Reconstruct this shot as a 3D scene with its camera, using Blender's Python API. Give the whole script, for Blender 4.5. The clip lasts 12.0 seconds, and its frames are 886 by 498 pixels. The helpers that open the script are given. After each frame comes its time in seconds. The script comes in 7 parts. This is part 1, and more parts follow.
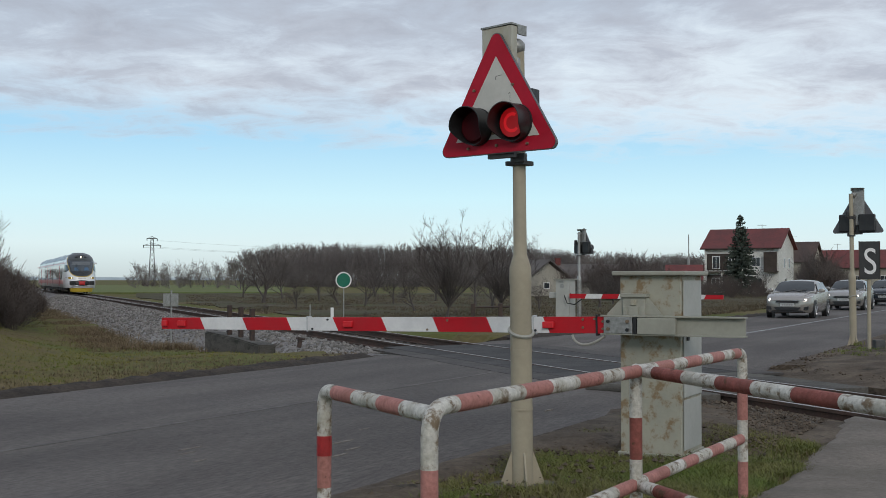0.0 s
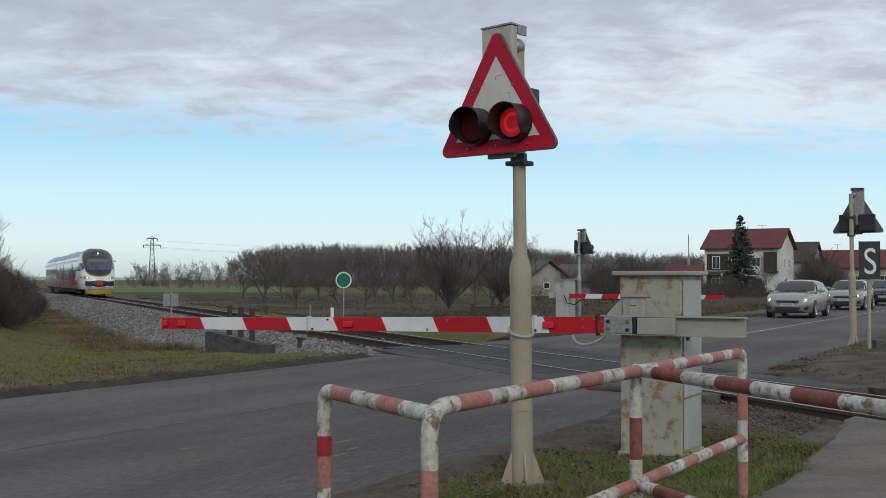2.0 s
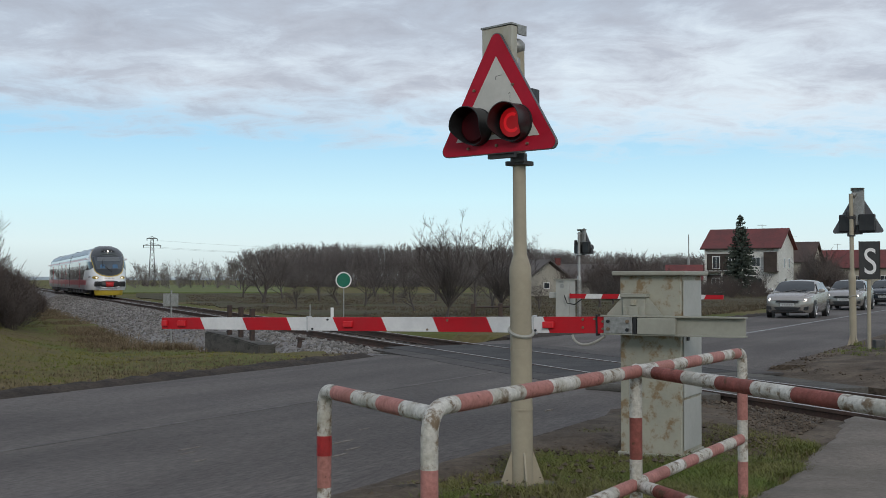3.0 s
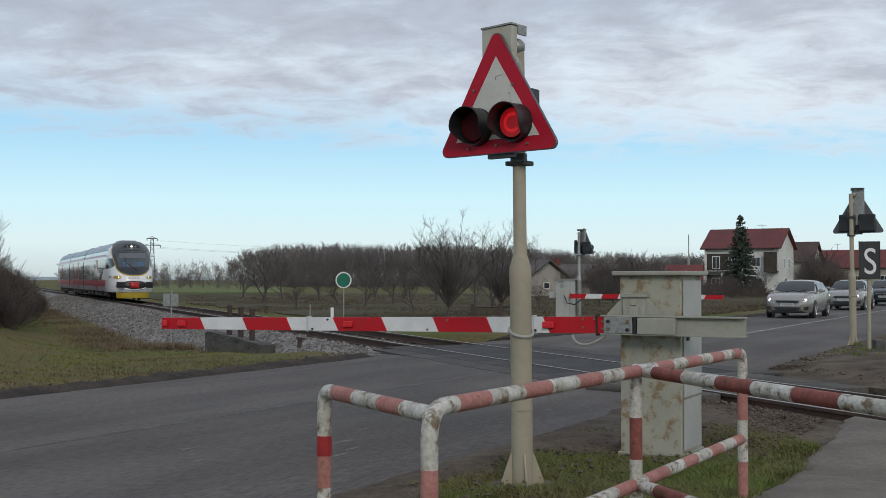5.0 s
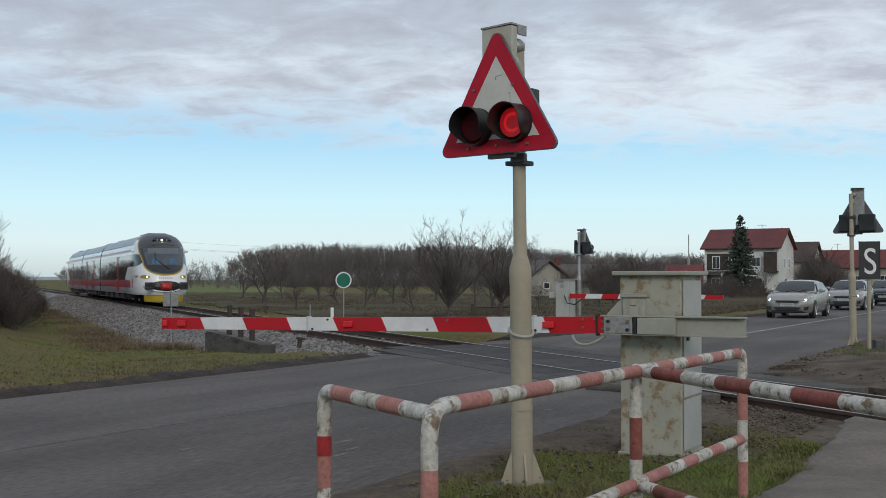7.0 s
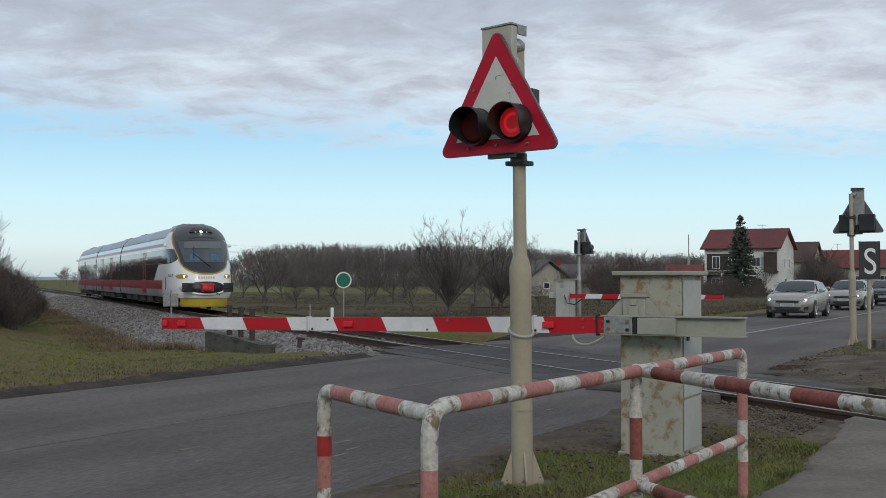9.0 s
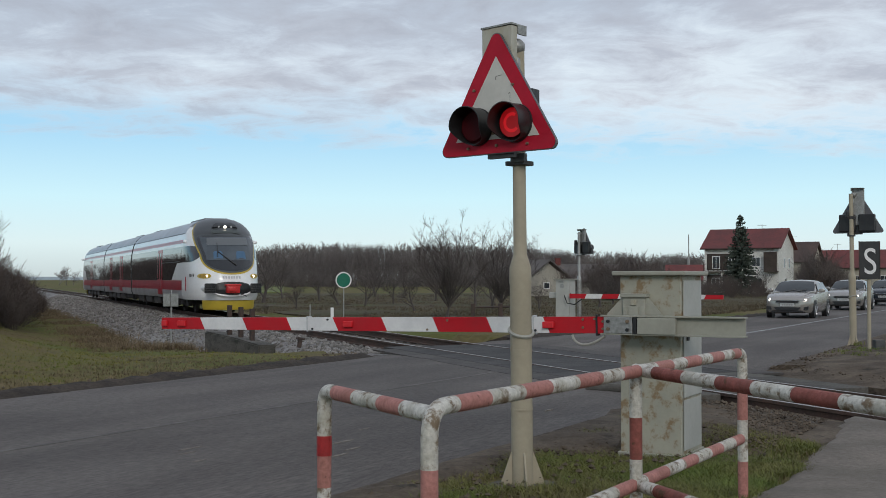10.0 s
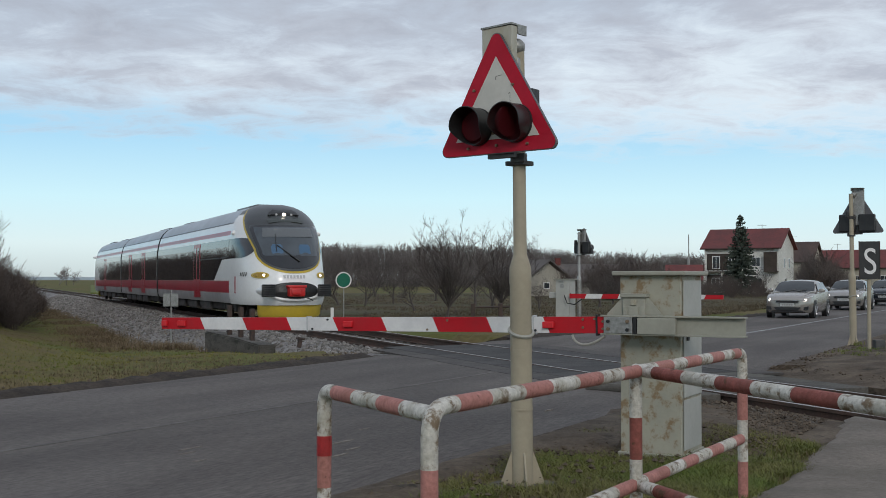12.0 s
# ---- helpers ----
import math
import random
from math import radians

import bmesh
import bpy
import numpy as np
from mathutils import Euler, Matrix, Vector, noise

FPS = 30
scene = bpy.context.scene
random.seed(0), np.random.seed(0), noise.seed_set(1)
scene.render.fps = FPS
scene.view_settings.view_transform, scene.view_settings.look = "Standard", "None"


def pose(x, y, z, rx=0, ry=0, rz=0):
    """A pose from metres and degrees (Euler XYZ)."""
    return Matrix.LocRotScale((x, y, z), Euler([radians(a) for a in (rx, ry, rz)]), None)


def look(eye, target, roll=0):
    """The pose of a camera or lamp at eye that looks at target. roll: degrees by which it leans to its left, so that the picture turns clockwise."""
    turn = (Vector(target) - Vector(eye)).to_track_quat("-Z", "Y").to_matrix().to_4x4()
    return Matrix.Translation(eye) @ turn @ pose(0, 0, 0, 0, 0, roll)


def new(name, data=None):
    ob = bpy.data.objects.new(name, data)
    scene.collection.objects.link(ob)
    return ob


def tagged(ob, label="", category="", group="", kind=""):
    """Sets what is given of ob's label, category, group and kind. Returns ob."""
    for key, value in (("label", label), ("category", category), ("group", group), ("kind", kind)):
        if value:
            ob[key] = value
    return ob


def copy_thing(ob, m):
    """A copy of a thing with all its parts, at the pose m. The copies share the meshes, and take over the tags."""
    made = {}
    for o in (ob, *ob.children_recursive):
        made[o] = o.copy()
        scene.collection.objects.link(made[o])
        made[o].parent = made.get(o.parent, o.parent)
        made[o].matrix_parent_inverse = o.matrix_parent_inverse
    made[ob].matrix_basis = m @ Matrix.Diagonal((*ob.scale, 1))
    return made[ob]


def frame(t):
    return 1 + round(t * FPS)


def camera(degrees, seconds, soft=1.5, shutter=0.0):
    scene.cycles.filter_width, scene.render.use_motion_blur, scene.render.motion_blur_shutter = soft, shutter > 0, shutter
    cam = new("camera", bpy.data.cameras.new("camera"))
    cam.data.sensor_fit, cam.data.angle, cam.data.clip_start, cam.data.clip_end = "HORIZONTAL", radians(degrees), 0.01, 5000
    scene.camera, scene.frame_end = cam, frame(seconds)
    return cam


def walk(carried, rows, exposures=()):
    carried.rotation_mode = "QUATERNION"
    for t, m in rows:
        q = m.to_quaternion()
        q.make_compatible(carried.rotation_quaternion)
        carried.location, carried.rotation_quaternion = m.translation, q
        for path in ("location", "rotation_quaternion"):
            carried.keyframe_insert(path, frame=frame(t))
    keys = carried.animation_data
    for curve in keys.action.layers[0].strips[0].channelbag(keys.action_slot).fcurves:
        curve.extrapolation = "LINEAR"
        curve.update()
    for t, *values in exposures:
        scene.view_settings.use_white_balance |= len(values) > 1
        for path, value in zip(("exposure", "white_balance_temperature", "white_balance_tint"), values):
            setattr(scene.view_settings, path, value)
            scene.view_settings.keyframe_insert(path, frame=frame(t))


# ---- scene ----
cam = camera(42.6, 12.0, soft=0.6, shutter=0.5)
CAM = look((0, 0, 1.42), (0, 100, 1.42 + 2.66))
walk(cam, [(0.0, CAM), (12.0, CAM)])

# ---- plan: the road and the track, as directions on the ground ----
ROAD_U = Vector((math.sin(radians(29)), math.cos(radians(29)), 0))      # along the road, away from the camera
ROAD_V = Vector((ROAD_U.y, -ROAD_U.x, 0))                               # across it, towards the camera's side
TRACK_D = Vector((math.sin(radians(22.4)), -math.cos(radians(22.4)), 0))  # the way the train goes
TRACK_N = Vector((-TRACK_D.y, TRACK_D.x, 0))                            # across the track, to the train's left
TRACK_P = Vector((-4.66, 35.91, 0))                                     # where the train's nose is at the end
NEAR_EDGE, FAR_EDGE = -4.3, -11.4


def on_road(u, v, z=0.0):
    p = ROAD_U * u + ROAD_V * v
    return Vector((p.x, p.y, z))


def on_track(s, o, z=0.0):
    """s metres behind the point TRACK_P, o metres to the train's left."""
    p = TRACK_P - TRACK_D * s + TRACK_N * o
    return Vector((p.x, p.y, z))


def road_uv(x, y):
    return x * ROAD_U.x + y * ROAD_U.y, x * ROAD_V.x + y * ROAD_V.y


def track_so(x, y):
    dx, dy = x - TRACK_P.x, y - TRACK_P.y
    return -(dx * TRACK_D.x + dy * TRACK_D.y), dx * TRACK_N.x + dy * TRACK_N.y


# ---- sky and sun ----
world = bpy.data.worlds.new("sky")
scene.world = world
world.use_nodes = True


def link(nt, a, b):
    nt.links.new(a, b)


def sky_nodes():
    nt = world.node_tree
    nt.nodes.clear()
    out = nt.nodes.new("ShaderNodeOutputWorld")
    bg = nt.nodes.new("ShaderNodeBackground")
    sky = nt.nodes.new("ShaderNodeTexSky")
    sky.sky_type = "NISHITA"
    sky.sun_disc = False
    sky.sun_elevation, sky.sun_rotation = radians(27.0), radians(173.5)
    sky.air_density, sky.dust_density, sky.ozone_density = 1.0, 0.3, 3.0
    co = nt.nodes.new("ShaderNodeTexCoord")
    sep = nt.nodes.new("ShaderNodeSeparateXYZ")
    link(nt, co.outputs["Generated"], sep.inputs[0])

    def math_node(op, a, b=None, clamp=False):
        n = nt.nodes.new("ShaderNodeMath")
        n.operation = op
        n.use_clamp = clamp
        for k, v in enumerate((a, b)):
            if v is None:
                continue
            if isinstance(v, (int, float)):
                n.inputs[k].default_value = v
            else:
                link(nt, v, n.inputs[k])
        return n.outputs[0]

    def noise_node(vec, scale, detail, rough, dist=0.0):
        n = nt.nodes.new("ShaderNodeTexNoise")
        n.inputs["Scale"].default_value = scale
        n.inputs["Detail"].default_value = detail
        n.inputs["Roughness"].default_value = rough
        n.inputs["Distortion"].default_value = dist
        link(nt, vec, n.inputs["Vector"])
        return n.outputs["Fac"]

    def ramp_node(fac, stops):
        n = nt.nodes.new("ShaderNodeValToRGB")
        el = n.color_ramp.elements
        while len(el) < len(stops):
            el.new(0.5)
        for e, (p, c) in zip(el, stops):
            e.position, e.color = p, (*c, 1)
        link(nt, fac, n.inputs[0])
        return n.outputs[0]

    def mix_node(fac, a, b, mode="MIX"):
        n = nt.nodes.new("ShaderNodeMix")
        n.data_type, n.blend_type = "RGBA", mode
        for k, v in ((0, fac), (6, a), (7, b)):
            if isinstance(v, (int, float)):
                n.inputs[k].default_value = v
            elif isinstance(v, tuple):
                n.inputs[k].default_value = (*v, 1)
            else:
                link(nt, v, n.inputs[k])
        return n.outputs[2]

    # a layer of cloud seen in perspective: the direction met with a plane overhead
    up = math_node("ADD", math_node("MAXIMUM", sep.outputs["Z"], 0.0), 0.15)
    px = math_node("DIVIDE", sep.outputs["X"], up)
    py = math_node("DIVIDE", sep.outputs["Y"], up)
    comb = nt.nodes.new("ShaderNodeCombineXYZ")
    link(nt, px, comb.inputs[0])
    link(nt, math_node("MULTIPLY", py, 1.15), comb.inputs[1])
    puffs = noise_node(comb.outputs[0], 4.4, 10.0, 0.64, 0.35)
    broad = noise_node(comb.outputs[0], 1.0, 3.0, 0.5, 0.2)
    # the layer ends towards the horizon with a ragged edge
    edge = math_node("ADD", sep.outputs["Z"], math_node("MULTIPLY", math_node("SUBTRACT", puffs, 0.5), 0.09))
    edge = math_node("ADD", edge, math_node("MULTIPLY", sep.outputs["X"], 0.03))
    cover = ramp_node(edge, [(0.112, (0, 0, 0)), (0.137, (0.72, 0.72, 0.72)), (0.165, (1, 1, 1))])
    thin = ramp_node(puffs, [(0.40, (0.88, 0.88, 0.88)), (0.60, (1, 1, 1))])
    cover = math_node("MULTIPLY", cover, thin)
    tone = math_node("ADD", math_node("MULTIPLY", puffs, 0.62), math_node("MULTIPLY", broad, 0.38))
    # the layer thickens overhead and thins towards its edge
    rise = math_node("SUBTRACT", math_node("MINIMUM", sep.outputs["Z"], 0.235), 0.185)
    tone = math_node("ADD", tone, math_node("MULTIPLY", rise, 1.5))
    tone = math_node("SUBTRACT", tone, math_node("MULTIPLY", sep.outputs["X"], 0.12))
    cloud = ramp_node(tone, [(0.36, (0.79, 0.86, 0.92)), (0.46, (0.645, 0.70, 0.78)), (0.55, (0.515, 0.56, 0.645)), (0.68, (0.435, 0.48, 0.565))])
    # clear sky: the blue of the sky texture, with the pale haze that lies over the land
    clear = mix_node(1.0, sky.outputs[0], (0.075, 0.075, 0.075), "MULTIPLY")
    haze = ramp_node(sep.outputs["Z"], [(0.0, (0.58, 0.68, 0.72)), (0.03, (0.76, 0.92, 0.96)), (0.07, (0.66, 0.95, 1.05)), (0.125, (0.44, 0.76, 1.0)), (0.4, (0.24, 0.48, 0.78))])
    clear = mix_node(0.85, clear, haze)
    sky_all = mix_node(cover, clear, cloud)
    link(nt, sky_all, bg.inputs[0])
    bg.inputs[1].default_value = 1.0
    link(nt, bg.outputs[0], out.inputs[0])


sky_nodes()
sun = new("sun", bpy.data.lights.new("sun", "SUN"))
sun.data.energy, sun.data.angle, sun.data.color = 1.0, radians(14), (1.0, 0.95, 0.88)
sun.matrix_world = look((7, -60, 31), (0, 0, 0))
scene.view_settings.exposure = 0.0


# ---- materials ----
def material(name, base, rough=0.6, metal=0.0, vary=None, scale=3.0, fine=40.0, bump=0.0, bump_scale=None, spots=None, spot_at=(0.6, 0.7), spot_scale=4.0, spec=0.5,
             coords="Object", emit=None, power=0.0, per_object=0.0, per_island=0.0, stretch=(1, 1, 1), grain=0.2, along=None):
    """A principled material: a base colour that wanders to a second one at two scales, spots of a third, and bump."""
    m = bpy.data.materials.new(name)
    m.use_nodes = True
    nt = m.node_tree
    b = nt.nodes["Principled BSDF"]
    b.inputs["Roughness"].default_value = rough
    b.inputs["Metallic"].default_value = metal
    b.inputs["Specular IOR Level"].default_value = spec
    b.inputs["Base Color"].default_value = (*base, 1)
    if emit:
        b.inputs["Emission Color"].default_value = (*emit, 1)
        b.inputs["Emission Strength"].default_value = power
    co = nt.nodes.new("ShaderNodeTexCoord")
    mp = nt.nodes.new("ShaderNodeMapping")
    mp.inputs["Scale"].default_value = stretch
    if along is not None:
        # grain drawn out along a direction on the ground
        mp.vector_type = "TEXTURE"
        mp.inputs["Rotation"].default_value = (0, 0, radians(along))
        mp.inputs["Scale"].default_value = (4, 1, 1)
    link(nt, co.outputs[coords], mp.inputs["Vector"])
    vec = mp.outputs["Vector"]

    def tex(s, detail=5.0, rough_=0.6):
        n = nt.nodes.new("ShaderNodeTexNoise")
        n.inputs["Scale"].default_value, n.inputs["Detail"].default_value, n.inputs["Roughness"].default_value = s, detail, rough_
        link(nt, vec, n.inputs["Vector"])
        return n.outputs["Fac"]

    def ramp(fac, a, b_):
        n = nt.nodes.new("ShaderNodeMapRange")
        n.inputs["From Min"].default_value, n.inputs["From Max"].default_value = a, b_
        n.interpolation_type = "SMOOTHSTEP"
        link(nt, fac, n.inputs["Value"])
        return n.outputs[0]

    def mixc(fac, a, c, mode="MIX"):
        n = nt.nodes.new("ShaderNodeMix")
        n.data_type, n.blend_type = "RGBA", mode
        for k, v in ((0, fac), (6, a), (7, c)):
            if isinstance(v, (int, float)):
                n.inputs[k].default_value = v
            elif isinstance(v, tuple):
                n.inputs[k].default_value = (*v, 1)
            else:
                link(nt, v, n.inputs[k])
        return n.outputs[2]

    col = base
    if vary:
        col = mixc(ramp(tex(scale), 0.35, 0.65), base, vary)
        f = tex(fine, 3.0)
        grains = nt.nodes.new("ShaderNodeMapRange")
        grains.inputs["From Min"].default_value, grains.inputs["From Max"].default_value = 0.3, 0.7
        grains.inputs["To Min"].default_value, grains.inputs["To Max"].default_value = 1 - grain, 1 + grain
        link(nt, f, grains.inputs["Value"])
        col = mixc(1.0, col, grains.outputs[0], "MULTIPLY")
    if spots:
        col = mixc(ramp(tex(spot_scale, 8.0, 0.68), *spot_at), col, spots)
    for amount, source in ((per_object, "ShaderNodeObjectInfo"), (per_island, "ShaderNodeNewGeometry")):
        if amount:
            src = nt.nodes.new(source)
            r = nt.nodes.new("ShaderNodeMapRange")
            r.inputs["To Min"].default_value, r.inputs["To Max"].default_value = 1 - amount, 1 + amount
            link(nt, src.outputs["Random" if source.endswith("Info") else "Random Per Island"], r.inputs["Value"])
            col = mixc(1.0, col, r.outputs[0], "MULTIPLY")
    if not isinstance(col, tuple):
        link(nt, col, b.inputs["Base Color"])
    if bump:
        n = nt.nodes.new("ShaderNodeBump")
        n.inputs["Strength"].default_value = bump
        n.inputs["Distance"].default_value = 0.02
        link(nt, tex(bump_scale or fine, 6.0, 0.7), n.inputs["Height"])
        link(nt, n.outputs[0], b.inputs["Normal"])
    return m


M = {}
M["asphalt"] = material("asphalt", (0.134, 0.118, 0.108), 0.78, vary=(0.086, 0.075, 0.069), scale=0.6, fine=34, bump=0.6, bump_scale=45, spots=(0.135, 0.125, 0.115), spot_at=(0.66, 0.78), spot_scale=2.4, along=61, spec=0.2, grain=0.3)
M["asphalt_path"] = material("asphalt_path", (0.205, 0.177, 0.15), 0.9, spec=0.2, vary=(0.155, 0.134, 0.112), scale=1.3, fine=28, bump=0.5, bump_scale=80, spots=(0.1, 0.085, 0.065), spot_at=(0.62, 0.76), spot_scale=6, grain=0.18)
M["asphalt_patch"] = material("asphalt_patch", (0.072, 0.066, 0.062), 0.8, spec=0.15, vary=(0.1, 0.091, 0.085), scale=1.5, fine=40, bump=0.3, bump_scale=60)
M["ground"] = material("ground", (0.086, 0.1, 0.018), 0.95, vary=(0.135, 0.1, 0.044), scale=0.16, fine=6, bump=0.8, bump_scale=9, spots=(0.07, 0.054, 0.036), spot_at=(0.56, 0.72), spot_scale=0.55, coords="Object", spec=0.2)
M["dirt"] = material("dirt", (0.075, 0.058, 0.043), 0.95, vary=(0.135, 0.106, 0.079), scale=1.4, fine=22, bump=0.9, bump_scale=14, spots=(0.03, 0.025, 0.02), spot_at=(0.55, 0.7), spot_scale=3, spec=0.2)
M["wet_earth"] = material("wet_earth", (0.031, 0.024, 0.019), 0.9, vary=(0.06, 0.046, 0.036), scale=2.2, fine=26, bump=1.0, bump_scale=11, spots=(0.025, 0.021, 0.018), spot_at=(0.52, 0.66), spot_scale=4, spec=0.25, grain=0.35)
M["grass"] = material("grass", (0.098, 0.132, 0.022), 0.85, vary=(0.15, 0.135, 0.042), scale=0.8, fine=9, per_island=0.35)
M["meadow"] = material("meadow", (0.125, 0.096, 0.06), 0.9, vary=(0.085, 0.07, 0.04), scale=0.4, fine=6, per_island=0.35)
M["grass_dry"] = material("grass_dry", (0.165, 0.13, 0.066), 0.85, vary=(0.11, 0.09, 0.045), scale=0.5, fine=6, per_island=0.4)
M["ballast"] = material("ballast", (0.25, 0.24, 0.23), 0.9, vary=(0.15, 0.14, 0.135), scale=0.7, fine=16, bump=1.0, bump_scale=14)
M["stone"] = material("stone", (0.215, 0.203, 0.19), 0.9, vary=(0.14, 0.13, 0.118), scale=2.0, fine=12, per_island=0.45)
M["rail_steel"] = material("rail_steel", (0.07, 0.05, 0.04), 0.75, 0.4, vary=(0.10, 0.06, 0.045), scale=3, fine=30, bump=0.2)
M["rail_top"] = material("rail_top", (0.3, 0.275, 0.255), 0.4, 0.55, vary=(0.2, 0.17, 0.15), scale=5, fine=30)
M["sleeper"] = material("sleeper", (0.07, 0.055, 0.045), 0.9, vary=(0.10, 0.085, 0.07), scale=3, fine=30, bump=0.4, per_object=0.2)
M["concrete"] = material("concrete", (0.11, 0.1, 0.088), 0.9, vary=(0.065, 0.06, 0.052), scale=1.6, fine=22, bump=1.0, bump_scale=7, spots=(0.035, 0.033, 0.027), spot_at=(0.5, 0.66), spot_scale=3.0, stretch=(1, 1, 2.2), grain=0.35)
M["concrete_panel"] = material("concrete_panel", (0.12, 0.112, 0.10), 0.9, spec=0.15, vary=(0.08, 0.075, 0.067), scale=1.5, fine=25, bump=0.4, per_object=0.12)
M["rubber_panel"] = material("rubber_panel", (0.046, 0.044, 0.043), 0.75, spec=0.15, vary=(0.066, 0.062, 0.06), scale=1.5, fine=25, bump=0.3, per_object=0.15)
M["white_paint"] = material("white_paint", (0.74, 0.73, 0.71), 0.45, vary=(0.68, 0.67, 0.65), scale=2.5, fine=20, grain=0.04)
M["boom_red"] = material("boom_red", (0.47, 0.012, 0.02), 0.5, vary=(0.42, 0.018, 0.025), scale=4, fine=30, grain=0.04, spec=0.2)
M["boom_white"] = material("boom_white", (0.70, 0.69, 0.67), 0.45, vary=(0.62, 0.61, 0.60), scale=4, fine=30, grain=0.04)
M["reflector_red"] = material("reflector_red", (0.6, 0.015, 0.022), 0.3)
M["pipe_red"] = material("pipe_red", (0.41, 0.185, 0.16), 0.65, vary=(0.33, 0.145, 0.12), scale=7, fine=60, bump=0.25, bump_scale=60, spots=(0.12, 0.06, 0.04), spot_at=(0.6, 0.7), spot_scale=22, spec=0.2)
M["pipe_white"] = material("pipe_white", (0.56, 0.54, 0.49), 0.6, vary=(0.4, 0.375, 0.315), scale=9, fine=60, bump=0.35, bump_scale=60, spots=(0.16, 0.112, 0.065), spot_at=(0.49, 0.64), spot_scale=19)
M["pipe_dark"] = material("pipe_dark", (0.255, 0.082, 0.066), 0.62, vary=(0.18, 0.06, 0.047), scale=6, fine=50, bump=0.25, bump_scale=60, spots=(0.10, 0.05, 0.03), spot_at=(0.6, 0.68), spot_scale=10, spec=0.2)
M["red_tape"] = material("red_tape", (0.33, 0.02, 0.022), 0.35, vary=(0.27, 0.02, 0.02), scale=6, fine=40)
M["mast"] = material("mast", (0.37, 0.325, 0.24), 0.6, vary=(0.315, 0.277, 0.205), scale=2.0, fine=30, bump=0.06, spots=(0.30, 0.25, 0.17), spot_at=(0.66, 0.8), spot_scale=5, grain=0.04, spec=0.2)
M["cabinet"] = material("cabinet", (0.34, 0.335, 0.28), 0.55, vary=(0.29, 0.285, 0.24), scale=2.2, fine=30, spots=(0.30, 0.26, 0.18), spot_at=(0.68, 0.78), spot_scale=5, grain=0.04, spec=0.2)
M["cabinet_rusty"] = material("cabinet_rusty", (0.37, 0.355, 0.285), 0.6, vary=(0.31, 0.305, 0.25), scale=2.2, fine=30, bump=0.12, bump_scale=20, spots=(0.235, 0.17, 0.1), spot_at=(0.49, 0.61), spot_scale=7.5, grain=0.04, spec=0.2)
M["cabinet_light"] = material("cabinet_light", (0.4, 0.4, 0.37), 0.55, vary=(0.35, 0.35, 0.32), scale=2.2, fine=30, grain=0.04)
M["galvanised"] = material("galvanised", (0.34, 0.34, 0.325), 0.5, 0.5, vary=(0.27, 0.27, 0.255), scale=8, fine=40)
M["steel_dark"] = material("steel_dark", (0.09, 0.09, 0.09), 0.6, 0.5, vary=(0.06, 0.055, 0.05), scale=5, fine=40)
M["black"] = material("black", (0.012, 0.012, 0.013), 0.42, vary=(0.022, 0.022, 0.022), scale=6, fine=40)
M["lens_dark"] = material("lens_dark", (0.045, 0.003, 0.005), 0.5, spec=0.12)
M["lamp_red"] = material("lamp_red", (0.1, 0.002, 0.003), 0.5, emit=(1.0, 0.003, 0.01), power=0.17)
M["lamp_ring"] = material("lamp_ring", (0.1, 0.002, 0.003), 0.5, emit=(1.0, 0.01, 0.018), power=0.42)
M["sign_red"] = material("sign_red", (0.43, 0.011, 0.03), 0.5, vary=(0.37, 0.01, 0.026), scale=4, fine=25, grain=0.04, spec=0.2)
M["sign_white"] = material("sign_white", (0.55, 0.535, 0.485), 0.5, vary=(0.49, 0.475, 0.43), scale=3, fine=25, grain=0.04, spec=0.2)
M["sign_back"] = material("sign_back", (0.16, 0.16, 0.165), 0.55, 0.5, vary=(0.12, 0.12, 0.125), scale=4, fine=30, grain=0.04)
M["rust_stain"] = material("rust_stain", (0.42, 0.41, 0.35), 0.6, vary=(0.37, 0.33, 0.24), scale=7, fine=30, spots=(0.24, 0.12, 0.045), spot_at=(0.54, 0.7), spot_scale=8, stretch=(1, 1, 0.35), grain=0.04)
M["cable"] = material("cable", (0.33, 0.32, 0.28), 0.6)
M["cable_black"] = material("cable_black", (0.02, 0.02, 0.02), 0.5)
M["sign_green"] = material("sign_green", (0.0, 0.13, 0.075), 0.45)
M["brown_steel"] = material("brown_steel", (0.035, 0.024, 0.02), 0.75, vary=(0.06, 0.035, 0.026), scale=6, fine=40)
M["bolt"] = material("bolt", (0.22, 0.16, 0.11), 0.6, 0.5)

# ---- helpers that make meshes ----
def part(name, bm, mats, parent=None, label="", smooth=None, m=None):
    me = bpy.data.meshes.new(name)
    bm.normal_update()
    bm.to_mesh(me)
    bm.free()
    for x in (mats if isinstance(mats, (list, tuple)) else [mats]):
        me.materials.append(x)
    if smooth is not None:
        me.shade_smooth()
        me.set_sharp_from_angle(angle=radians(smooth))
    ob = new(name, me)
    if parent:
        ob.parent = parent
    if m is not None:
        ob.matrix_basis = m
    if label:
        ob["label"] = label
    return ob


def soup(name, verts, faces, mats, parent=None, smooth=False, index=None):
    me = bpy.data.meshes.new(name)
    me.from_pydata([tuple(v) for v in verts], [], [tuple(int(i) for i in f) for f in faces])
    for x in (mats if isinstance(mats, (list, tuple)) else [mats]):
        me.materials.append(x)
    if index is not None:
        me.polygons.foreach_set("material_index", np.asarray(index, dtype=np.int32))
    if smooth:
        me.shade_smooth()
    me.update()
    ob = new(name, me)
    if parent:
        ob.parent = parent
    return ob


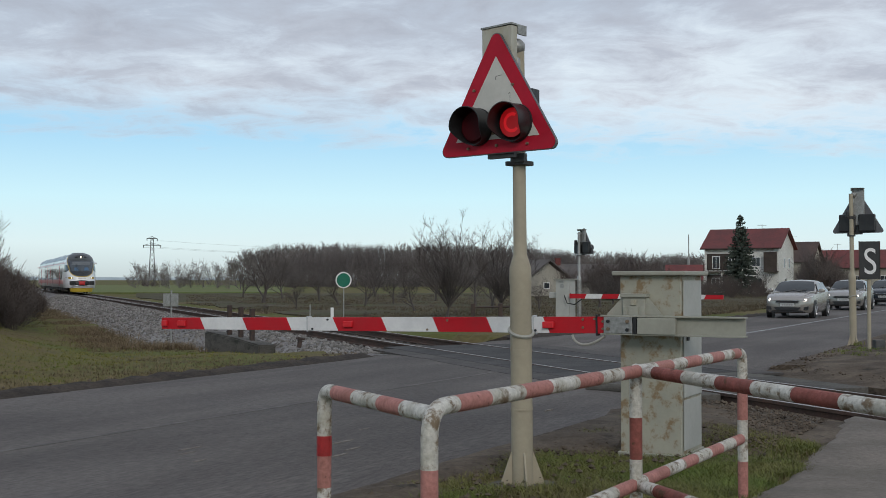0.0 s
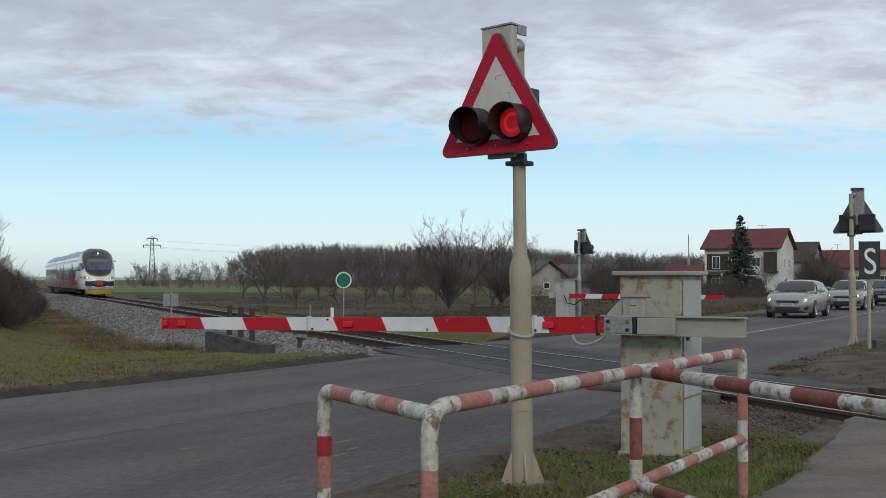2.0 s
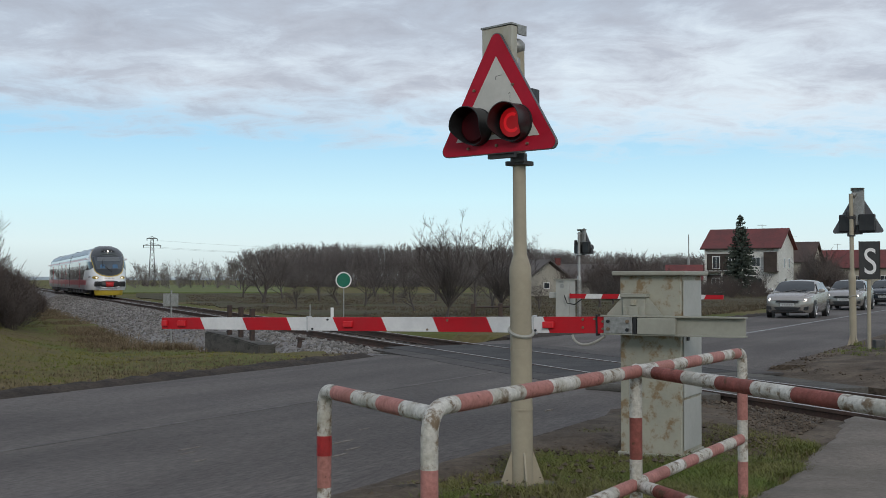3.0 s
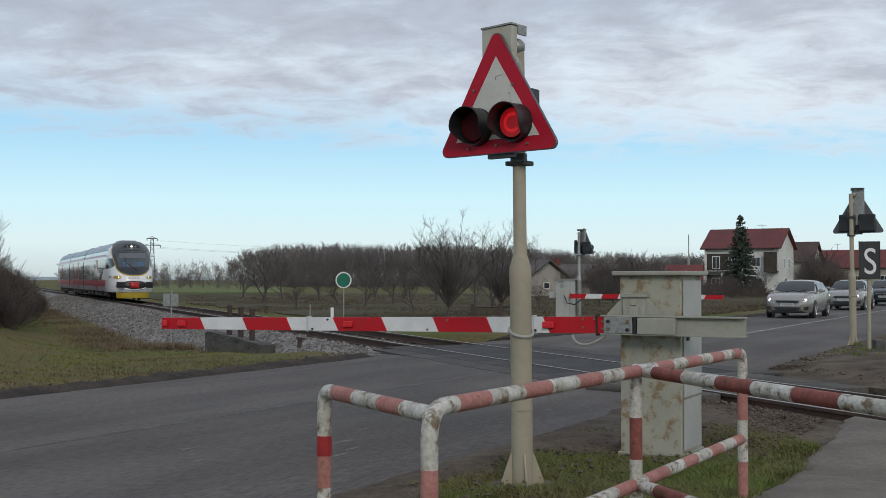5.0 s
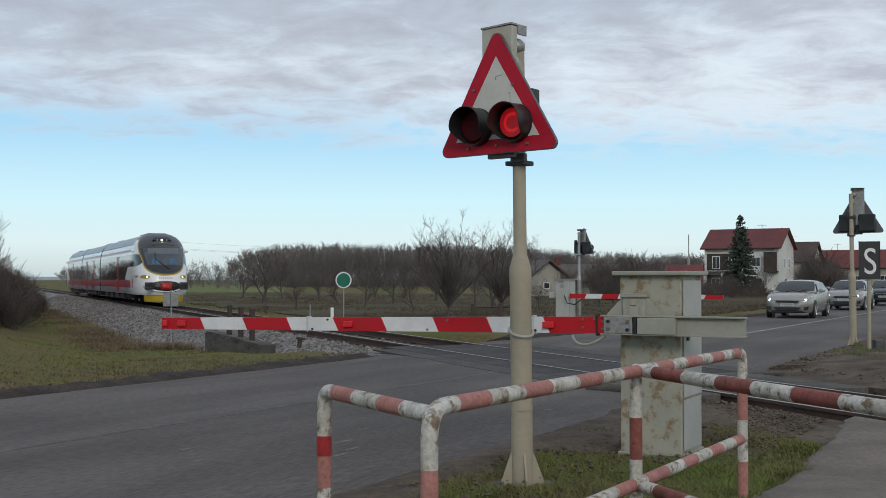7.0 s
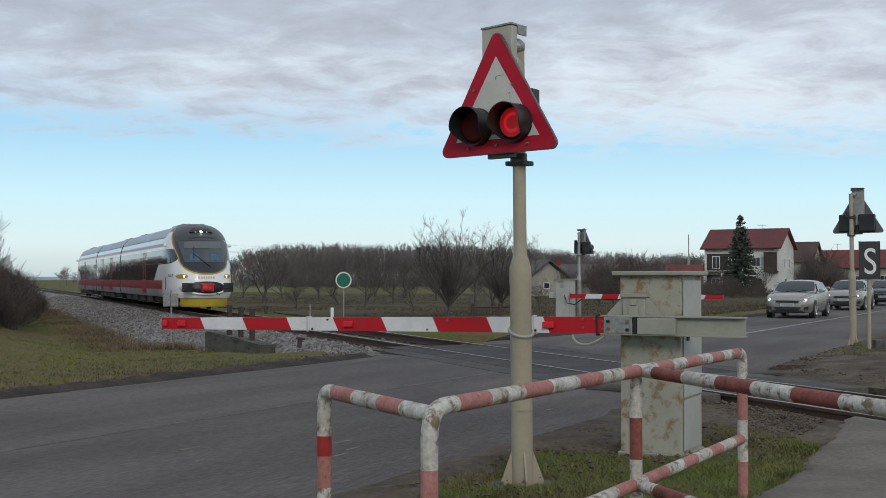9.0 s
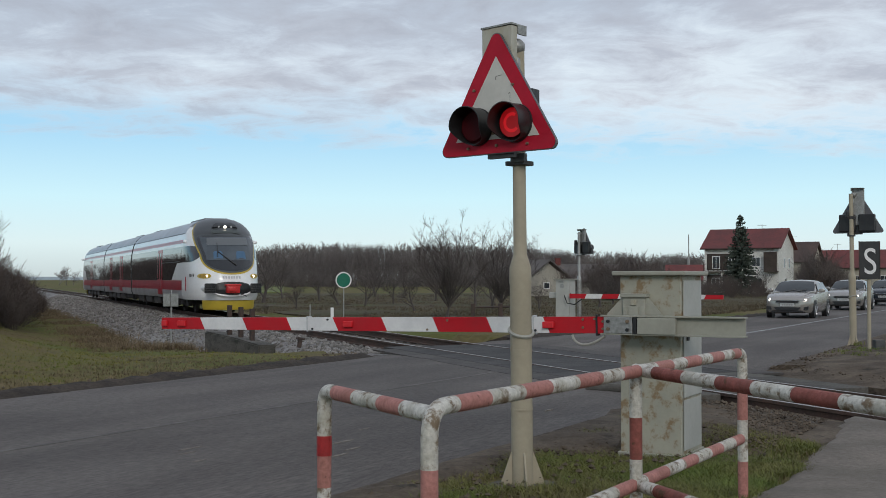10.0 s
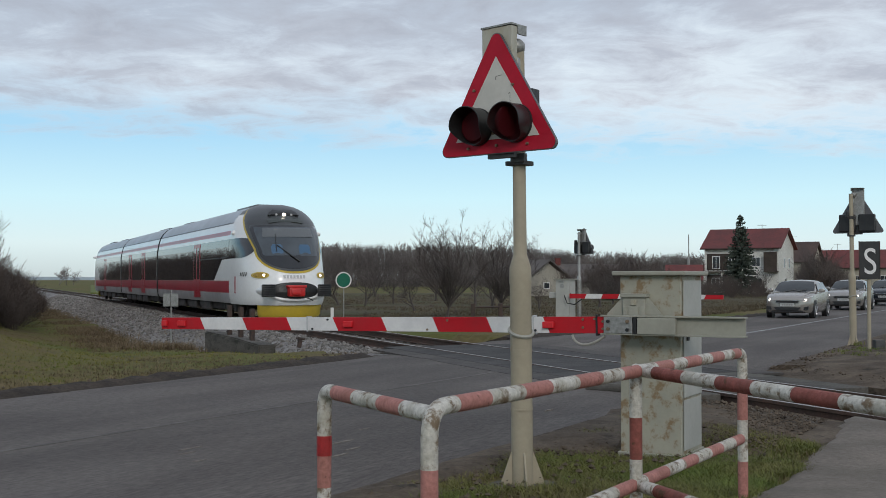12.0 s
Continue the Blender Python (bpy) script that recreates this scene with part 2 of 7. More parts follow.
def empty(name, m, label, category, group="", kind=""):
    ob = new(name)
    ob.empty_display_size = 0.1
    ob.matrix_basis = m
    return tagged(ob, label, category, group, kind)


def box(bm, x0, x1, y0, y1, z0, z1, bevel=0.0, mi=0, m=None):
    made = bmesh.ops.create_cube(bm, size=1.0)["verts"]
    for v in made:
        v.co = Vector((x0 + (v.co.x + 0.5) * (x1 - x0), y0 + (v.co.y + 0.5) * (y1 - y0), z0 + (v.co.z + 0.5) * (z1 - z0)))
        if m is not None:
            v.co = m @ v.co
    faces = {f for v in made for f in v.link_faces}
    for f in faces:
        f.material_index = mi
    if bevel:
        edges = list({e for v in made for e in v.link_edges})
        got = bmesh.ops.bevel(bm, geom=edges, offset=bevel, segments=2, affect="EDGES", profile=0.5)
        for f in got["faces"]:
            f.material_index = mi
    return bm


def rod(bm, p, q, r0, r1=None, seg=12, mi=0, caps=True):
    p, q = Vector(p), Vector(q)
    r1 = r0 if r1 is None else r1
    t = (q - p).normalized()
    a = t.orthogonal().normalized()
    b = t.cross(a)
    rings = []
    for c, r in ((p, r0), (q, r1)):
        rings.append([bm.verts.new(c + (a * math.cos(2 * math.pi * k / seg) + b * math.sin(2 * math.pi * k / seg)) * r) for k in range(seg)])
    for k in range(seg):
        f = bm.faces.new((rings[0][k], rings[0][(k + 1) % seg], rings[1][(k + 1) % seg], rings[1][k]))
        f.material_index = mi
    if caps:
        bm.faces.new(rings[0][::-1]).material_index = mi
        bm.faces.new(rings[1]).material_index = mi
    return bm


def sweep(bm, points, r, seg=12, mi=None, caps=True):
    """A round pipe along points; mi gives the material of each stretch."""
    pts = [Vector(p) for p in points]
    n = len(pts)
    rings, a = [], None
    for k, p in enumerate(pts):
        t = (pts[min(k + 1, n - 1)] - pts[max(k - 1, 0)]).normalized()
        a = t.orthogonal().normalized() if a is None else (a - t * a.dot(t)).normalized()
        b = t.cross(a)
        rings.append([bm.verts.new(p + (a * math.cos(2 * math.pi * j / seg) + b * math.sin(2 * math.pi * j / seg)) * r) for j in range(seg)])
    for k in range(n - 1):
        for j in range(seg):
            f = bm.faces.new((rings[k][j], rings[k][(j + 1) % seg], rings[k + 1][(j + 1) % seg], rings[k + 1][j]))
            f.material_index = mi[k] if mi else 0
    if caps:
        bm.faces.new(rings[0][::-1]).material_index = mi[0] if mi else 0
        bm.faces.new(rings[-1]).material_index = mi[-1] if mi else 0
    return bm


def prism(bm, outline, a, b, axis="y", mi=0):
    """A flat outline of (p, q) pulled from a to b along an axis."""
    def at(p, q, w):
        return {"x": (w, p, q), "y": (p, w, q), "z": (p, q, w)}[axis]
    lo = [bm.verts.new(at(p, q, a)) for p, q in outline]
    hi = [bm.verts.new(at(p, q, b)) for p, q in outline]
    n = len(outline)
    for k in range(n):
        bm.faces.new((lo[k], lo[(k + 1) % n], hi[(k + 1) % n], hi[k])).material_index = mi
    bm.faces.new(lo[::-1]).material_index = mi
    bm.faces.new(hi).material_index = mi
    bmesh.ops.recalc_face_normals(bm, faces=bm.faces[:])
    return bm


def lerp_table(table, x):
    return float(np.interp(x, [a for a, _ in table], [b for _, b in table]))


# ---- the ground ----
def smooth(a, b, x):
    t = min(1.0, max(0.0, (x - a) / (b - a)))
    return t * t * (3 - 2 * t)


def ground_height(x, y):
    u, v = road_uv(x, y)
    s, o = track_so(x, y)
    # verge on the camera's side: level with the road, a little higher by the railing
    near = -0.02 + 0.15 * math.exp(-((x - 2.0) ** 2 + (y - 6.0) ** 2) / 2.6)
    # beyond the road: a level verge, then down to the fields
    drop = smooth(-13.2, -20.0, v)
    shelf = smooth(-3.5, -4.4, o) * smooth(-24.0, -20.0, v)
    field = -0.05 - (0.83 - 0.55 * shelf) * drop + 0.12 * drop * noise.noise(Vector((x * 0.5, y * 0.5, 9)))
    # the bank with the brush, on the near side of the track
    bank = smooth(-6.2, -12.0, o) * drop
    field += bank * (1.3 + 0.25 * noise.noise(Vector((x * 0.15, y * 0.15, 0))))
    if o > 0:
        field += 0.5 * drop
    z = near if v > -8 else field
    if NEAR_EDGE + 0.3 > v > FAR_EDGE - 0.3:
        z = -0.16
    if abs(o) < 2.6:
        z = min(z, -0.42)
    if v > NEAR_EDGE and abs(o) < 1.5:
        z = min(z, -0.3)
    return z + 0.035 * noise.noise(Vector((x * 0.9, y * 0.9, 3.0))) * (1 if v < FAR_EDGE - 0.5 or v > NEAR_EDGE + 0.4 else 0)


def build_ground():
    n = 300
    ax = [10 * math.sinh(6.1 * (2 * k / n - 1)) for k in range(n + 1)]
    ay = [18 + 10 * math.sinh(6.1 * (2 * k / n - 1)) for k in range(n + 1)]
    verts = [(x, y, ground_height(x, y)) for y in ay for x in ax]
    faces = [(r * (n + 1) + c, r * (n + 1) + c + 1, (r + 1) * (n + 1) + c + 1, (r + 1) * (n + 1) + c) for r in range(n) for c in range(n)]
    tagged(soup("ground", verts, faces, M["ground"], smooth=True), "winter grass and bare earth on flat farmland", "ground", kind="structure")


def ribbon(name, rows, mat, label, category, thick=0.15):
    """A slab whose top runs between pairs of edge points."""
    bm = bmesh.new()
    top = [[bm.verts.new(p) for p in row] for row in rows]
    for a, b in zip(top, top[1:]):
        for k in range(len(a) - 1):
            bm.faces.new((a[k], a[k + 1], b[k + 1], b[k]))
    got = bmesh.ops.extrude_face_region(bm, geom=bm.faces[:])
    for g in got["geom"]:
        if isinstance(g, bmesh.types.BMVert):
            g.co.z -= thick
    bmesh.ops.recalc_face_normals(bm, faces=bm.faces[:])
    return tagged(part(name, bm, mat, smooth=30), label, category, kind="structure")


def far_edge(u):
    return FAR_EDGE + 0.65 * smooth(26, 50, u) - 0.5 * math.exp(-((u - 23) / 4.0) ** 2)


def build_road():
    rng = random.Random(3)
    rows = []
    u = -60.0
    while u < 420:
        a, b = NEAR_EDGE + rng.uniform(-0.06, 0.06), far_edge(u) + rng.uniform(-0.06, 0.06)
        rows.append([on_road(u, a + (b - a) * k / 8, -0.03 * (k in (0, 8))) for k in range(9)])
        u += 0.4 if -5 < u < 60 else 6
    ribbon("road", rows, M["asphalt"], "worn grey asphalt two-lane road", "road")
    # earth along both edges
    for name, sign in (("shoulder", 1), ("shoulder", -1)):
        rows = []
        u = -20.0
        while u < 70:
            edge = NEAR_EDGE if sign > 0 else far_edge(u)
            w = (0.55 if sign < 0 else 0.8 + 0.9 * smooth(8.0, 10.5, u)) * (0.7 + 0.6 * abs(noise.noise(Vector((u * 0.7, 5 * sign, 0)))) + rng.uniform(-0.12, 0.12))
            s, o = track_so(*on_road(u, edge)[:2])
            if abs(o) > 2.4:
                rows.append([on_road(u, edge - sign * 0.12, -0.045), on_road(u, edge + sign * 0.12, 0.012 + 0.03 * rng.random()), on_road(u, edge + sign * w * 0.6, 0.02 + 0.05 * rng.random()), on_road(u, edge + sign * w, 0.0), on_road(u, edge + sign * (w + 0.5), -0.14)])
            elif len(rows) > 1:
                ribbon(name, rows, M["wet_earth" if sign < 0 else "dirt"], "dark muddy earth along the road's edge", "road shoulder", 0.1)
                rows = []
            u += 0.25
        ribbon(name, rows, M["wet_earth" if sign < 0 else "dirt"], "dark muddy earth along the road's edge", "road shoulder", 0.1)


def road_line(name, u0, u1, v, w, mat, label):
    bm = bmesh.new()
    n = max(2, int((u1 - u0) / 1.0))
    for k in range(n):
        a, b = u0 + (u1 - u0) * k / n, u0 + (u1 - u0) * (k + 1) / n
        quad = [bm.verts.new(on_road(q, e, 0.004)) for q, e in ((a, v - w / 2), (a, v + w / 2), (b, v + w / 2), (b, v - w / 2))]
        bm.faces.new(quad)
    got = bmesh.ops.extrude_face_region(bm, geom=bm.faces[:])
    for g in got["geom"]:
        if isinstance(g, bmesh.types.BMVert):
            g.co.z -= 0.02
    bmesh.ops.recalc_face_normals(bm, faces=bm.faces[:])
    return tagged(part(name, bm, mat), label, "road marking", kind="structure")


build_ground()
build_road()

# ---- the track ----
RAIL_HEAD = [(-0.075, -0.17), (0.075, -0.17), (0.075, -0.155), (0.012, -0.14), (0.012, -0.05), (0.036, -0.038), (0.036, -0.004), (0.03, 0.0), (-0.03, 0.0), (-0.036, -0.004), (-0.036, -0.038), (-0.012, -0.05), (-0.012, -0.14), (-0.075, -0.155)]
S0, S1 = -45.0, 330.0


def build_track():
    track = empty("railway_track", Matrix(), "single railway track with rusty rails shining on top", "railway track", kind="structure")
    for o in (-0.755, 0.755):
        bm = bmesh.new()
        rings = []
        for s in (S0, S1):
            rings.append([bm.verts.new(on_track(s, o + a, b + 0.012)) for a, b in RAIL_HEAD])
        n = len(RAIL_HEAD)
        for k in range(n):
            f = bm.faces.new((rings[0][k], rings[0][(k + 1) % n], rings[1][(k + 1) % n], rings[1][k]))
            f.material_index = 1 if k == 7 else 0
        bm.faces.new(rings[0])
        bm.faces.new(rings[1][::-1])
        bmesh.ops.recalc_face_normals(bm, faces=bm.faces[:])
        part("rail", bm, [M["rail_steel"], M["rail_top"]], track, "rusty steel rail with a bright running surface")
    bm = bmesh.new()
    box(bm, -0.13, 0.13, -1.25, 1.25, -0.32, -0.175, 0.015)
    bmesh.ops.rotate(bm, verts=bm.verts[:], cent=(0, 0, 0), matrix=Matrix.Rotation(math.atan2(TRACK_D.y, TRACK_D.x), 3, "Z"))
    first = part("sleeper", bm, M["sleeper"], track)
    first.location = on_track(-24.0, 0)
    s = -40.0
    while s < 130:
        s += 0.62
        u, v = road_uv(*on_track(s, 0)[:2])
        if NEAR_EDGE > v > FAR_EDGE:
            continue
        ob = new("sleeper", first.data)
        ob.parent, ob.location = track, on_track(s, 0)


def bed_profile(o, s):
    a = abs(o)
    if s < -20:
        return lerp_table([(0, -0.12), (0.55, -0.11), (0.68, -0.1), (1.0, -0.065), (1.5, -0.02), (2.2, 0.0), (3.7, -0.03), (4.4, -0.15)], a)
    z = lerp_table([(0, -0.22), (0.6, -0.2), (0.9, -0.18), (1.6, -0.16), (1.9, -0.22), (3.7, -0.86), (4.4, -1.0)], a)
    return z


def build_bed():
    for a, b in ((-45.0, -23.5), (-12.4, 330.0)):
        rows = []
        s = a
        while s < b:
            rows.append([on_track(s, o, bed_profile(o, s) + 0.03 * noise.noise(Vector((s * 1.3, o * 2, 0)))) for o in (-4.4, -3.7, -3.1, -2.5, -1.9, -1.6, -1.2, -0.9, -0.6, -0.3, 0, 0.3, 0.6, 0.9, 1.2, 1.6, 1.9, 2.5, 3.1, 3.7, 4.4)])
            s += 0.5 if s < 60 else 5
        ribbon("ballast_bed", rows, M["ballast"] if b > 0 else M["dirt"], "bed of broken grey stone under the track" if b > 0 else "dark muddy bed under the track", "ballast bed", 0.3)
    # loose stones on the bed
    rng = np.random.RandomState(5)
    ico = bmesh.new()
    bmesh.ops.create_icosphere(ico, subdivisions=1, radius=1.0)
    base = np.array([v.co[:] for v in ico.verts])
    tri = np.array([[v.index for v in f.verts] for f in ico.faces])
    ico.free()
    verts, faces = [], []
    count = 14000
    ss = -12.0 + 95 * rng.rand(count) ** 1.7
    oo = np.where(rng.rand(count) < 0.75, rng.uniform(-4.3, -0.6, count), rng.uniform(-0.6, 2.4, count))
    for k in range(count):
        if abs(abs(oo[k]) - 0.755) < 0.1:
            continue
        r = rng.uniform(0.024, 0.052) * (1 + ss[k] / 80)
        p = on_track(ss[k], oo[k], bed_profile(oo[k], ss[k]) + r * 0.35)
        q = base * (1 + 0.5 * (rng.rand(len(base), 1) - 0.5)) * rng.uniform(0.7, 1.25, 3) * r
        faces.append(tri + len(verts) * len(base))
        verts.append(q + np.array(p))
    tagged(soup("ballast_stones", np.concatenate(verts), np.concatenate(faces), M["stone"]), "loose broken grey stones along the track", "ballast", kind="stuff")


def scatter_stones(name, spots, mat, label, category, seed):
    """Small uneven stones at (x, y, z, radius)."""
    rng = np.random.RandomState(seed)
    base = np.array([(0, 0, 1), (0.9, 0, 0), (0, 0.9, 0), (-0.9, 0, 0), (0, -0.9, 0), (0, 0, -0.8)])
    tri = np.array([(0, 1, 2), (0, 2, 3), (0, 3, 4), (0, 4, 1), (5, 2, 1), (5, 3, 2), (5, 4, 3), (5, 1, 4)])
    verts, faces = [], []
    for k, (x, y, z, r) in enumerate(spots):
        a = rng.uniform(0, 6.28)
        q = base * (1 + 0.6 * (rng.rand(6, 1) - 0.5)) * r * np.array([1, 1, 0.6])
        q = q @ np.array([[math.cos(a), math.sin(a), 0], [-math.sin(a), math.cos(a), 0], [0, 0, 1]])
        verts.append(q + np.array((x, y, z)))
        faces.append(tri + 6 * k)
    tagged(soup(name, np.concatenate(verts), np.concatenate(faces), mat), label, category, kind="stuff")


build_track()
build_bed()

# ---- train ----
M["train_white"] = material("train_white", (0.8, 0.8, 0.79), 0.22, vary=(0.76, 0.76, 0.75), scale=0.8, fine=12, grain=0.03)
M["train_grey"] = material("train_grey", (0.37, 0.37, 0.375), 0.4, vary=(0.27, 0.26, 0.26), scale=0.8, fine=12, grain=0.03)
M["train_red"] = material("train_red", (0.36, 0.016, 0.035), 0.3, vary=(0.30, 0.014, 0.03), scale=0.8, fine=12, grain=0.03)
M["train_roof"] = material("train_roof", (0.33, 0.38, 0.43), 0.35, vary=(0.27, 0.31, 0.35), scale=0.7, fine=10, grain=0.03)
M["train_cap"] = material("train_cap", (0.06, 0.065, 0.068), 0.34, vary=(0.048, 0.052, 0.055), scale=0.8, fine=14, grain=0.03)
M["train_yellow"] = material("train_yellow", (0.53, 0.38, 0.035), 0.45, vary=(0.46, 0.33, 0.04), scale=1.5, fine=16, grain=0.03)
M["train_glass"] = material("train_glass", (0.014, 0.015, 0.017), 0.02, spec=0.8)
M["windscreen"] = material("windscreen", (0.07, 0.084, 0.097), 0.04, vary=(0.05, 0.06, 0.07), scale=1.2, fine=5, spec=0.7, grain=0.03)
M["train_under"] = material("train_under", (0.03, 0.027, 0.025), 0.8, vary=(0.055, 0.045, 0.04), scale=2.5, fine=16)
M["coupler_red"] = material("coupler_red", (0.55, 0.02, 0.02), 0.45, vary=(0.45, 0.018, 0.018), scale=4, fine=20, grain=0.03)
M["headlight"] = material("headlight", (0.9, 0.85, 0.7), 0.2, emit=(1.0, 0.9, 0.72), power=4.0)
M["amber"] = material("amber", (0.35, 0.22, 0.03), 0.2)
M["train_display"] = material("train_display", (0.05, 0.058, 0.055), 0.3)
M["seat_blue"] = material("seat_blue", (0.05, 0.115, 0.2), 0.6)
M["bellows"] = material("bellows", (0.02, 0.02, 0.022), 0.7)
M["pale_grey"] = material("pale_grey", (0.45, 0.45, 0.45), 0.5)

WIDTH = [(0.22, 1.2), (0.45, 1.3), (0.7, 1.41), (1.0, 1.44), (2.5, 1.44), (2.8, 1.42), (3.1, 1.36), (3.32, 1.29), (3.5, 1.18), (3.7, 0.98), (3.84, 0.72), (3.92, 0.42), (3.95, 0.0)]
FRONT = [(0.22, -0.45), (0.45, -0.22), (0.7, -0.05), (1.0, 0.0), (1.4, -0.05), (1.7, -0.15), (2.0, -0.3), (2.5, -0.6), (3.0, -0.95), (3.3, -1.25), (3.55, -1.6), (3.75, -2.0), (3.87, -2.4), (3.95, -3.2)]
NOSE = 3.2


def power_at(z):
    return lerp_table([(0.4, 3.0), (1.2, 2.9), (2.4, 2.7), (3.4, 2.4), (3.95, 2.2)], z)


def nose_x(y, z, out=0.0):
    w, xp, n = lerp_table(WIDTH, z), lerp_table(FRONT, z), power_at(z)
    r = min(1.0, abs(y) / max(w, 1e-4))
    return -NOSE + (xp + NOSE) * (1 - r ** n) ** (1 / n) + out


def nose_y(x, z):
    w, xp, n = lerp_table(WIDTH, z), lerp_table(FRONT, z), power_at(z)
    r = min(1.0, max(0.0, (x + NOSE) / max(xp + NOSE, 1e-4)))
    return w * (1 - r ** n) ** (1 / n)


def nose_shell(z0, z1, out=0.0, n=44, m=48):
    bm = bmesh.new()
    grid = []
    for i in range(n + 1):
        z = z0 + (z1 - z0) * (i / n)
        w, xp, p = lerp_table(WIDTH, z), lerp_table(FRONT, z), power_at(z)
        row = []
        for j in range(m + 1):
            a = -math.pi / 2 + math.pi * j / m
            c, s = max(0.0, math.cos(a)), math.sin(a)
            row.append(bm.verts.new((-NOSE + (xp + NOSE + out) * c ** (2 / p), (w + out) * math.copysign(abs(s) ** (2 / p), s), z)))
        grid.append(row)
    for a, b in zip(grid, grid[1:]):
        for j in range(m):
            bm.faces.new((a[j], a[j + 1], b[j + 1], b[j]))
    bmesh.ops.remove_doubles(bm, verts=bm.verts[:], dist=1e-4)
    bmesh.ops.recalc_face_normals(bm, faces=bm.faces[:])
    return bm


def on_nose(y, z, out):
    """A point of the nose, lifted off it along its normal."""
    e = 0.01
    dy = (nose_x(y + e, z) - nose_x(y - e, z)) / (2 * e)
    dz = (nose_x(y, min(z + e, 3.945)) - nose_x(y, z - e)) / (min(z + e, 3.945) - z + e)
    n = Vector((1, -dy, -dz)).normalized()
    return Vector((nose_x(y, z), y, z)) + n * out


def patch(outline, out, rings=14, depth=0.03):
    """A panel that lies on the nose inside an outline of (y, z)."""
    bm = bmesh.new()
    cy, cz = sum(p[0] for p in outline) / len(outline), sum(p[1] for p in outline) / len(outline)
    mid = bm.verts.new(on_nose(cy, cz, out))
    last = None
    for k in range(1, rings + 1):
        f = k / rings
        row = []
        for y, z in outline:
            yy, zz = cy + (y - cy) * f, cz + (z - cz) * f
            row.append(bm.verts.new(on_nose(yy, zz, out)))
        n = len(row)
        for j in range(n):
            if last is None:
                bm.faces.new((mid, row[j], row[(j + 1) % n]))
            else:
                bm.faces.new((last[j], row[j], row[(j + 1) % n], last[(j + 1) % n]))
        last = row
    back = [bm.verts.new(v.co - Vector((depth, 0, 0))) for v in last]
    for j in range(len(last)):
        bm.faces.new((last[j], back[j], back[(j + 1) % len(last)], last[(j + 1) % len(last)]))
    bmesh.ops.recalc_face_normals(bm, faces=bm.faces[:])
    return bm


def u_shape(half_mid, z_low, z_mid, z_top, share=0.86, n=22, round_=2.3):
    """The outline of the mask: a round bottom, sides that follow the nose, an upper edge."""
    def half(z):
        low = half_mid / lerp_table(WIDTH, z_mid)
        return lerp_table(WIDTH, z) * lerp_table([(z_mid, low), (3.0, low + 0.62 * (share - low)), (3.4, low + 0.86 * (share - low)), (3.7, share)], z)
    pts = []
    for k in range(2 * n + 1):
        a = -math.pi + math.pi * k / (2 * n)
        c, s = math.cos(a), math.sin(a)
        pts.append((half_mid * math.copysign(abs(c) ** (2 / round_), c), z_mid + (z_mid - z_low) * math.copysign(abs(s) ** (2 / round_), s)))
    rise = [z_mid + (z_top - z_mid) * k / n for k in range(1, n + 1)]
    pts += [(half(z), z) for z in rise]
    top = half(z_top)
    pts += [(top - 2 * top * k / 12, z_top) for k in range(1, 12)]
    pts += [(-half(z), z) for z in rise[::-1]]
    return pts


def side_row(bm, x0, x1, z0, z1, out, mi, side, step=0.12):
    n = max(1, int(round((z1 - z0) / step)))
    pts = [(lerp_table(WIDTH, z0 + (z1 - z0) * k / n) + out, z0 + (z1 - z0) * k / n) for k in range(n + 1)]
    a = [bm.verts.new((x0, side * y, z)) for y, z in pts]
    b = [bm.verts.new((x1, side * y, z)) for y, z in pts]
    for k in range(n):
        f = bm.faces.new((a[k], a[k + 1], b[k + 1], b[k]) if side < 0 else (b[k], b[k + 1], a[k + 1], a[k]))
        f.material_index = mi


BANDS = [(0.6, 0.95, 0), (0.95, 1.36, 1), (1.36, 2.9, 2), (2.9, 3.05, 1), (3.05, 3.29, 2), (3.29, 3.335, 3)]


def panel(bm, outline, side, out, thick=0.012):
    """A panel of (x, z) corners that follows the side wall."""
    flat = bmesh.new()
    flat.faces.new([flat.verts.new((x, 0, z)) for x, z in outline])
    for cut in (1.0, 2.5, 2.65):
        bmesh.ops.bisect_plane(flat, geom=flat.verts[:] + flat.edges[:] + flat.faces[:], plane_co=(0, 0, cut), plane_no=(0, 0, 1))
    bmesh.ops.triangulate(flat, faces=flat.faces[:])
    flat.verts.index_update()
    hi = [bm.verts.new((v.co.x, side * (lerp_table(WIDTH, v.co.z) + out), v.co.z)) for v in flat.verts]
    lo = [bm.verts.new((v.co.x, side * (lerp_table(WIDTH, v.co.z) + out - thick), v.co.z)) for v in flat.verts]
    for f in flat.faces:
        ids = [v.index for v in f.verts]
        bm.faces.new([hi[i] for i in ids])
    for e in flat.edges:
        if len(e.link_faces) == 1:
            i, j = e.verts[0].index, e.verts[1].index
            bm.faces.new((hi[i], lo[i], lo[j], hi[j]))
    flat.free()
    bmesh.ops.recalc_face_normals(bm, faces=bm.faces[:])


